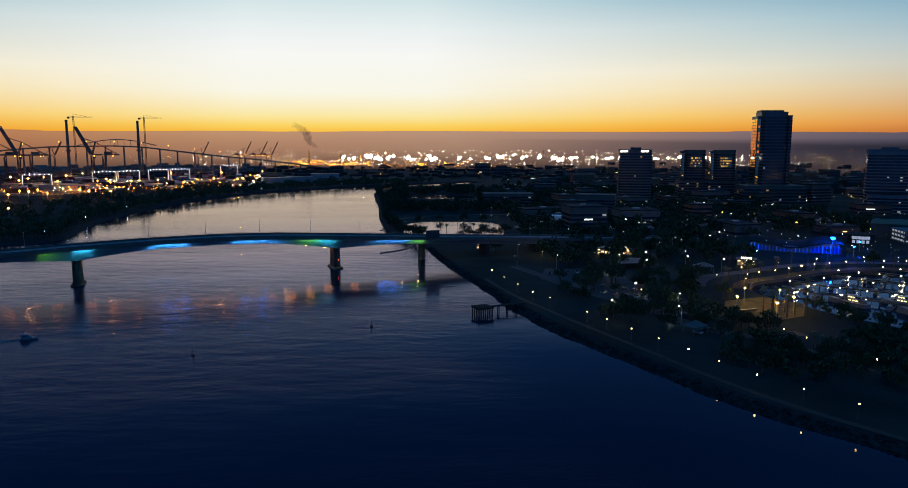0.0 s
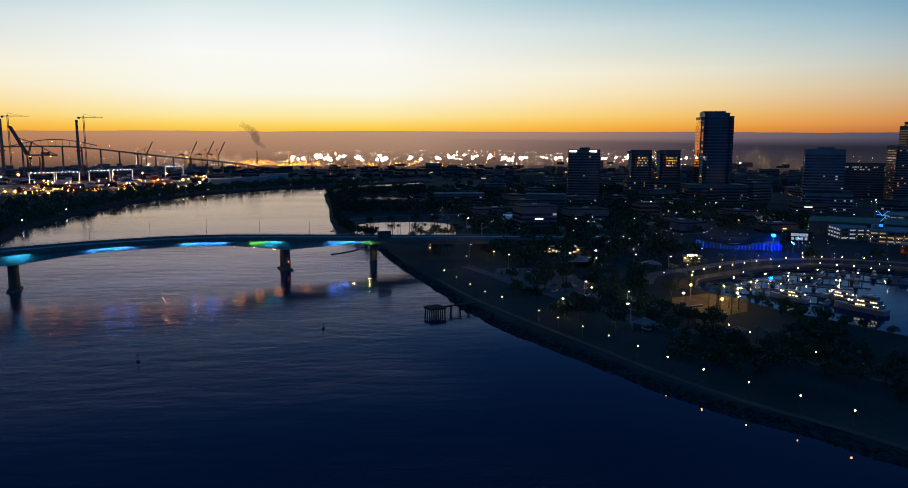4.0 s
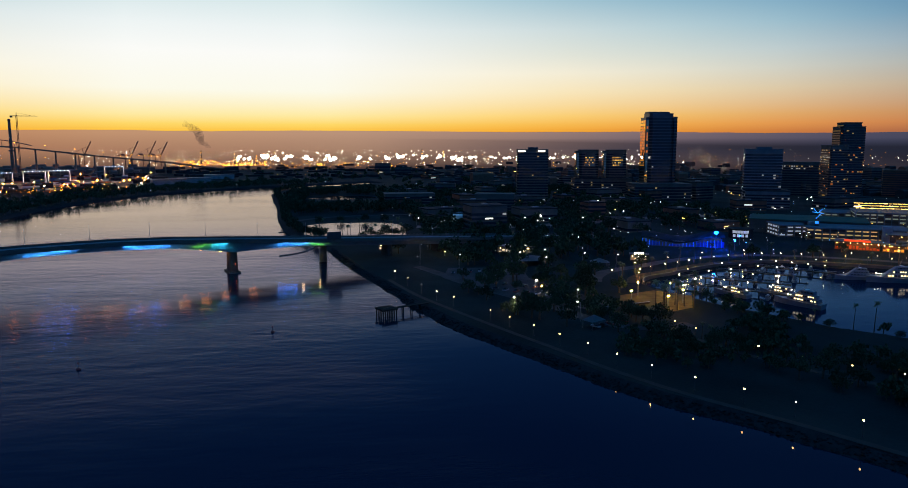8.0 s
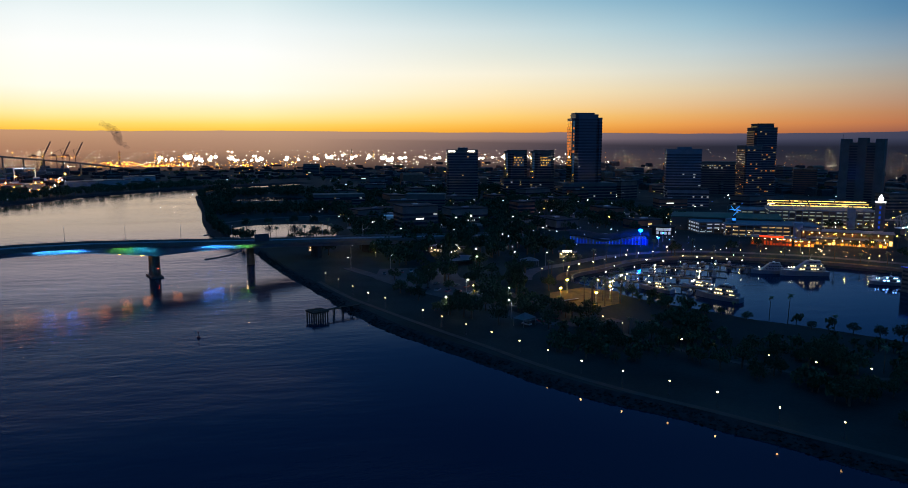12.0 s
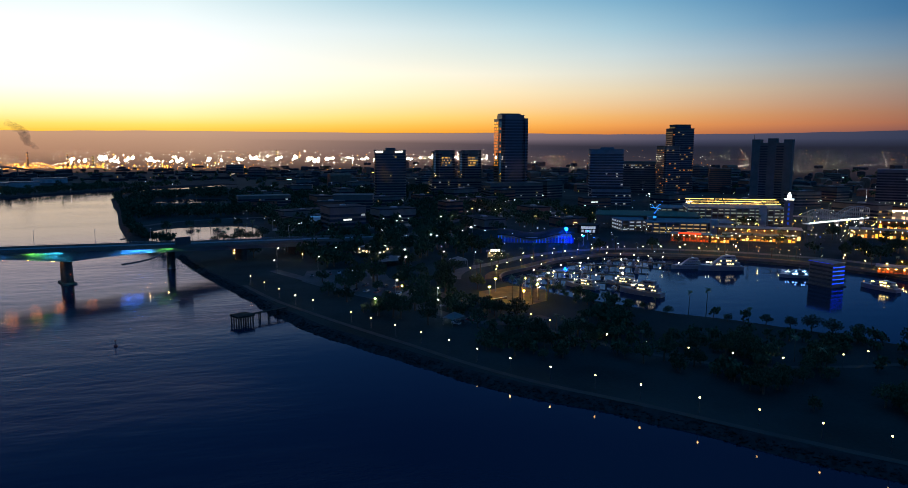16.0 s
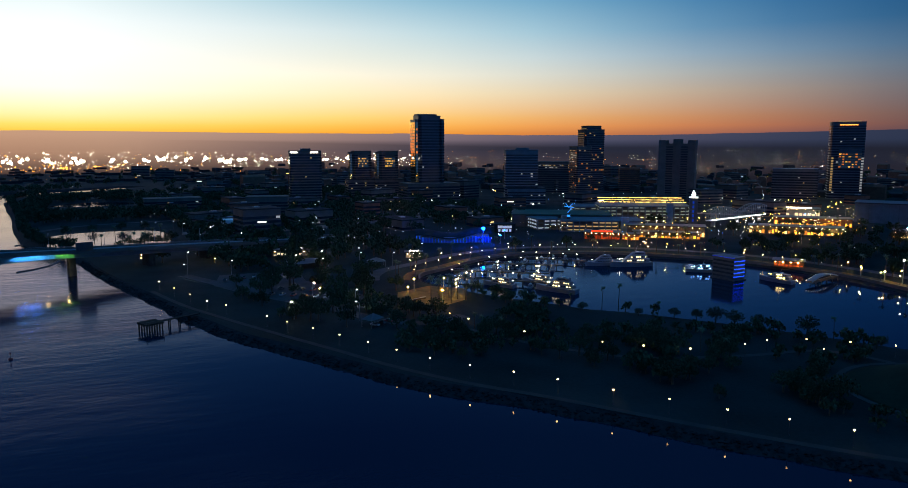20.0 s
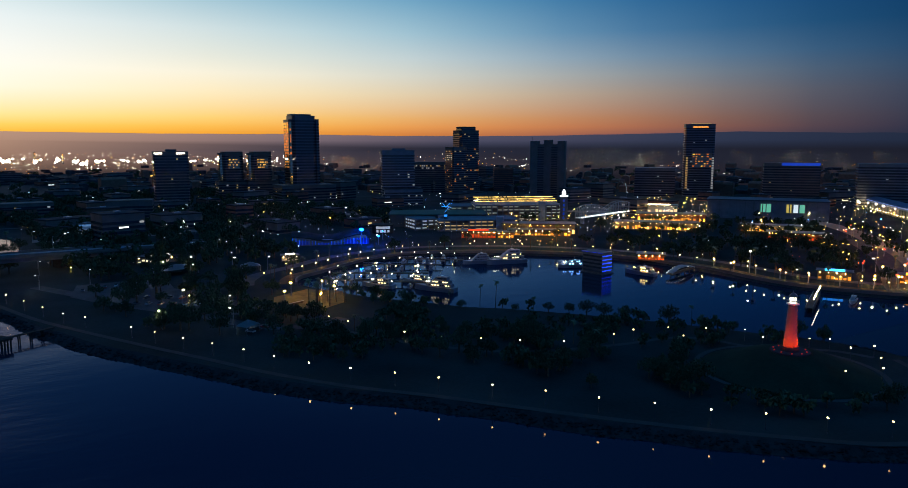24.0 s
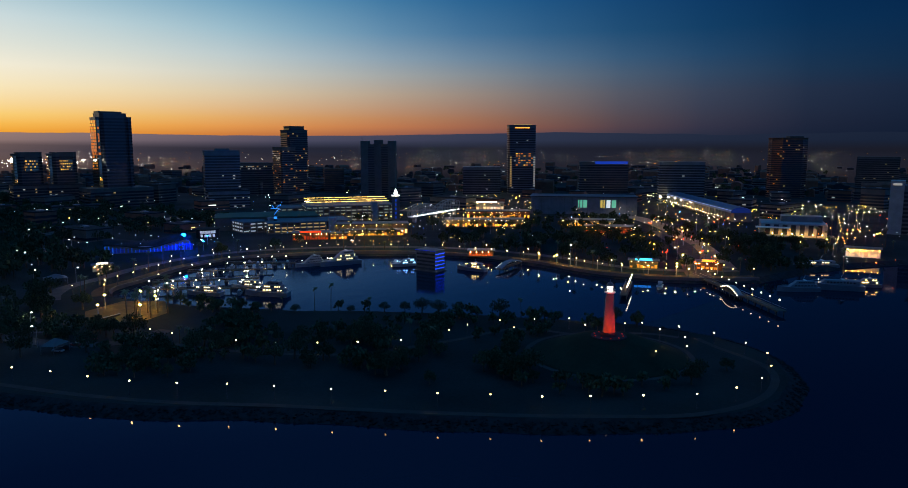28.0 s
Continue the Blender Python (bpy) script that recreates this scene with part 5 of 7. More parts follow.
for i in range(25):
    u = i / 24
    z = 5.2 + 2.0 * math.sin(u * 7.5 + 1.2) + 1.6 * u
    rows.append([bm.verts.new((-37 + 76 * u, yy, z + dz)) for yy, dz in ((-2, 0), (16, 3), (38, 0), (38, -0.6), (16, 2.2), (-2, -0.6))])
for a, c in zip(rows, rows[1:]):
    for k in range(6):
        bm.faces.new((a[k], c[k], c[(k + 1) % 6], a[(k + 1) % 6]))
part("roof", bm, M_TAR, t, "dark wave-shaped roof", smooth=True)
for i in range(24):
    u = (i + 0.5) / 24
    z = 4.8 + 2.0 * math.sin(u * 7.5 + 1.2) + 1.4 * u
    y0 = -1.6 + 3.2 * math.sin(u * 6.3) ** 2 * 0.6
    part("fin", box((-37 + 74 * u - 0.34, y0 - 0.9, 0.5), (-37 + 74 * u + 0.34, y0, max(2.0, z - rngq.uniform(0.3, 2.0)))), rngq.choice((G_FIN, G_FIN, G_FINDIM)), t, "fin glowing blue in place of floodlight")
    part("panel", box((-37 + 74 * u + 0.6, y0 - 0.3, 0.5), (-37 + 74 * u + 2.4, y0, max(2, z - 2.6))), G_FINBACK, t, "panel glowing dim blue in place of floodlight")


def mast_light(x, y, h, r, mat, label, arm=0.0):
    t = thing("floodlight_mast", pose(x, y, GROUND_Z), label, "floodlight", "floodlight masts")
    part("mast", tube((0, 0, 0), (0, 0, h), 0.25, 0.14, 8), M_GREYSTEEL, t)
    part("head", ball((0, 0, h + r * 0.7), r, 0.8, 2), mat, t, "lit lamp head", smooth=True)
    part("hood", tube((0, 0, h + r * 1.4), (0, 0, h + r * 1.7), r * 1.1, r * 0.4, 8), M_DARKSTEEL, t)
    return t


mast_light(276, 516, 12.0, 1.4, G_BLUEFLOOD, "mast with an intense blue floodlight beside the aquarium")
mast_light(289, 511, 6.8, 0.8, G_CYANFLOOD, "mast with a pale blue floodlight")
mast_light(309, 539, 6.8, 0.7, G_CYANFLOOD, "mast with a small pale blue floodlight")
for x, y in ((958, 446), (946, 428), (932, 412), (940, 436), (905, 392), (884, 370)):
    mast_light(x, y, 9, 1.1, G_WHITEFLOOD, "mast with a bright white lamp before the convention hall")
for x, y in ((452, 186), (504, 202), (482, 219), (462, 196), (560, 240)):
    mast_light(x, y, 5, 0.55, G_REDLAMP, "post with a red traffic light")
t = thing("lit_rotunda", pose(333, 580, GROUND_Z, 0, 0, -30), "round-fronted pavilion with two rows of white lit windows", "building")
part("wall", lathe([(10, 0), (10, 7.5), (10.6, 7.6), (10.6, 8.2)], 28), M_TAR, t)
for k, n in ((1.4, 4), (4.6, 6)):
    for i in range(n):
        a = radians(-130 + 80 * (i + 0.5) / n)
        bm = box((-1.1, -0.1, k), (1.1, 0.1, k + 2.4))
        bmesh.ops.transform(bm, matrix=Matrix.Translation((10.05 * math.cos(a), 10.05 * math.sin(a), 0)) @ Matrix.Rotation(a + math.pi / 2, 4, "Z"), verts=bm.verts)
        part("window", bm, G_BAYWHITE, t, "white lit window")


def arcade(name, x, y, turn, w, d, h, label, wall, glow_mat, bays, roof=M_DARKSTEEL, sign=None):
    """A low restaurant or shop: walls, a jutting roof, lit bays between posts."""
    t = thing(name, pose(x, y, GROUND_Z, 0, 0, turn), label, "building")
    part("wall", box((-w / 2, -d / 2, 0), (w / 2, d / 2, h)), wall, t)
    part("roof", box((-w / 2 - 1.2, -d / 2 - 2.2, h), (w / 2 + 1.2, d / 2 + 1, h + 0.7)), roof, t)
    bays = round(bays * 1.6)
    for i in range(bays):
        xx = -w / 2 + (i + 0.5) * w / bays
        if rngq.random() < 0.85:
            part("lit_bay", box((xx - w / bays * 0.36, -d / 2 - 0.1, 0.6), (xx + w / bays * 0.36, -d / 2 - 0.02, h * rngq.uniform(0.3, 0.62))), rngq.choice((G_SHOPDIM, glow_mat, glow_mat, G_SHOPHOT)) if glow_mat is G_SHOPAMBER else glow_mat, t, "warm lit shop front")
        part("post", box((xx - w / bays / 2 - 0.2, -d / 2 - 1.9, 0), (xx - w / bays / 2 + 0.2, -d / 2 - 1.5, h)), wall, t)
        if i % 2 == 0:
            part("lamp", ball((xx, -d / 2 - 1.8, h - 0.5), 0.3), G_SMALLAMBER, t, "small amber lamp")
    if sign:
        part("sign", box((-w * 0.3, -d / 2 - 2.5, h + 0.8), (w * 0.3, -d / 2 - 2.25, h + 2.2)), sign, t, "lit sign bar")
    return t


arcade("restaurant", 452, 496, -42, 66, 20, 9, "two-storey harbour restaurant row glowing amber", M_DARKCONC, G_SHOPAMBER, 14)
arcade("restaurant", 440, 482, -42, 56, 12, 5, "amber-lit restaurant terrace row", M_DARKCONC, G_SHOPAMBER, 12)
arcade("restaurant", 386, 502, -40, 30, 14, 6, "restaurant with red neon along its roof", M_BRICK, G_SHOPRED, 8, sign=G_NEONRED)
arcade("restaurant", 404, 486, -42, 14, 10, 5, "small amber-lit cafe by the esplanade", M_BRICK, G_SHOPAMBER, 4)
arcade("shop_row", 566, 452, -48, 78, 18, 7, "long shop row glowing amber", M_DARKCONC, G_SHOPAMBER, 18)
arcade("shop_row", 640, 492, -48, 70, 20, 8, "shop row with amber lights and awnings", M_BRICK, G_SHOPAMBER, 14)
arcade("restaurant", 410, 331, -52, 18, 10, 4, "red-lit timber restaurant by the quay", M_BRICK, G_SHOPREDDIM, 5)
arcade("shop", 712, 566, -48, 44, 20, 9, "shop hall with a white lit top sign", M_CONC, G_SHOPWHITE, 6, sign=G_SIGNWHITE)
arcade("shop", 640, 372, -58, 60, 16, 6, "low hall with a line of small warm lights", M_CONC, G_SHOPAMBER, 12)
arcade("restaurant", 600, 330, -60, 44, 16, 6, "flat-roofed restaurant with a red-lit eave", M_BRICK, G_SHOPRED, 8)
arcade("kiosk", 198, 478, -22, 11, 6, 3.6, "small kiosk with a bright white lit roof sign", M_CONC, G_SHOPWHITE, 3, sign=G_SIGNWHITE)
arcade("ticket_hall", 438, 215, -64, 18, 7, 5.2, "ticket hall with a long blue lit roof sign", M_DARKCONC, G_SHOPDIM, 5, sign=G_SIGNBLUE)
arcade("restaurant", 462, 180, -68, 16, 8, 5, "restaurant with orange neon strokes on its roof", M_BRICK, G_SHOPDIM, 4, sign=G_NEONORANGE)
arcade("harbour_office", 590, 116, -78, 22, 10, 6, "white arcaded harbour pavilion lit from within", M_WHITE, G_SHOPWHITE, 7)

for (x, y), turn, w, label in zip(((113, 734), (120, 520), (22, 549)), (-12, -16, 0), (11, 26, 9), ("small white building lit along its front", "long low pavilion with a bright white front", "small glazed lodge with dim lit windows")):
    arcade("park_pavilion", x, y + 5, turn, w, 8, 4.2, label, M_GREYCONC, G_SHOPWHITE, max(2, w // 4), sign=G_FRONTWHITE if w > 10 else None)
for x, y in ((64, 513), (101, 378)):
    mast_light(x, y, 3.2, 0.3, G_COURT, "short amber lamp over a flower bed")

# hall with two big lit screens
x, y = polar(59.2, 880)
t = thing("exhibition_hall", pose(x, y, GROUND_Z, 0, 0, -59), "long plain exhibition hall with lit poster screens", "building")
part("wall", box((-62, -18, 0), (62, 24, 20)), M_GREYCONC, t)
part("roof", box((-63, -19, 20), (63, 25, 21.2)), M_DARKSTEEL, t)
for xx, mt in ((-6, G_SCREENGREEN), (0, G_SCREENGREEN), (20, G_SCREENYELLOW), (27, G_SCREENWHITE), (33, G_SCREENGREEN)):
    part("screen", box((xx, -18.3, 8), (xx + 5, -18.05, 17)), mt, t, "tall lit poster screen")
for xx in range(-58, 60, 9):
    part("pilaster", box((xx - 0.5, -18.7, 0), (xx + 0.5, -18.0, 20)), M_GREYCONC, t)

# convention hall: a long barrel roof over a colonnade
ax, ay, bx, by = 985, 440, 772, 268
t = thing("convention_hall", pose((ax + bx) / 2, (ay + by) / 2, GROUND_Z, 0, 0, math.degrees(math.atan2(by - ay, bx - ax)) + 180), "long convention hall with a blue-lit barrel roof over a lamplit colonnade", "building")
L = math.hypot(ax - bx, ay - by)
bm, rows = bmesh.new(), []
for xx in (-L / 2, -L / 4, 0, L / 4, L / 2):
    rows.append([bm.verts.new((xx, -11 * math.cos(a), 10 + 6 * math.sin(a))) for a in [math.pi * k / 10 for k in range(11)]])
for a, c in zip(rows, rows[1:]):
    for k in range(10):
        bm.faces.new((a[k], c[k], c[k + 1], a[k + 1]))
part("roof", bm, M_BLUEROOF, t, "blue-grey barrel roof", smooth=True)
part("wall", box((-L / 2, -11, 0), (L / 2, 7, 10)), M_GREYCONC, t)
# the blue light on the gable is a glow of the panel itself
bm = bmesh.new()
bm.faces.new([bm.verts.new((-L / 2 - 0.1, -10.8 * math.cos(math.pi * k / 10), 10 + 5.8 * math.sin(math.pi * k / 10))) for k in range(11)])
bmesh.ops.solidify(bm, geom=bm.faces, thickness=0.3)
part("gable", bm, G_GABLE, t, "gable glowing dim blue")
part("ridge_light", box((-L / 2, 10.3, 12.2), (L / 2, 10.6, 12.5)), G_BLUELINE3, t, "blue-white light line")
for i in range(26):
    xx = -L / 2 + (i + 0.5) * L / 26
    col = part("column", tube((xx, 10.4, 0), (xx, 10.4, 10.2), 0.5, 0.4, 8), M_GREYCONC, t)
    part("lamp", ball((xx, 12.0, 3.5), 0.32), G_SMALLWARM, col, "warm column lamp")
x, y = polar(74.4, 716)
t = thing("theatre", pose(x, y, GROUND_Z, 0, 0, -70), "white concrete theatre lit by warm lamps", "building")
part("wall", box((-28, -16, 0), (26, 22, 12)), M_CONC, t)
part("stage_tower", box((-10, 4, 12), (24, 20, 17)), M_GREYCONC, t)
part("canopy", box((-32, -20, 8), (-4, -15, 9)), M_WHITE, t)
for i in range(7):
    part("recess", box((-24 + 7 * i, -16.3, 2), (-20 + 7 * i, -15.9, 11)), M_GLASS, t)
    part("lamp", ball((-26 + 8 * i, -19, 3.2), 0.45), G_SMALLWARM, t, "warm forecourt lamp")

# the white truss footbridge and the beacon tower beside the parking decks
ax, ay, bx, by = 536, 528, 640, 552
L = math.hypot(bx - ax, by - ay)
t = thing("truss_footbridge", pose(ax, ay, GROUND_Z, 0, 0, math.degrees(math.atan2(by - ay, bx - ax))), "white steel truss footbridge shaped like waves, lit white", "footbridge")
part("deck", box((0, -3, 6), (L, 3, 6.5)), M_WHITE, t)


def wave(u):
    return 5 + 8 * abs(math.sin(u * 5.2 + 0.5)) ** 0.8


for s in (-3, 3):
    pts = [(L * i / 28, s, 6 + wave(i / 28)) for i in range(29)]
    chord, rings = bmesh.new(), []
    for p in pts:
        rings.append([chord.verts.new((p[0], p[1] + 0.35 * math.cos(1.2566 * k), p[2] + 0.35 * math.sin(1.2566 * k))) for k in range(5)])
    for a, c in zip(rings, rings[1:]):
        for k in range(5):
            chord.faces.new((a[k], c[k], c[(k + 1) % 5], a[(k + 1) % 5]))
    part("top_chord", chord, M_TENT, t, "curved pale chord")
    for i, p in enumerate(pts):
        part("strut", tube((p[0], s, 6.4), p, 0.2, None, 5), M_GREYSTEEL, t)
        if i:
            part("brace", tube((pts[i - 1][0], s, 6.4), p, 0.14, None, 4), M_GREYSTEEL, t)
for i in range(18):
    part("lamp", ball((L * (i + 0.5) / 18, -3.3, 7.0), 0.45), G_BRIDGEWHITE, t, "white lamp along the deck")
for u in (0.08, 0.5, 0.92):
    part("support", box((L * u - 0.8, -2, 0), (L * u + 0.8, 2, 6)), M_CONC, t)
t = thing("beacon_tower", pose(521, 534, GROUND_Z, 0, 0, -44), "slim tower with a white lit flame-shaped top", "tower")
part("shaft", box((-4, -4, 0), (4, 4, 29)), M_CURTAIN, t)
part("collar", box((-4.6, -4.6, 29), (4.6, 4.6, 30.2)), M_WHITE, t)
part("sign_light", box((-3.8, -4.8, 29.2), (3.8, -4.62, 30.1)), G_SIGNWHITE, t, "white lit sign line")
part("flame", lathe([(1.4, 30.2), (2.2, 31.8), (1.7, 33.6), (0.7, 35.6), (0.1, 36.8)], 10), G_FLAME, t, "white lit flame-shaped top", smooth=True)
for k in range(5):
    part("window", box((-0.8, -4.15, 6 + 4.4 * k), (0.8, -4.02, 8.4 + 4.4 * k)), G_FINDIM, t)
# neon sign tower over the green roof
x, y = polar(34.9, 690)
t = thing("neon_sign_tower", pose(x, y, GROUND_Z, 0, 0, -35), "slim sign tower with blue neon strokes", "sign")
part("mast", box((-1.6, -1.6, 0), (1.6, 1.6, 18)), M_DARKSTEEL, t)
for p, q in (((-1, 17), (3, 22)), ((-4, 23), (5, 22)), ((0, 22), (-3, 26)), ((0, 22), (4, 26))):
    part("neon_tube", tube((p[0], -1.9, p[1]), (q[0], -1.9, q[1]), 0.24, None, 6), G_NEONCYAN, t, "blue neon stroke")
part("light_box", box((-1.4, -1.8, 13), (1.4, -1.62, 15)), G_NEONCYAN, t, "blue lit box")

for i, (x, y, _) in enumerate(every(shore_offset(HARBOUR_SHORE[16:20], 14), 17, 4)):
    mast_light(x, y, 5.5, 0.32, G_QUAYFLOOD, "short mast with an amber flood lamp on the quay")

# ---- entrance court with palms, lit amber ----
for x, y, h in ((139, 344, 6.5), (150, 362, 7), (153, 331, 6), (166, 342, 6.5), (168, 362, 6)):
    mast_light(x, y, h, 0.5, G_COURT, "short mast with an amber floodlight over the court")
bm = bmesh.new()
plan_ring(bm, [(130, 337), (141, 364), (164, 374), (179, 358), (166, 331), (152, 324)], GROUND_Z - 0.3, GROUND_Z + 0.07)
tagged(mesh_ob("court_paving", bm, M_PLAZA), "sand-coloured paved court under amber lamps", "pavement", kind="structure")
t = thing("court_wall", pose(140, 340, GROUND_Z, 0, 0, 18), "low sand-coloured wall lit amber beside the court", "wall")
part("wall", box((-9, 0, 0), (9, 0.6, 0.9)), M_PLAZA, t)
part("coping", box((-9.2, -0.15, 0.9), (9.2, 0.75, 1.05)), M_CONC, t)

mast_light(418, 259, 13.4, 0.55, G_WHITEFLOOD, "tall mast with a single bright lamp behind the quay")
for x, y in ((468, 201), (431, 189), (447, 169), (440, 180), (476, 182), (486, 196)):
    mast_light(x, y, 6.5, 0.34, G_COURT, "short mast with an amber lamp at the crossing")
ribbon("crossing_road", [(428, 172), (462, 190), (512, 214), (566, 246), (640, 300)], 16, GROUND_Z + 0.12, 0.3, M_ASPHALT, "asphalt waterfront road under amber lamps", "road")

# ---- trees ----


def leaf_cloud(rng, centers, count, size):
    """A crown of many small bent leaf clumps scattered over uneven lobes."""
    verts, faces = [], []
    for _ in range(count):
        c, r = rng.choice(centers)
        d = Vector((rng.gauss(0, 1), rng.gauss(0, 1), rng.gauss(0, 0.8))).normalized()
        p = Vector(c) + d * r * rng.uniform(0.55, 1.08)
        q = Euler((rng.uniform(0, 6), rng.uniform(0, 6), rng.uniform(0, 6))).to_matrix()
        s = size * rng.uniform(0.6, 1.3)
        k = len(verts)
        for a, b, h in ((-1, 0, 0), (0, -0.6, 0.2), (1, 0, 0), (0, 0.6, 0.2), (0, 0, -0.25)):
            verts.append(p + q @ Vector((a * s, b * s, h * s)))
        faces += [(k, k + 1, k + 4), (k + 1, k + 2, k + 4), (k + 2, k + 3, k + 4), (k + 3, k, k + 4)]
    me = bpy.data.meshes.new("crown")
    me.from_pydata([tuple(v) for v in verts], [], faces)
    me.materials.append(M_LEAF)
    return new("crown", me)


def broad_tree(seed, h, r):
    rng = random.Random(seed)
    t = thing("park_tree", pose(0, 0, -200), "broad dark leafy tree", "tree", "broad trees")
    bm = bmesh.new()
    add_tube(bm, (0, 0, -0.3), (0.2, 0.1, h * 0.4), 0.05 * h, 0.03 * h, 7)
    lobes = []
    for i in range(7):
        a = 6.28318 * i / 7 + rng.uniform(-0.3, 0.3)
        e = (r * 0.62 * math.cos(a), r * 0.62 * math.sin(a), h * rng.uniform(0.5, 0.78))
        add_tube(bm, (0.2, 0.1, h * 0.36), e, 0.02 * h, 0.008 * h, 5)
        lobes.append((e, r * rng.uniform(0.32, 0.5)))
    lobes += [((0, 0, h * 0.76), r * 0.5), ((r * 0.2, -r * 0.2, h * 0.88), r * 0.3)]
    part("trunk", bm, M_BARK, t)
    leaf_cloud(rng, lobes, 420, r * 0.11).parent = t
    return t


def palm_tree(seed, h):
    rng = random.Random(seed)
    t = thing("palm_tree", pose(0, 0, -200), "tall slender fan palm with a drooping crown", "palm tree", "palm trees")
    bm = bmesh.new()
    lean = rng.uniform(-0.3, 0.3)
    pts = [(lean * u * u * 2, 0.2 * u, h * u) for u in (0, 0.25, 0.5, 0.75, 1)]
    for i, (a, b) in enumerate(zip(pts, pts[1:])):
        add_tube(bm, (a[0], a[1], a[2] - (0.3 if i == 0 else 0)), b, 0.3 - 0.035 * i, 0.27 - 0.035 * i, 7)
    part("trunk", bm, M_BARK, t)
    bm = bmesh.new()
    top = Vector(pts[-1])
    for i in range(22):
        a = 6.28318 * i / 22 + rng.uniform(-0.15, 0.15)
        up = rng.uniform(-0.5, 1.0)
        L = rng.uniform(1.8, 2.6)
        prev = None
        for s in range(5):
            u = s / 4
            w = 0.42 * math.sin(math.pi * min(1, 0.15 + u * 0.85)) + 0.03
            c = top + Vector((math.cos(a) * L * u, math.sin(a) * L * u, up * L * u - 1.5 * u * u))
            side = Vector((-math.sin(a), math.cos(a), 0)) * w
            row = [bm.verts.new(c - side - Vector((0, 0, 0.15 * w))), bm.verts.new(c + Vector((0, 0, 0.1))), bm.verts.new(c + side - Vector((0, 0, 0.15 * w)))]
            if prev:
                for k in range(2):
                    bm.faces.new((prev[k], row[k], row[k + 1], prev[k + 1]))
            prev = row
    part("crown", bm, M_FROND, t)
    return t


TREES = [broad_tree(31, 9, 4.8), broad_tree(32, 7, 4.0), broad_tree(33, 11, 5.6)]
PALMS = [palm_tree(41, 13), palm_tree(42, 10), palm_tree(43, 16)]
rngt = random.Random(77)
used = set()


def plant(kind, x, y, z=None, scale=1.0):
    src = rngt.choice(kind)
    m = pose(x, y, GROUND_Z if z is None else z, 0, 0, rngt.uniform(0, 360)) @ Matrix.Diagonal((scale, scale, scale * rngt.uniform(0.85, 1.15), 1))
    if src.name not in used:
        used.add(src.name)
        src.matrix_basis = m
        return src
    return copy_thing(src, m @ Matrix.Diagonal((1 / src.scale[0], 1 / src.scale[1], 1 / src.scale[2], 1)))


for t in TREES + PALMS:
    plant([t], *{"park_tree": (95, 332), "park_tree.001": (67, 362), "park_tree.002": (84, 318), "palm_tree": (150, 330), "palm_tree.001": (156, 327), "palm_tree.002": (163, 334)}[t.name])
for x, y, k in ((101, 350, 1.6), (108, 346, 1.3), (81, 321, 1.2), (76, 328, 1.1), (122, 366, 1.4), (92, 410, 1.5), (70, 384, 1.3)):
    plant(TREES, x, y, None, k)
# the palm court and the lagoon row
for x, y in ((146, 330), (153, 333), (158, 331), (166, 330), (160, 338), (169, 336), (148, 324)):
    plant([PALMS[0], PALMS[2]], x, y)
for x, y in ((-34, 622), (-29, 626), (-12, 622), (-6, 620), (3, 619), (9, 622), (13, 618), (17, 622), (24, 621), (30, 628), (36, 630), (40, 634)):
    plant(PALMS, x + rngt.uniform(-1, 1), y)
for x, y in ((6, 616), (13, 620), (20, 617), (27, 621), (34, 624), (41, 628), (46, 640), (-43, 640), (30, 740), (10, 748), (-15, 745), (-36, 728)):
    plant(TREES, x, y, None, rngt.uniform(0.8, 1.2))
# along the harbour side of the park
for x, y, _ in every(shore_offset(HARBOUR_SHORE[:8], 10), 9, 3):
    if rngt.random() < 0.85:
        plant(rngt.choice((TREES, PALMS, TREES)), x + rngt.uniform(-3, 3), y + rngt.uniform(-3, 3), None, rngt.uniform(0.55, 0.8))
# park lawns and car parks
for _ in range(46):
    x, y = rngt.uniform(60, 150), rngt.uniform(290, 430)
    if y > 560 - 3.2 * x and x + (y - 300) * 0.9 > 95 and not (130 < x < 180 and 315 < y < 365):
        plant(TREES, x, y, None, rngt.uniform(0.7, 1.15))
for i in range(30):
    u = rngt.random()
    x, y = 140 + 120 * u, 270 - 130 * u + rngt.uniform(-10, 10)
    if math.hypot(x - LH.x, y - LH.y) > 36:
        plant(TREES + PALMS[:1], x, y, None, rngt.uniform(0.45, 0.75))
placed = 0
while placed < 60:
    u = rngt.random()
    x, y = 95 + 150 * u + rngt.uniform(-8, 30), 300 - 200 * u + rngt.uniform(-30, 30)
    near = min(math.hypot(x - a, y - b) for a, b in ROW_SOUTH + ROW_INNER + ROW_KNOLL)
    shore = min((Vector((x, y, 0)) - p).length for p in coast)
    if near < 7 or shore < 16 or math.hypot(x - LH.x, y - LH.y) < 36:
        continue
    plant(TREES, x, y, None, rngt.uniform(0.5, 0.9))
    placed += 1
# town trees, thick between the channel and the harbour
n = 0
while n < 55:
    x, y = rngt.uniform(-40, 330), rngt.uniform(440, 760)
    if x < 60 and 560 < y < 800 or x < (581 - y) * 0.3 + 10 or (215 < x < 345 and 500 < y < 600):
        continue
    plant(TREES, x, y, None, rngt.uniform(0.8, 1.4))
    n += 1


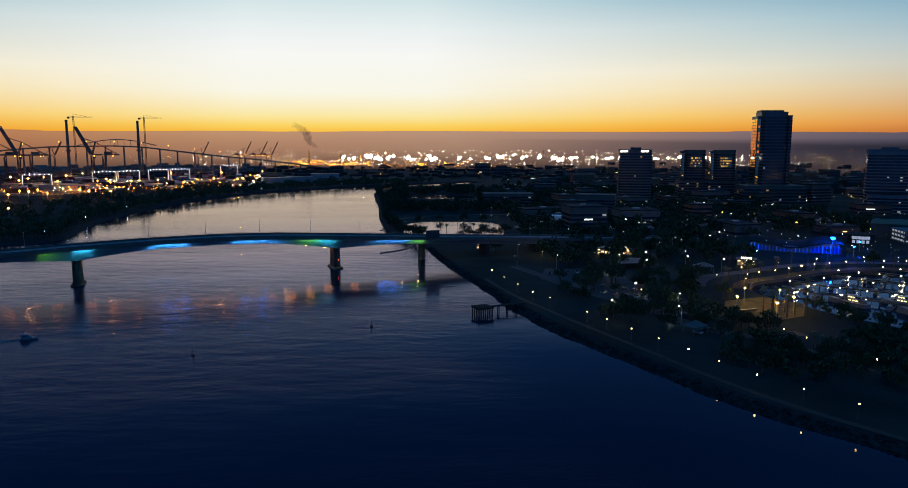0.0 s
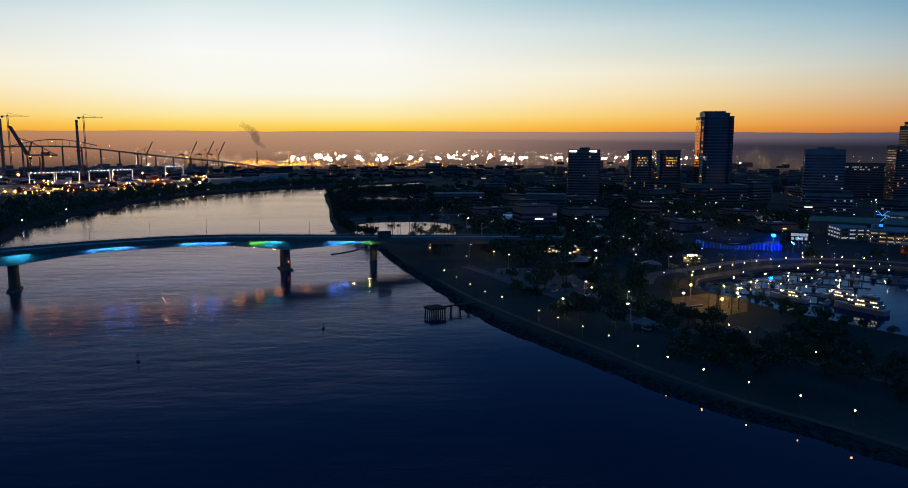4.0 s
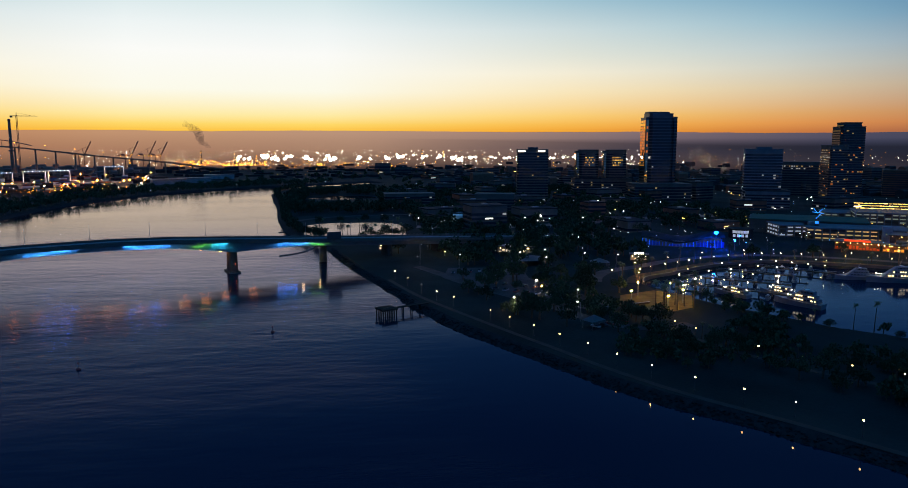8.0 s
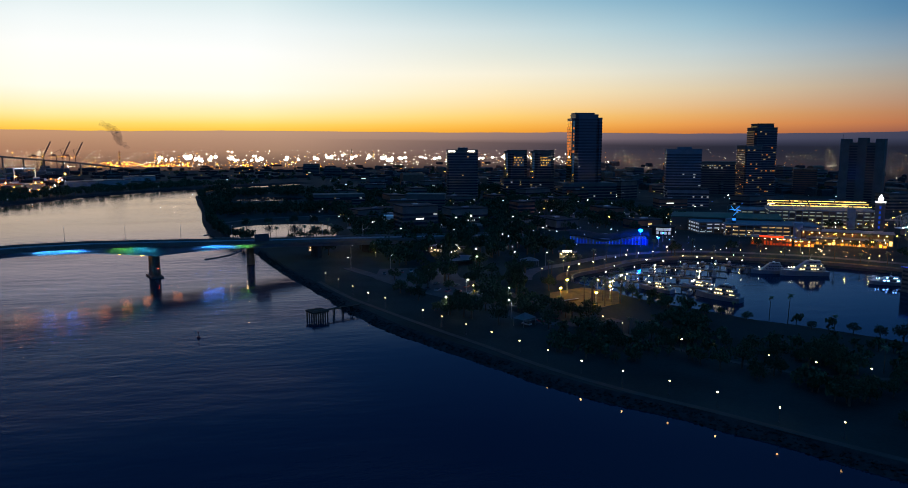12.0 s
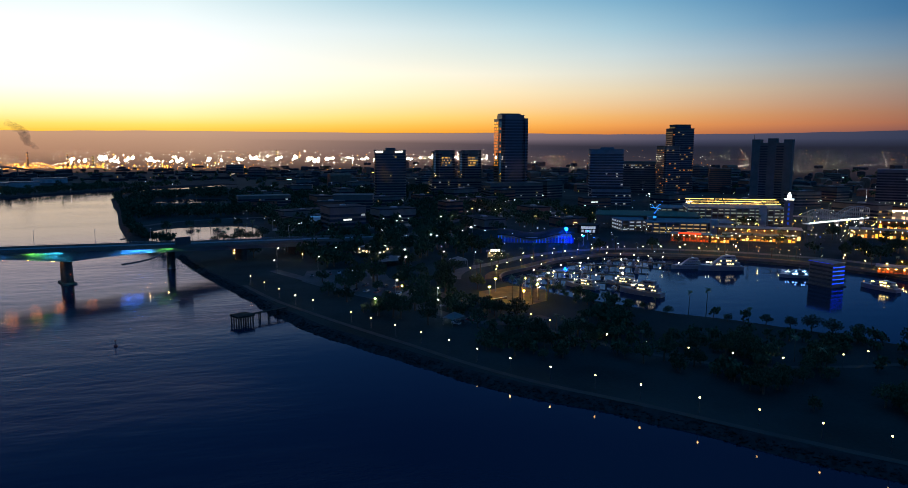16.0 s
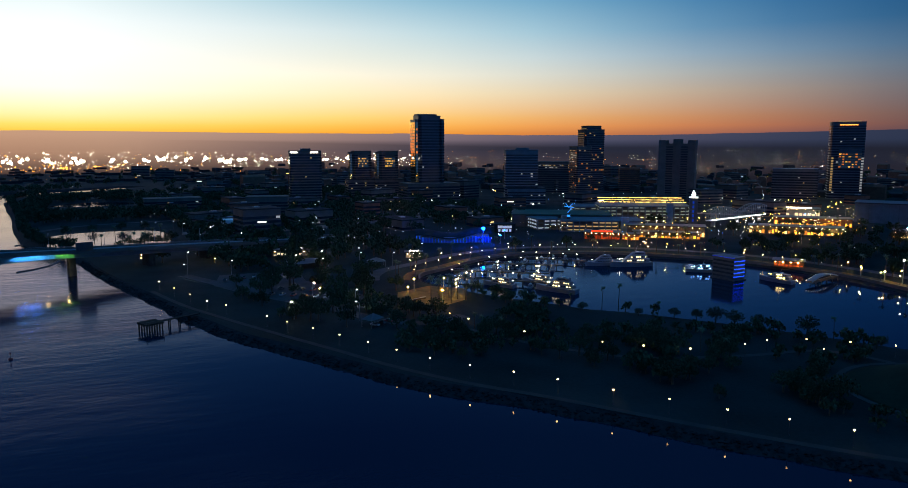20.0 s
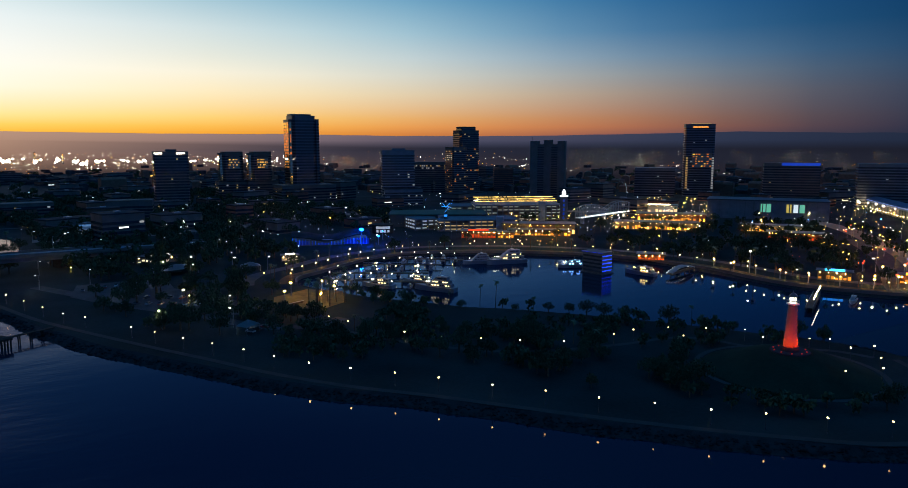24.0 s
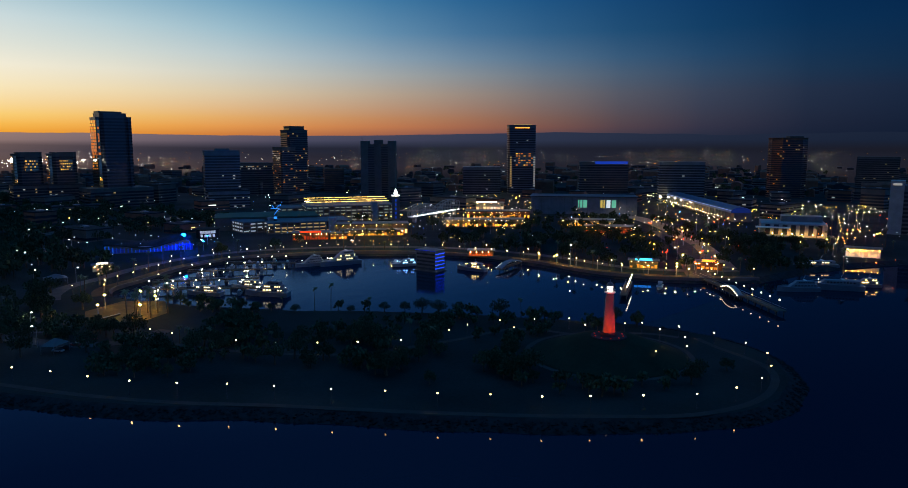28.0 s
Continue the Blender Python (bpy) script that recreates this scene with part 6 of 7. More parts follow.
def woods(name, spots, label):
    """Far trees, too many to count: short trunks under clumps of leaves, joined."""
    verts, faces = [], []
    for x, y, s in spots:
        lobes = [(Vector((x + rngt.uniform(-2.5, 2.5) * s, y + rngt.uniform(-2.5, 2.5) * s, GROUND_Z + rngt.uniform(3.5, 6.5) * s)), rngt.uniform(1.6, 2.8) * s) for _ in range(6)]
        k = len(verts)
        verts += [Vector((x + a * s, y + b * s, z)) for z in (GROUND_Z - 0.5, GROUND_Z + 4 * s) for a, b in ((0.35, 0), (-0.2, 0.3), (-0.2, -0.3))]
        faces += [(k, k + 1, k + 4, k + 3), (k + 1, k + 2, k + 5, k + 4), (k + 2, k, k + 3, k + 5)]
        for _ in range(70):
            c, r = rngt.choice(lobes)
            d = Vector((rngt.gauss(0, 1), rngt.gauss(0, 1), rngt.gauss(0, 0.8))).normalized()
            p, q = c + d * r * rngt.uniform(0.5, 1.05), Euler((rngt.uniform(0, 6), rngt.uniform(0, 6), rngt.uniform(0, 6))).to_matrix()
            k = len(verts)
            verts += [p + q @ Vector(v) * s for v in ((-1.1, 0, 0), (0, -0.8, 0.2), (1.1, 0, 0), (0, 0.8, 0.2))]
            faces += [(k, k + 1, k + 2), (k, k + 2, k + 3)]
    me = bpy.data.meshes.new(name)
    me.from_pydata([tuple(v) for v in verts], [], faces)
    me.materials.append(M_LEAF)
    me.materials.append(M_BARK)
    for f in me.polygons:
        f.material_index = 1 if len(f.vertices) == 4 else 0
    return tagged(new(name, me), label, "trees", kind="stuff")




def bank_x(y):
    for (x0, y0), (x1, y1) in zip(EAST_BANK, EAST_BANK[1:]):
        if y1 <= y <= y0:
            return x1 + (x0 - x1) * (y - y1) / (y0 - y1)
    return 0


spots = []
while len(spots) < 860:
    x, y = rngt.uniform(-30, 420), rngt.uniform(470, 1250)
    if x < 60 and y < 800 or (205 < x < 470 and y < 640) or x < 60:
        continue
    spots.append((x, y, rngt.uniform(0.9, 1.7)))
for _ in range(420):
    u = rngt.random()
    x, y = -100 + 150 * u + rngt.uniform(-6, 20), rngt.uniform(800, 1240)
    if x < bank_x(y) + 9 or -70 < x < 36 and 930 < y < 1140 or x < 60 and y < 840 and 640 < y:
        continue
    spots.append((x, y, rngt.uniform(1.0, 1.7)))
for x, y, _ in every(shore_offset(EAST_BANK[2:9], 9), 6):
    spots.append((x + rngt.uniform(0, 4), y, rngt.uniform(0.7, 1.3)))
woods("town_woods", spots, "dark leafy trees massed between streets and the river")
spots = []
for x, y, _ in every(shore_offset(WEST_BANK[3:12], 16), 6):
    spots.append((x + rngt.uniform(-6, 3), y + rngt.uniform(-6, 6), rngt.uniform(0.8, 1.6)))
    for _ in range(2):
        spots.append((x - rngt.uniform(12, 150), y + rngt.uniform(-15, 40), rngt.uniform(0.7, 1.5)))
woods("bank_woods", spots, "dark trees and scrub along the far river bank")
spots = []
for _ in range(420):
    spots.append((*polar(rngt.uniform(-10, 84), rngt.uniform(1250, 2400)), rngt.uniform(1.0, 1.8)))
woods("far_woods", [p for p in spots if not (-420 < p[0] < 60 and p[1] < 1570)], "far dark trees among low blocks")
# thickets of the park, in clumps between the lamps
side_a = curve_points([Vector((x, y, 0)) for x, y in ROW_SOUTH[4:23]], 2)
side_b = curve_points([Vector((x, y, 0)) for x, y in HARBOUR_SHORE[7::-1]], 4)
spots = []
while len(spots) < 230:
    v, u = rngt.random(), rngt.uniform(0.1, 0.93)
    p = side_a[int(v * (len(side_a) - 1))].lerp(side_b[int(v * (len(side_b) - 1))], u) + Vector((rngt.uniform(-4, 4), rngt.uniform(-4, 4), 0))
    near = min(math.hypot(p.x - a, p.y - b) for a, b in ROW_SOUTH + ROW_INNER + ROW_KNOLL)
    if near < 7.5 or math.hypot(p.x - LH.x, p.y - LH.y) < 35 or (130 < p.x < 176 and 312 < p.y < 362) or noise.noise(p * 0.022) < -0.12 + 0.25 * (u < 0.35):
        continue
    spots.append((p.x, p.y, rngt.uniform(0.45, 0.85)))
woods("park_thicket", spots, "dark shrubs and young trees in clumps on the park lawn")
for _ in range(60):
    az, d = rngt.uniform(36, 82), rngt.uniform(480, 900)
    x, y = polar(az, d)
    if x > 430 - (y - 200) * 0.05 or y > 470:
        plant(TREES + PALMS, x, y, None, rngt.uniform(0.7, 1.2))
for x, y, _ in every(shore_offset(ESPLANADE, 20), 16, 6):
    plant(PALMS, x, y, None, rngt.uniform(0.6, 0.9))

n = 0
while n < 58:
    x, y = rngt.uniform(425, 600), rngt.uniform(150, 400)
    road = min(math.hypot(x - a, y - b) for a, b in ((428, 172), (445, 181), (462, 190), (487, 202), (512, 214), (540, 230), (566, 246), (600, 272)))
    if road < 15 or math.hypot(x, y) < 478 or any(abs(x - a) < 14 and abs(y - b) < 14 for a, b in ((438, 215), (462, 180), (590, 116), (600, 330))):
        continue
    plant(TREES, x, y, None, rngt.uniform(0.8, 1.25))
    n += 1

# the dark grove between the quay and the halls
spots = []
while len(spots) < 150:
    x, y = rngt.uniform(425, 720), rngt.uniform(110, 430)
    road = min(math.hypot(x - a, y - b) for a, b in ((428, 172), (445, 181), (462, 190), (487, 202), (512, 214), (540, 230), (566, 246), (600, 272), (640, 300), (680, 330)))
    if road < 13 or math.hypot(x, y) < 488 or math.atan2(x, y) > radians(78) or any(abs(x - a) < 22 and abs(y - b) < 22 for a, b in ((438, 215), (462, 180), (590, 116), (600, 330), (640, 372))) or math.hypot(x - 700, y - 200) < 70:
        continue
    spots.append((x, y, rngt.uniform(0.8, 1.4)))
woods("quay_grove", spots, "dark leafy trees massed behind the quay")

# trees before the restaurant and shop rows
for cx, cy, turn, w in ((440, 482, -42, 60), (566, 452, -48, 78), (640, 492, -48, 66), (640, 372, -58, 60), (600, 330, -60, 44)):
    ex, ey = math.cos(radians(turn)), math.sin(radians(turn))
    for k in range(int(w / 8)):
        u = -w / 2 + 8 * k + rngt.uniform(-2, 4)
        plant(rngt.choice((TREES, PALMS, TREES)), cx + ex * u + ey * 15, cy + ey * u - ex * 15, None, rngt.uniform(0.5, 0.85))

# ---- parked cars ----


def car(seed, color):
    mt = paint("car_paint_" + "abcdef"[seed], color, 0.3, 0.2, vary=0.05, bump=0)
    t = thing("parked_car", pose(0, 0, -200), "parked car on the asphalt", "car", "parked cars")
    part("body", box((-2.2, -0.9, 0.35), (2.2, 0.9, 0.95)), mt, t)
    bm = bmesh.new()
    vs = [bm.verts.new(p) for p in ((-1.9, -0.85, 0.95), (1.2, -0.85, 0.95), (1.2, 0.85, 0.95), (-1.9, 0.85, 0.95), (-1.4, -0.7, 1.5), (0.5, -0.7, 1.5), (0.5, 0.7, 1.5), (-1.4, 0.7, 1.5))]
    for q in ((0, 1, 5, 4), (1, 2, 6, 5), (2, 3, 7, 6), (3, 0, 4, 7), (4, 5, 6, 7)):
        bm.faces.new([vs[i] for i in q])
    part("cabin", bm, M_GLASS, t)
    for x in (-1.4, 1.4):
        for y in (-0.85, 0.85):
            part("wheel", tube((x, y - 0.1, 0.33), (x, y + 0.1, 0.33), 0.33, None, 10), M_DARKSTEEL, t)
    return t


CARS = [car(0, (0.6, 0.6, 0.6)), car(1, (0.05, 0.05, 0.06)), car(2, (0.3, 0.32, 0.35)), car(3, (0.3, 0.04, 0.04))]
CAR_SPOTS = [(72 + 5 * i, 392 - 4 * i, 50) for i in range(8)] + [(80 + 5 * i, 405 - 4 * i, 50) for i in range(6)] + [(105 + 4 * i, 300 + 2 * i, 120) for i in range(5)] + [(60 + 6 * i, 440 + 2 * i, 80) for i in range(7)]
for i, (x, y, a) in enumerate(CAR_SPOTS):
    m = pose(x, y, GROUND_Z + 0.06, 0, 0, a)
    if i < len(CARS):
        CARS[i].matrix_basis = m
    else:
        copy_thing(rngt.choice(CARS), m)
bm = bmesh.new()
plan_ring(bm, [(52, 428), (66, 392), (84, 360), (118, 330), (130, 345), (118, 380), (104, 420), (108, 458), (60, 462)], GROUND_Z - 0.3, GROUND_Z + 0.06)
tagged(mesh_ob("car_park_asphalt", bm, M_ASPHALT), "dark asphalt car park between trees", "car park", kind="structure")
ribbon("park_road", [(40, 470), (70, 400), (95, 350), (110, 310), (128, 295), (150, 300)], 8, GROUND_Z + 0.1, 0.3, M_ASPHALT, "asphalt park road", "road")
ribbon("boulevard", [(60, 700), (150, 690), (260, 720), (360, 760), (520, 740), (700, 560), (760, 420), (700, 330), (573, 235), (470, 175)], 20, GROUND_Z + 0.06, 0.3, M_DARKCONC, "broad pale boulevard through the town", "road")
ribbon("lagoon_road", [polar(-4.5, 775), polar(-2, 806), polar(2, 822), polar(6, 824), polar(10, 806), polar(14, 780)], 9, GROUND_Z + 0.09, 0.3, M_ASPHALT, "asphalt road curving behind the lagoon", "road")
# white canopies by the car park
for x, y, a, w in ((104, 300, 30, 9), (118, 470, 10, 24), (160, 452, -10, 12)):
    t = thing("shade_canopy", pose(x, y, GROUND_Z, 0, 0, a), "pale peaked shade canopy on posts", "canopy", "shade canopies")
    bm = bmesh.new()
    c = bm.verts.new((0, 0, 6.0))
    ring = [bm.verts.new((sx * w / 2, sy * w * 0.35, 3.6)) for sx, sy in ((-1, -1), (1, -1), (1, 1), (-1, 1))]
    for i in range(4):
        bm.faces.new((ring[i], ring[(i + 1) % 4], c))
    bmesh.ops.solidify(bm, geom=bm.faces, thickness=0.12)
    part("canvas", bm, M_TENT, t, "pale canvas roof")
    for sx in (-1, 1):
        for sy in (-1, 1):
            part("post", tube((sx * w * 0.47, sy * w * 0.32, 0), (sx * w * 0.47, sy * w * 0.32, 3.7), 0.1), M_GREYSTEEL, t)

# ---- single street lamps seen among the trees ----


def street_lamp(mat, h, label):
    t = thing("street_lamp", pose(0, 0, 0), label, "street lamp", "street lamps")
    part("post", tube((0, 0, 0), (0, 0, h), 0.12, 0.08, 7), M_GREYSTEEL, t)
    part("arm", tube((0, 0, h - 0.1), (1.6, 0, h + 0.3), 0.07, None, 6), M_GREYSTEEL, t)
    part("lamp_head", box((1.3, -0.22, h + 0.14), (2.0, 0.22, h + 0.36)), mat, t, "lit lamp head")
    # hidden glowing slab added under the head to brighten the ground
    part("lens", box((1.32, -0.2, h + 0.11), (1.98, 0.2, h + 0.136)), G_STREETDOWN if mat is G_STREETAMBER else G_STREETDOWNWHITE, t)
    return t


SL = street_lamp(G_STREET, 8.5, "tall street lamp with a lit white head")
SA = street_lamp(G_STREETAMBER, 8.5, "tall street lamp with a lit amber head")
lamp_spots = [(x, y, a, 0) for x, y, a in every([(60, 700), (150, 690), (260, 720), (360, 760), (520, 740)], 42)] + [(x, y, a, 1) for x, y, a in every([(700, 560), (760, 420), (700, 330), (573, 235), (470, 175)], 30)]
lamp_spots += [(x, y, 70, 1) for x, y in ((566, 262), (585, 250), (540, 236), (520, 206), (505, 178), (492, 232), (610, 262), (640, 300), (560, 206), (600, 228), (655, 268), (530, 262))]
lamp_spots += [(x, y, 25, 0) for x, y in ((108, 466), (128, 476), (150, 457), (170, 448), (98, 440), (120, 444), (84, 500), (150, 520))]
lamp_spots += [(x, y, (x * 37 + y) % 360, 0) for x, y in ((48, 538), (46, 511), (41, 459), (63, 585), (79, 666), (69, 561), (80, 506), (67, 461), (126, 680), (143, 666), (165, 689), (189, 676), (187, 709), (170, 551), (172, 537), (223, 684), (241, 700), (202, 650), (289, 745), (198, 557), (205, 567), (221, 586), (308, 883), (80, 404), (75, 328), (109, 340), (102, 313), (95, 370), (98, 610), (115, 671))]
lamp_spots += [(*polar(rngt.uniform(38, 84), rngt.uniform(470, 1000)), rngt.uniform(0, 360), rngt.choice((0, 1, 1))) for _ in range(90)]
lamp_spots = [p for p in lamp_spots if not (p[0] < 50 and 570 < p[1] < 780) and not (p[0] < 440 and p[1] < 440 and p[0] > 130) and not (p[1] < 190 and p[0] < 560)]
first = {}
for x, y, a, k in lamp_spots:
    m = pose(x, y, GROUND_Z, 0, 0, a)
    if k not in first:
        first[k] = 1
        (SL, SA)[k].matrix_basis = m
    else:
        copy_thing((SL, SA)[k], m)

# ---- the port across the channel ----


def quay_crane(az, d, h, turn, label):
    """A ship-to-shore crane: portal legs, girder, raised boom, apex frame."""
    x, y = polar(az, d)
    t = thing("quay_crane", pose(x, y, ground_z(x, y), 0, 0, turn), label, "crane", "port cranes")
    k = h / 120
    for sx in (-12, 12):
        for sy in (-9, 9):
            part("leg", tube((sx * k, sy * k, 0), (sx * k, sy * k, 52 * k), 1.7 * k, 1.4 * k, 4), M_CRANE, t)
        part("cross_beam", tube((sx * k, -9 * k, 18 * k), (sx * k, 9 * k, 18 * k), 1.3 * k, None, 4), M_CRANE, t)
        part("leg_brace", tube((sx * k, -9 * k, 18 * k), (sx * k, 9 * k, 50 * k), 0.8 * k, None, 4), M_CRANE, t)
    for sy in (-5, 5):
        part("girder", tube((-44 * k, sy * k, 54 * k), (14 * k, sy * k, 54 * k), 1.6 * k, None, 4), M_CRANE, t)
        part("boom", tube((14 * k, sy * k, 55 * k), (44 * k, sy * k, 116 * k), 2.7 * k, 2.2 * k, 4), M_CRANE, t)
        part("apex_leg", tube((12 * k, sy * k, 54 * k), (4 * k, sy * 0.4 * k, 82 * k), 1.1 * k, None, 4), M_CRANE, t)
        part("stay", tube((4 * k, sy * 0.4 * k, 82 * k), (-40 * k, sy * k, 56 * k), 0.5 * k, None, 4), M_CRANE, t)
        part("fore_stay", tube((4 * k, sy * 0.4 * k, 82 * k), (32 * k, sy * k, 92 * k), 0.5 * k, None, 4), M_CRANE, t)
    for u in (0.2, 0.4, 0.6, 0.8, 1.0):
        part("boom_tie", tube(((14 + 30 * u) * k, -5 * k, (55 + 61 * u) * k), ((14 + 30 * u) * k, 5 * k, (55 + 61 * u) * k), 0.7 * k, None, 4), M_CRANE, t)
    part("machine_house", box((-30 * k, -5 * k, 55 * k), (-14 * k, 5 * k, 61 * k)), M_CRANE, t)
    part("cab", box((6 * k, -2 * k, 46 * k), (11 * k, 2 * k, 50 * k)), M_GLASS, t)
    for sx in (-30, -8, 10):
        part("work_lamp", ball((sx * k, -6 * k, 51 * k), 1.3), G_FARAMBER, t, "amber work lamp")
    return t


for az, d, h, turn in ((-32.3, 1950, 124, 200), (-30.8, 1900, 124, 196), (-26.3, 1880, 124, 190), (-33.6, 2000, 120, 200), (-16.4, 2700, 92, 15), (-15.2, 2750, 92, 15), (-14.4, 2760, 90, 15), (-19.4, 3000, 92, 15), (-29.2, 2900, 92, 15)):
    quay_crane(az, d, h, turn, "tall port crane with its boom raised against the sunset")


def yard_gantry(az, d, w, h):
    x, y = polar(az, d)
    t = thing("yard_gantry", pose(x, y, ground_z(x, y), 0, 0, -az + 6), "container yard gantry crane outlined with white lamps", "crane", "yard gantries")
    for sx in (-w / 2, w / 2):
        for sy in (-6, 6):
            part("leg", tube((sx, sy, 0), (sx, sy, h), 1.0, None, 4), M_GREYSTEEL, t)
        part("sill", box((sx - 1, -7, 1), (sx + 1, 7, 2.4)), M_GREYSTEEL, t)
    for sy in (-6, 6):
        part("girder", box((-w / 2 - 2, sy - 1, h - 1), (w / 2 + 2, sy + 1, h + 1.6)), M_GREYSTEEL, t)
    part("trolley", box((-3, -6, h + 1.6), (3, 6, h + 4)), M_GREYSTEEL, t)
    for i in range(6):
        part("lamp", ball((-w / 2 + (i + 0.5) * w / 6, -7.6, h + 0.6), 0.55), G_FARBLUE, t, "white lamp")
    # lamplight on the legs, put in as glowing strips
    for sx in (-w / 2, w / 2):
        part("leg_light", box((sx - 0.4, -7.4, h * 0.35), (sx + 0.4, -7.1, h)), G_LEGLIGHT, t, "glowing strip in place of lamplight on the leg")
    return t


for az, d, w, h in ((-30.2, 1440, 44, 28), (-26.0, 1520, 40, 28), (-22.4, 1540, 36, 30), (-20.9, 1560, 36, 30), (-17.4, 1760, 38, 30), (-24.4, 1600, 40, 26)):
    yard_gantry(az, d, w, h)

# containers in stacks
BOX_COLORS = [paint("container_" + n, c, 0.6, vary=0.2, size=6) for n, c in (("rust", (0.22, 0.07, 0.04)), ("blue", (0.05, 0.1, 0.22)), ("grey", (0.25, 0.25, 0.25)), ("green", (0.06, 0.14, 0.09)), ("white", (0.5, 0.5, 0.48)))]
box_mesh = []
for mt in BOX_COLORS:
    bm = box((-6.1, -1.22, 0), (6.1, 1.22, 2.6))
    for i in range(12):
        add_box(bm, (-5.6 + i, -1.28, 0.15), (-5.2 + i, -1.22, 2.45))
    me = bpy.data.meshes.new("container")
    bm.to_mesh(me)
    bm.free()
    me.materials.append(mt)
    box_mesh.append(me)
rngf = random.Random(9)
for s in range(44):
    az, d = rngf.uniform(-33.5, -16), rngf.uniform(1400, 1850)
    x, y = polar(az, d)
    t = thing("container_stack", pose(x, y, ground_z(x, y), 0, 0, -az + 4), "stack of shipping containers in a lamplit yard", "containers", "container stacks")
    for i in range(rngf.randint(2, 3)):
        for k in range(rngf.randint(2, 5)):
            c = new("container", rngf.choice(box_mesh))
            c.parent = t
            c.location = (12.6 * i, 0, 2.62 * k)


def high_mast(az, d, h, mat, r):
    x, y = polar(az, d)
    t = thing("high_mast_lamp", pose(x, y, ground_z(x, y)), "high mast with amber yard lamps", "floodlight", "yard lamp masts")
    part("mast", tube((0, 0, 0), (0, 0, h), 0.4, 0.25, 6), M_GREYSTEEL, t)
    part("lamp_ring", lathe([(r * 0.5, h - 0.6), (r, h), (r * 0.6, h + 0.7)], 8), mat, t, "ring of lit lamps")
    return t


for i in range(26):
    high_mast(-33.5 + 0.75 * i + rngf.uniform(-0.3, 0.3), rngf.uniform(1330, 1800), rngf.uniform(12, 18), G_YARD, 0.85)
for i in range(16):
    high_mast(-33.8 + 0.62 * i + rngf.uniform(-0.2, 0.2), rngf.uniform(1230, 1400), rngf.uniform(6, 9), G_YARD, 0.5)
for az, d in ((-25.6, 1130), (-27.6, 1180), (-33, 900), (-32, 880)):
    high_mast(az, d, 14, G_YARD2, 0.8)
bm = bmesh.new()
plan_ring(bm, [(-1300, 1080), (-640, 1130), (-500, 1480), (-520, 2200), (-1500, 2200)], GROUND_Z - 0.3, GROUND_Z + 0.06)
tagged(mesh_ob("yard_paving", bm, M_CONCYARD), "wide concrete container yard under amber lamps", "pavement", kind="structure")
for i in range(9):
    az, d = (-17.5, -13.8, -12, -18.8, -29, -31, -27.5, -10.2, -24)[i], (1500, 1560, 1600, 1480, 1450, 1500, 1420, 1750, 1520)[i]
    x, y = polar(az, d)
    t = thing("port_shed", pose(x, y, GROUND_Z, 0, 0, -az + 8), "long low port shed with dim lit doors", "warehouse", "port sheds")
    part("wall", box((-32, -14, 0), (32, 14, 10)), M_CONC, t)
    bm = bmesh.new()
    plan_ring(bm, [(-33, -15), (33, -15), (33, 15), (-33, 15)], 10, 10.6)
    part("roof", bm, M_DARKSTEEL, t)
    for k in range(5):
        part("door", box((-28 + 12 * k, -14.2, 0), (-22 + 12 * k, -14.02, 6)), M_GREYSTEEL, t)

# ---- the cable bridge under construction: pylons, tower cranes and the old viaduct ----
for az in (-28.15, -23.6):
    x, y = polar(az, 2075)
    t = thing("bridge_pylon", pose(x, y, ground_z(x, y), 0, 0, -az), "tall unfinished concrete bridge pylon", "pylon", "bridge pylons")
    part("shaft", lathe([(4.4, 0), (3.6, 60), (2.9, 135), (3.2, 137), (3.2, 140), (1.6, 141)], 8), M_HAZEBROWN, t)
    part("collar", box((-6, -6, 62), (6, 6, 66)), M_HAZEBROWN, t)
    x, y = polar(az + 0.45, 2075)
    c = thing("tower_crane", pose(x, y, ground_z(x, y), 0, 0, -az + 14), "lattice tower crane beside the pylon", "crane", "tower cranes")
    for sx in (-1.3, 1.3):
        for sy in (-1.3, 1.3):
            part("mast_leg", tube((sx, sy, 0), (sx, sy, 150), 0.35, None, 4), M_CRANE, c)
    lat = bmesh.new()
    for k in range(37):
        add_tube(lat, (-1.3, -1.3, k * 4), (1.3, -1.3, k * 4 + 4), 0.2, None, 3, False)
    part("lattice", lat, M_CRANE, c)
    part("jib", tube((-14, 0, 148), (46, 0, 149), 0.9, 0.5, 4), M_CRANE, c)
    part("apex", tube((0, 0, 149), (0, 0, 156), 0.7, 0.3, 4), M_CRANE, c)
    part("tie", tube((0, 0, 156), (33, 0, 149.5), 0.25, None, 3), M_CRANE, c)
    part("counterweight", box((-14, -1.5, 144), (-9, 1.5, 148)), M_CRANE, c)
t = thing("old_viaduct", pose(0, 0, 0), "long old viaduct climbing over the port on tall bents", "viaduct")
VIA = [(-34.5, 1980, 60), (-30, 1985, 76), (-27, 1990, 79), (-24, 2000, 78), (-21, 2010, 66), (-18, 2050, 52), (-15, 2100, 40), (-12.5, 2180, 26), (-10.5, 2280, 12), (-9.5, 2350, 5)]
line = curve_points([Vector((*polar(a, d), z)) for a, d, z in VIA], 5)
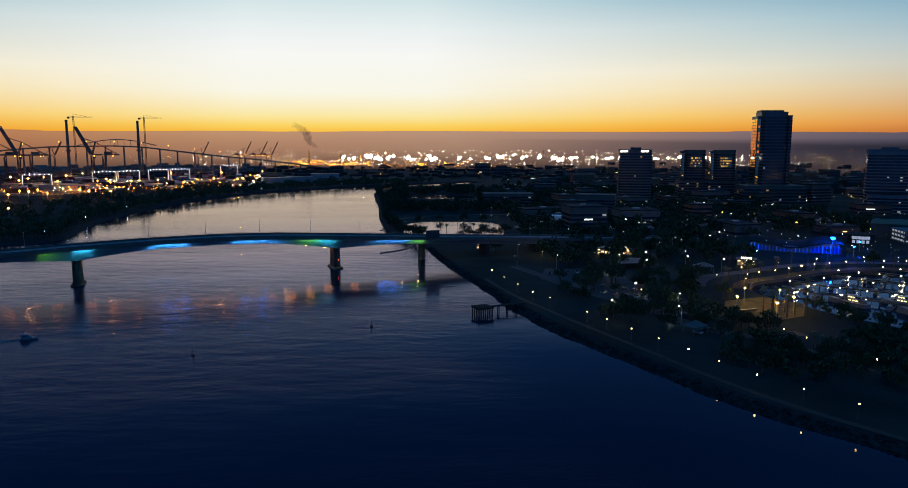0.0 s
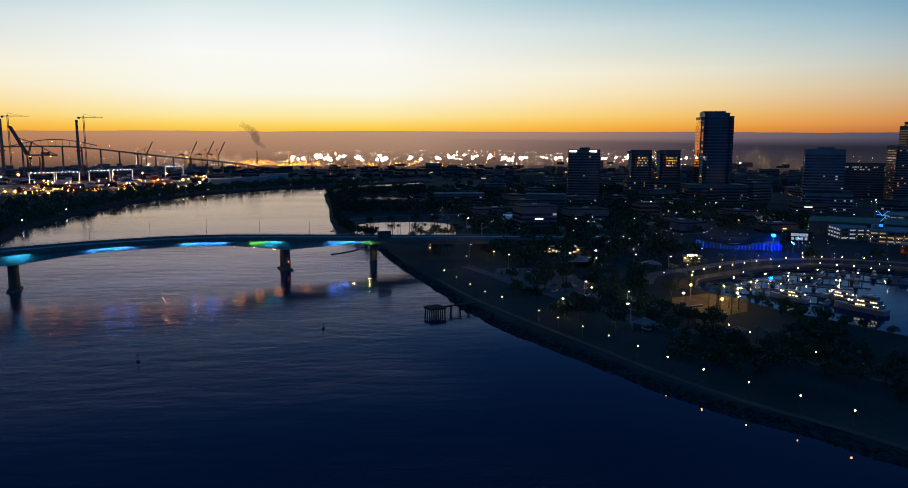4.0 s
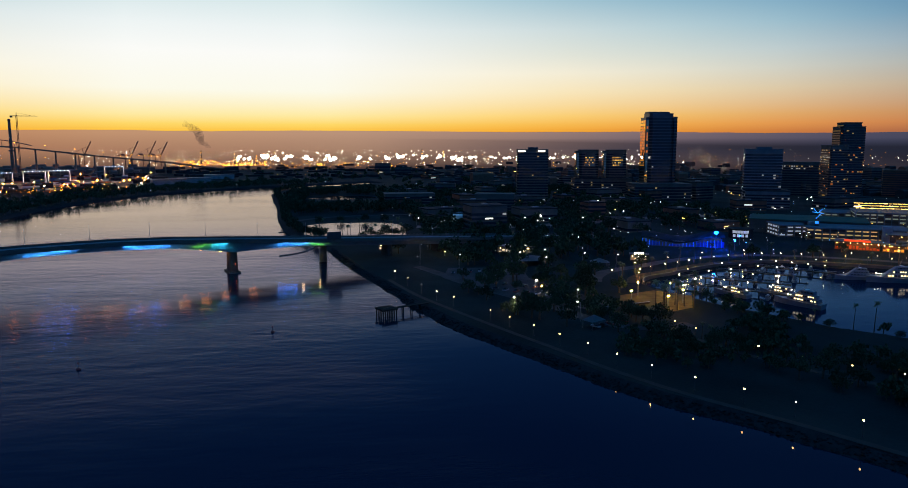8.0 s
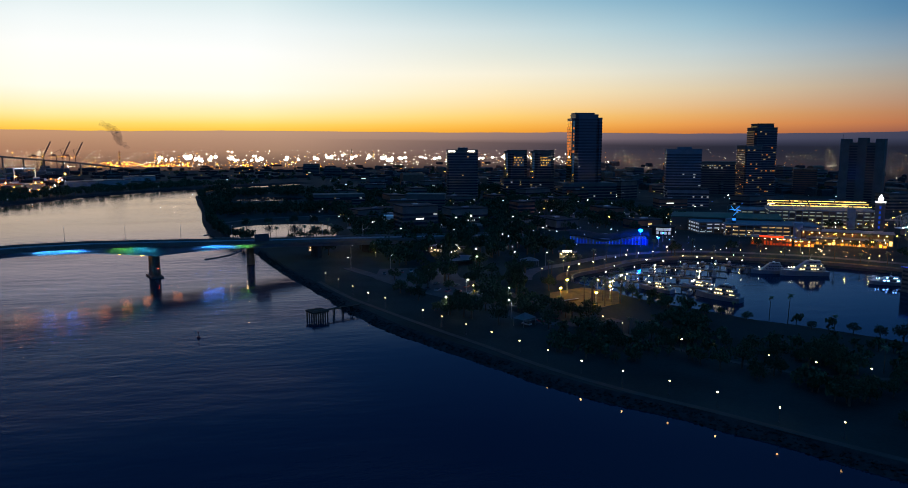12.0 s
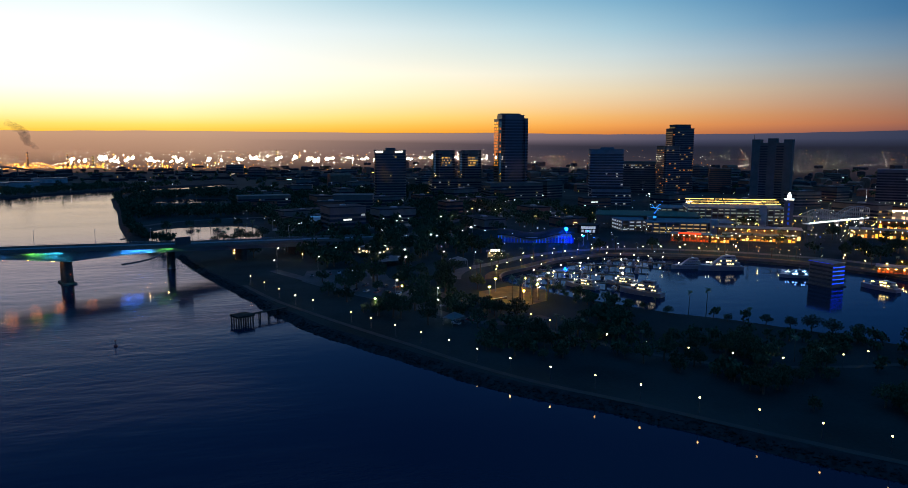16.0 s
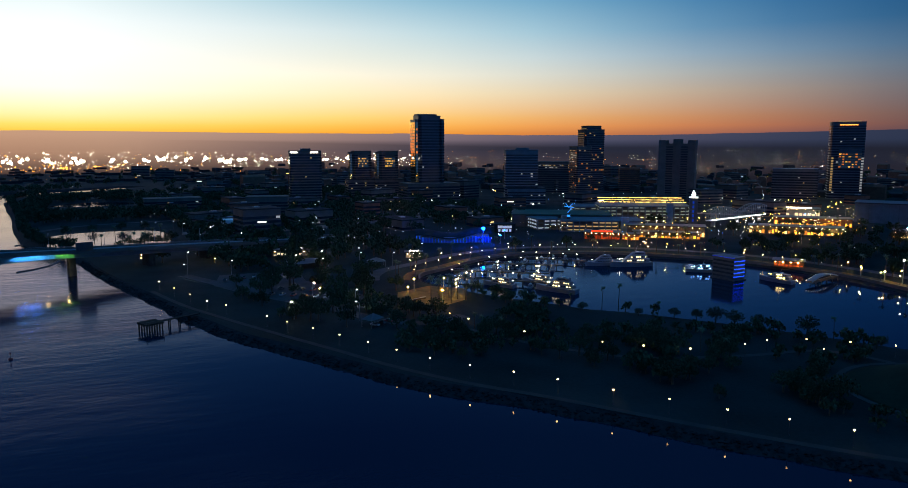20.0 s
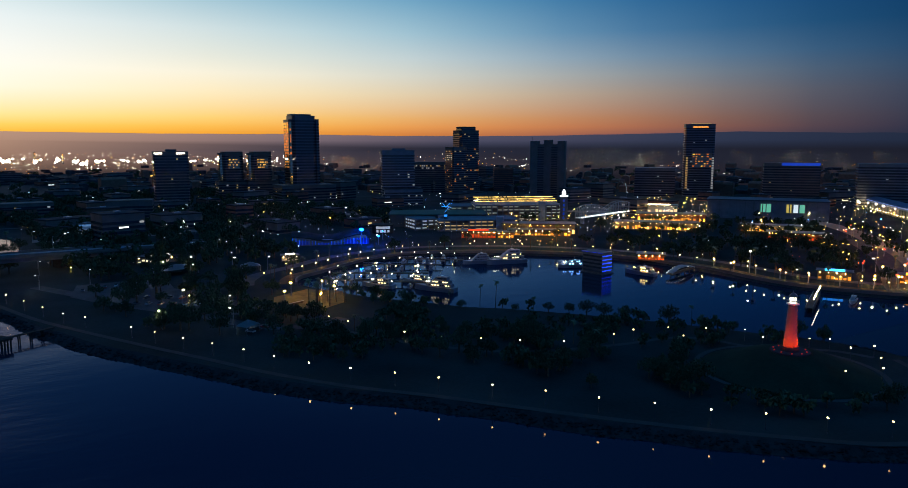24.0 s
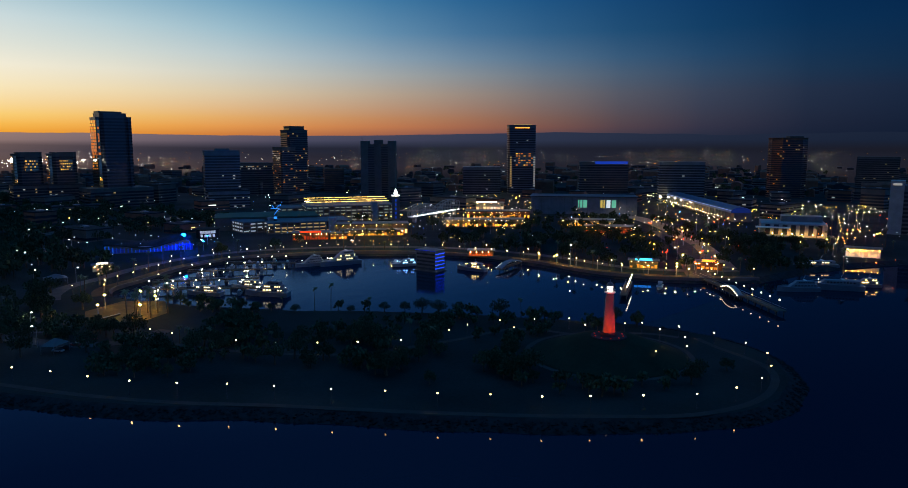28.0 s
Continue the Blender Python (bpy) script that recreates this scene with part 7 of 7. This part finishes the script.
for i, (p, q) in enumerate(zip(line, line[1:])):
    dd = (q - p).normalized()
    s = Vector((dd.y, -dd.x, 0)) * 8
    bm = bmesh.new()
    vs = [bm.verts.new(v + o + Vector((0, 0, z))) for v in (p, q) for o in (-s, s) for z in (0, -3.4)]
    for f in ((0, 4, 6, 2), (1, 3, 7, 5), (0, 1, 5, 4), (2, 6, 7, 3), (0, 2, 3, 1), (4, 5, 7, 6)):
        bm.faces.new([vs[k] for k in f])
    part("deck", bm, M_HAZEBROWN, t)
    if i % 2 == 0:
        part("bent", tube((p.x, p.y, 0), (p.x, p.y, p.z - 3), 2.6, 2.0, 6), M_HAZEBROWN, t)
    if i % 3 == 1:
        lp = part("lamp_post", tube(p, p + Vector((0, 0, 9)), 0.4, None, 4), M_GREYSTEEL, t)
        part("lamp", ball(p + Vector((0, 0, 9.6)), 1.2), G_FARAMBER, lp, "amber road lamp")
# arch span of the old bridge
arch = bmesh.new()
for s in (-7, 7):
    pts = [Vector((*polar(-27.6 + 5.2 * u, 1990 + s), 79 + 15 * math.sin(math.pi * u))) for u in [k / 12 for k in range(13)]]
    for p, q in zip(pts, pts[1:]):
        add_tube(arch, p, q, 1.0, None, 4)
    for k in range(1, 12):
        add_tube(arch, pts[k], (pts[k].x, pts[k].y, 76), 0.45, None, 4)
part("arch_truss", arch, M_HAZEBROWN, t, "steel arch truss")

# ---- refinery and the sea of lights ----
for az, d, h in ((-16.3, 2500, 34), (-9.0, 3000, 46), (-8.6, 3010, 40), (-11.4, 3050, 52), (-7.4, 2950, 38), (5.4, 3300, 52), (7.1, 3400, 44)):
    x, y = polar(az, d)
    t = thing("chimney_stack", pose(x, y, ground_z(x, y)), "slim industrial chimney with small lamps", "chimney", "chimney stacks")
    part("flue", tube((0, 0, -1), (0, 0, h), 3.2, 2.2, 8), M_DARKSTEEL, t)
    part("ring", tube((0, 0, h * 0.7), (0, 0, h * 0.7 + 1.4), 4.4, None, 8), M_GREYSTEEL, t)
    for k in range(3):
        part("lamp", ball((0, -4.4, h * (0.35 + 0.25 * k)), 1.4), G_FARAMBER, t, "amber lamp")


def lights(name, spots, mat, label):
    """Lamps too many to count: thin posts with small lit heads, joined in one mesh."""
    verts, faces = [], []
    for x, y, h, r in spots:
        z = ground_z(x, y)
        far = math.hypot(x, y) > 1450
        h = r if far else h
        k = len(verts)
        c = Vector((x, y, z + h))
        verts += [c + Vector(v) * r for v in ((1, 0, 0), (-1, 0, 0), (0, 1, 0), (0, -1, 0), (0, 0, 1), (0, 0, -1))]
        faces += [(k + a, k + b, k + e) for a, b, e in ((0, 2, 4), (2, 1, 4), (1, 3, 4), (3, 0, 4), (2, 0, 5), (1, 2, 5), (3, 1, 5), (0, 3, 5))]
        if far:
            continue
        k = len(verts)
        w = 0.12 * r
        verts += [Vector((x + a, y + b, zz)) for zz in (z - 0.5, c.z) for a, b in ((w, 0), (-w, w), (-w, -w))]
        faces += [(k, k + 1, k + 4, k + 3), (k + 1, k + 2, k + 5, k + 4), (k + 2, k, k + 3, k + 5)]
    me = bpy.data.meshes.new(name)
    me.from_pydata([tuple(v) for v in verts], [], faces)
    me.materials.append(mat)
    me.materials.append(M_DARKSTEEL)
    for f in me.polygons:
        f.material_index = 1 if len(f.vertices) == 4 else 0
    return tagged(new(name, me), label, "city lights", kind="stuff")


def scatter(n, az0, az1, d0, d1, h0, h1, size, even=True):
    out = []
    for i in range(n):
        if not even and out and i % 7 and d1 < 1400:
            # lamps gather in streets and forecourts
            x, y = out[-1][0] + rngf.gauss(0, 11), out[-1][1] + rngf.gauss(0, 11)
            d = math.hypot(x, y)
            out.append((x, y, rngf.uniform(h0, h1), d * size * rngf.choice((0.45, 0.55, 0.7, 0.9, 1.2, 2.0))))
            continue
        u = rngf.random()
        d = 1 / (u / d0 + (1 - u) / d1) if even else rngf.uniform(d0, d1)
        az = rngf.uniform(az0, az1)
        x, y = polar(az, d)
        if -400 < x < -30 and y < 1560 or x < 20 and 560 < y < 790 or -150 < x < 60 and 1380 < y < 1560:
            continue
        out.append((x, y, rngf.uniform(h0, h1), d * size * rngf.choice((0.6, 0.8, 1, 1.3, 1.8))))
    return out


def street_rows(n, az0, az1, d0, d1, step, size):
    """Lamps set at even steps along straight streets."""
    out = []
    for _ in range(n):
        u = rngf.random()
        x, y = polar(rngf.uniform(az0, az1), 1 / (u / d0 + (1 - u) / d1))
        a = radians(rngf.choice((12, 12, 102, 40)) + rngf.uniform(-3, 3))
        for i in range(rngf.randint(5, 16)):
            px, py = x + math.cos(a) * step * i, y + math.sin(a) * step * i
            if px > 60 and rngf.random() < 0.8:
                out.append((px, py, rngf.uniform(6, 9), math.hypot(px, py) * size * rngf.choice((0.6, 0.8, 1, 1.2))))
    return out


def flood_row(name, spots, mat, label):
    """Round flood lamps on low masts, joined."""
    bm = bmesh.new()
    for az, d, h, r in spots:
        x, y = polar(az, d)
        z = ground_z(x, y)
        add_ball(bm, (x, y, z + h), r, 0.85, 2)
        k = len(bm.faces)
        add_tube(bm, (x, y, z - 1), (x, y, z + h - r), 0.5, 0.4, 4)
        bm.faces.ensure_lookup_table()
        for f in bm.faces[k:]:
            f.material_index = 1
    return tagged(mesh_ob(name, bm, (mat, M_DARKSTEEL), True), label, "floodlights", kind="stuff")


S = 0.00022
lights("far_city_lights", scatter(900, -20, 24, 2800, 4700, 6, 14, S) + scatter(620, 20, 84, 1900, 4850, 5, 12, S * 0.8, False), G_FARWHITE, "countless white lights over the far plain")
lights("far_city_lights", scatter(560, -34, 20, 1900, 4600, 6, 16, S) + scatter(620, 24, 84, 1700, 4850, 5, 12, S * 0.8, False), G_FARAMBER, "countless amber lights over the far plain")
lights("far_city_lights", scatter(260, -34, 84, 1300, 4500, 5, 12, S * 1.2), G_FARBLUE, "scattered cool white lights over the plain")
lights("far_street_lights", street_rows(60, 10, 84, 1300, 4200, 34, 0.0003), G_FARWHITE, "rows of white street lights over the far town")
lights("far_street_lights", street_rows(60, 12, 84, 1200, 3600, 30, 0.0003), G_FARAMBER, "rows of amber street lights over the far town")
FLOODS = []
for k in range(21):
    az, d = -9.6 + 23.4 * (k + rngf.uniform(0.1, 0.9)) / 21, rngf.uniform(3080, 3500)
    for _ in range(rngf.choice((3, 5, 7, 9))):
        # balls larger than the lamps, their glow halos built into the shape
        FLOODS.append((az + rngf.gauss(0, 0.2), d + rngf.gauss(0, 60), rngf.uniform(6, 24), rngf.choice((1.8, 2.6, 3.4, 4.4, 5.6))))
FLOODS += [(rngf.uniform(14, 26), rngf.uniform(3100, 3700), rngf.uniform(6, 16), rngf.uniform(1.8, 4.2)) for _ in range(20)]
flood_row("refinery_floodlights", FLOODS, G_FLOODFAR, "bright white floodlights of a refinery")
lights("refinery_lights", scatter(260, -13.5, -6.5, 2700, 3300, 4, 44, 0.00055) + scatter(90, -6.5, 4, 2500, 3300, 3, 14, 0.0005), G_FARAMBER, "dense amber lights of a refinery")
lights("yard_lights", scatter(700, -34, -15, 1240, 2000, 3, 14, 0.00044, False), G_FARAMBER, "small amber lights over the container yard")
lights("yard_lights", scatter(300, -34, -14, 1330, 2000, 2, 16, 0.00045, False), G_FARBLUE, "small white lights over the container yard")
lights("bank_lights", [(x, y, 5, 0.55) for x, y, _ in every(shore_offset(WEST_BANK[4:11], 14), 62, 20)], G_FARBLUE, "white lamps spaced along the far river bank")
lights("town_lights", scatter(150, 2, 36, 520, 1300, 3, 8, 0.00042) + street_rows(16, 4, 36, 600, 1250, 24, 0.0004), G_TOWNWHITE, "small white lights between the trees of the town")
lights("town_lights", scatter(80, 2, 36, 560, 1300, 3, 8, 0.0004, False), G_TOWNAMBER, "small amber lights between the trees of the town")
lights("quarter_lights", scatter(200, 36, 84, 560, 1150, 3, 8, 0.00044, False) + scatter(90, 42, 80, 600, 820, 2, 6, 0.0004, False) + street_rows(34, 36, 84, 560, 1100, 18, 0.00042), G_TOWNAMBER, "amber lights of the waterfront quarter")
lights("quarter_lights", scatter(300, 30, 84, 540, 1150, 3, 8, 0.00042, False) + street_rows(24, 34, 84, 600, 1150, 20, 0.00042), G_TOWNWHITE, "white lights of the waterfront quarter")
lights("quarter_lights", scatter(54, 55, 82, 520, 900, 3, 8, 0.0005), G_TAILRED, "red traffic lights and tail lamps")
lights("quarter_lights", scatter(46, 30, 76, 500, 1000, 3, 8, 0.0005), G_TOWNBLUE, "small blue lights of the waterfront quarter")


# ---- low roofs and sheds too far off to count ----
def far_roofs(name, spots, mat, label):
    verts, faces = [], []
    for x, y, w, d, h, a in spots:
        z, ca, sa, k = ground_z(x, y), math.cos(a), math.sin(a), len(verts)
        for zz, e in ((z - 0.5, 1), (z + h, 1), (z + h * 1.18, 0.5)):
            verts += [(x + ca * w * p - sa * d * q * e, y + sa * w * p + ca * d * q * e, zz) for p, q in ((-0.5, -0.5), (0.5, -0.5), (0.5, 0.5), (-0.5, 0.5))]
        for r in (0, 4):
            faces += [(k + r + i, k + r + (i + 1) % 4, k + r + 4 + (i + 1) % 4, k + r + 4 + i) for i in range(4)]
        faces.append((k + 8, k + 9, k + 10, k + 11))
    me = bpy.data.meshes.new(name)
    me.from_pydata(verts, [], faces)
    me.materials.append(mat)
    return tagged(new(name, me), label, "buildings", kind="stuff")


rngh = random.Random(63)


def roof_spots(n, az0, az1, d0, d1, h0, h1):
    out = []
    while len(out) < n:
        u = rngh.random()
        x, y = polar(rngh.uniform(az0, az1), 1 / (u / d0 + (1 - u) / d1))
        if -430 < x < 70 and y < 1620:
            continue
        out.append((x, y, rngh.uniform(12, 46), rngh.uniform(9, 22), rngh.uniform(h0, h1), radians(rngh.choice((12, 102, 40)) + rngh.uniform(-4, 4))))
    return out


far_roofs("far_town_roofs", roof_spots(520, 6, 86, 1250, 3000, 4, 11), M_TAR, "dark low roofs of the far town")
far_roofs("far_town_roofs", roof_spots(160, 10, 86, 1250, 2800, 9, 22), M_BRICK, "dark brick blocks scattered over the far town")
far_roofs("port_roofs", roof_spots(200, -34, -9, 1380, 2500, 4, 10), M_TAR, "low dark port sheds and stacks")
far_roofs("port_roofs", roof_spots(150, -34, -15, 1950, 2600, 8, 17), M_DARKCONC, "dark port halls and stacked boxes under the viaduct")
far_roofs("port_roofs", roof_spots(120, -12, 10, 1750, 2700, 3, 6), M_TAR, "dark sheds on the plain beyond the river")

# ---- rocks of the shore ----
rngr = random.Random(17)


def riprap():
    verts, faces = [], []
    line = curve_points([Vector((x, y, 0)) for x, y in EAST_BANK[9:] + PARK_SHORE + HARBOUR_SHORE[:9]], 3)
    for i, (p, q) in enumerate(zip(line, line[1:])):
        d = (q - p).normalized()
        inward = Vector((-d.y, d.x, 0))
        for _ in range(int((q - p).length * 4.5)):
            u, t = rngr.uniform(0.3, 0.86), rngr.random()
            c = p.lerp(q, t) + inward * (shore_noise(p.lerp(q, t)) - 2 + 10 * u) + Vector((0, 0, -1.5 + 3.9 * u))
            if c.z < 0.05:
                continue
            r, k = rngr.uniform(0.35, 0.95), len(verts)
            turn = Euler((rngr.uniform(-0.5, 0.5), rngr.uniform(-0.5, 0.5), rngr.uniform(0, 6))).to_matrix()
            verts += [c + turn @ Vector((a * r * rngr.uniform(0.8, 1.3), b * r * rngr.uniform(0.7, 1.1), e * r * 0.55)) for a, b, e in ((1, 0, 0), (0, 1, 0.1), (-1, 0, 0), (0, -1, -0.1), (0.3, 0.1, 1), (0, 0, -1))]
            faces += [(k, k + 1, k + 4), (k + 1, k + 2, k + 4), (k + 2, k + 3, k + 4), (k + 3, k, k + 4), (k + 1, k, k + 5), (k + 2, k + 1, k + 5), (k + 3, k + 2, k + 5), (k, k + 3, k + 5)]
    me = bpy.data.meshes.new("riprap")
    me.from_pydata([tuple(v) for v in verts], [], faces)
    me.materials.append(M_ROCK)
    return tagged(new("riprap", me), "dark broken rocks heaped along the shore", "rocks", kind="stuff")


riprap()

# ---- thin smoke drifting from a chimney ----
def smoke():
    m = bpy.data.materials.new("thin_smoke")
    m.use_nodes = True
    n, l = m.node_tree.nodes, m.node_tree.links
    n.clear()
    out, mix, tr, df, tex, ramp = (n.new("ShaderNode" + k) for k in ("OutputMaterial", "MixShader", "BsdfTransparent", "BsdfDiffuse", "TexNoise", "ValToRGB"))
    df.inputs["Color"].default_value = (0.3, 0.24, 0.22, 1)
    tex.inputs["Scale"].default_value, tex.inputs["Detail"].default_value = 0.05, 5
    tc = n.new("ShaderNodeTexCoord")
    l.new(tc.outputs["Object"], tex.inputs["Vector"])
    ramp.color_ramp.elements[0].position, ramp.color_ramp.elements[1].position = 0.2, 0.95
    ramp.color_ramp.elements[1].color = (0.2, 0.2, 0.2, 1)
    l.new(tex.outputs[0], ramp.inputs[0])
    l.new(ramp.outputs[0], mix.inputs[0])
    l.new(tr.outputs[0], mix.inputs[1])
    l.new(df.outputs[0], mix.inputs[2])
    l.new(mix.outputs[0], out.inputs[0])
    bm = bmesh.new()
    x, y = polar(-11.4, 3040)
    right = Vector((math.cos(radians(-11.4)), -math.sin(radians(-11.4)), 0))
    for u in range(13):
        t = u / 12
        c = Vector((x, y, 74 + 84 * t)) - right * (70 * t + 10 * math.sin(7 * t)) + right * 28
        add_ball(bm, c, 9 + 9 * math.sin(2.5 * t), 0.8, 2)
    for v in bm.verts:
        v.co += Vector((noise.noise(v.co * 0.07), noise.noise(v.co * 0.07 + Vector((9, 0, 0))), noise.noise(v.co * 0.07 + Vector((0, 9, 0))))) * 9
    return tagged(mesh_ob("smoke_plume", bm, m, True), "thin brown smoke drifting from a refinery chimney", "smoke", kind="stuff")


smoke()
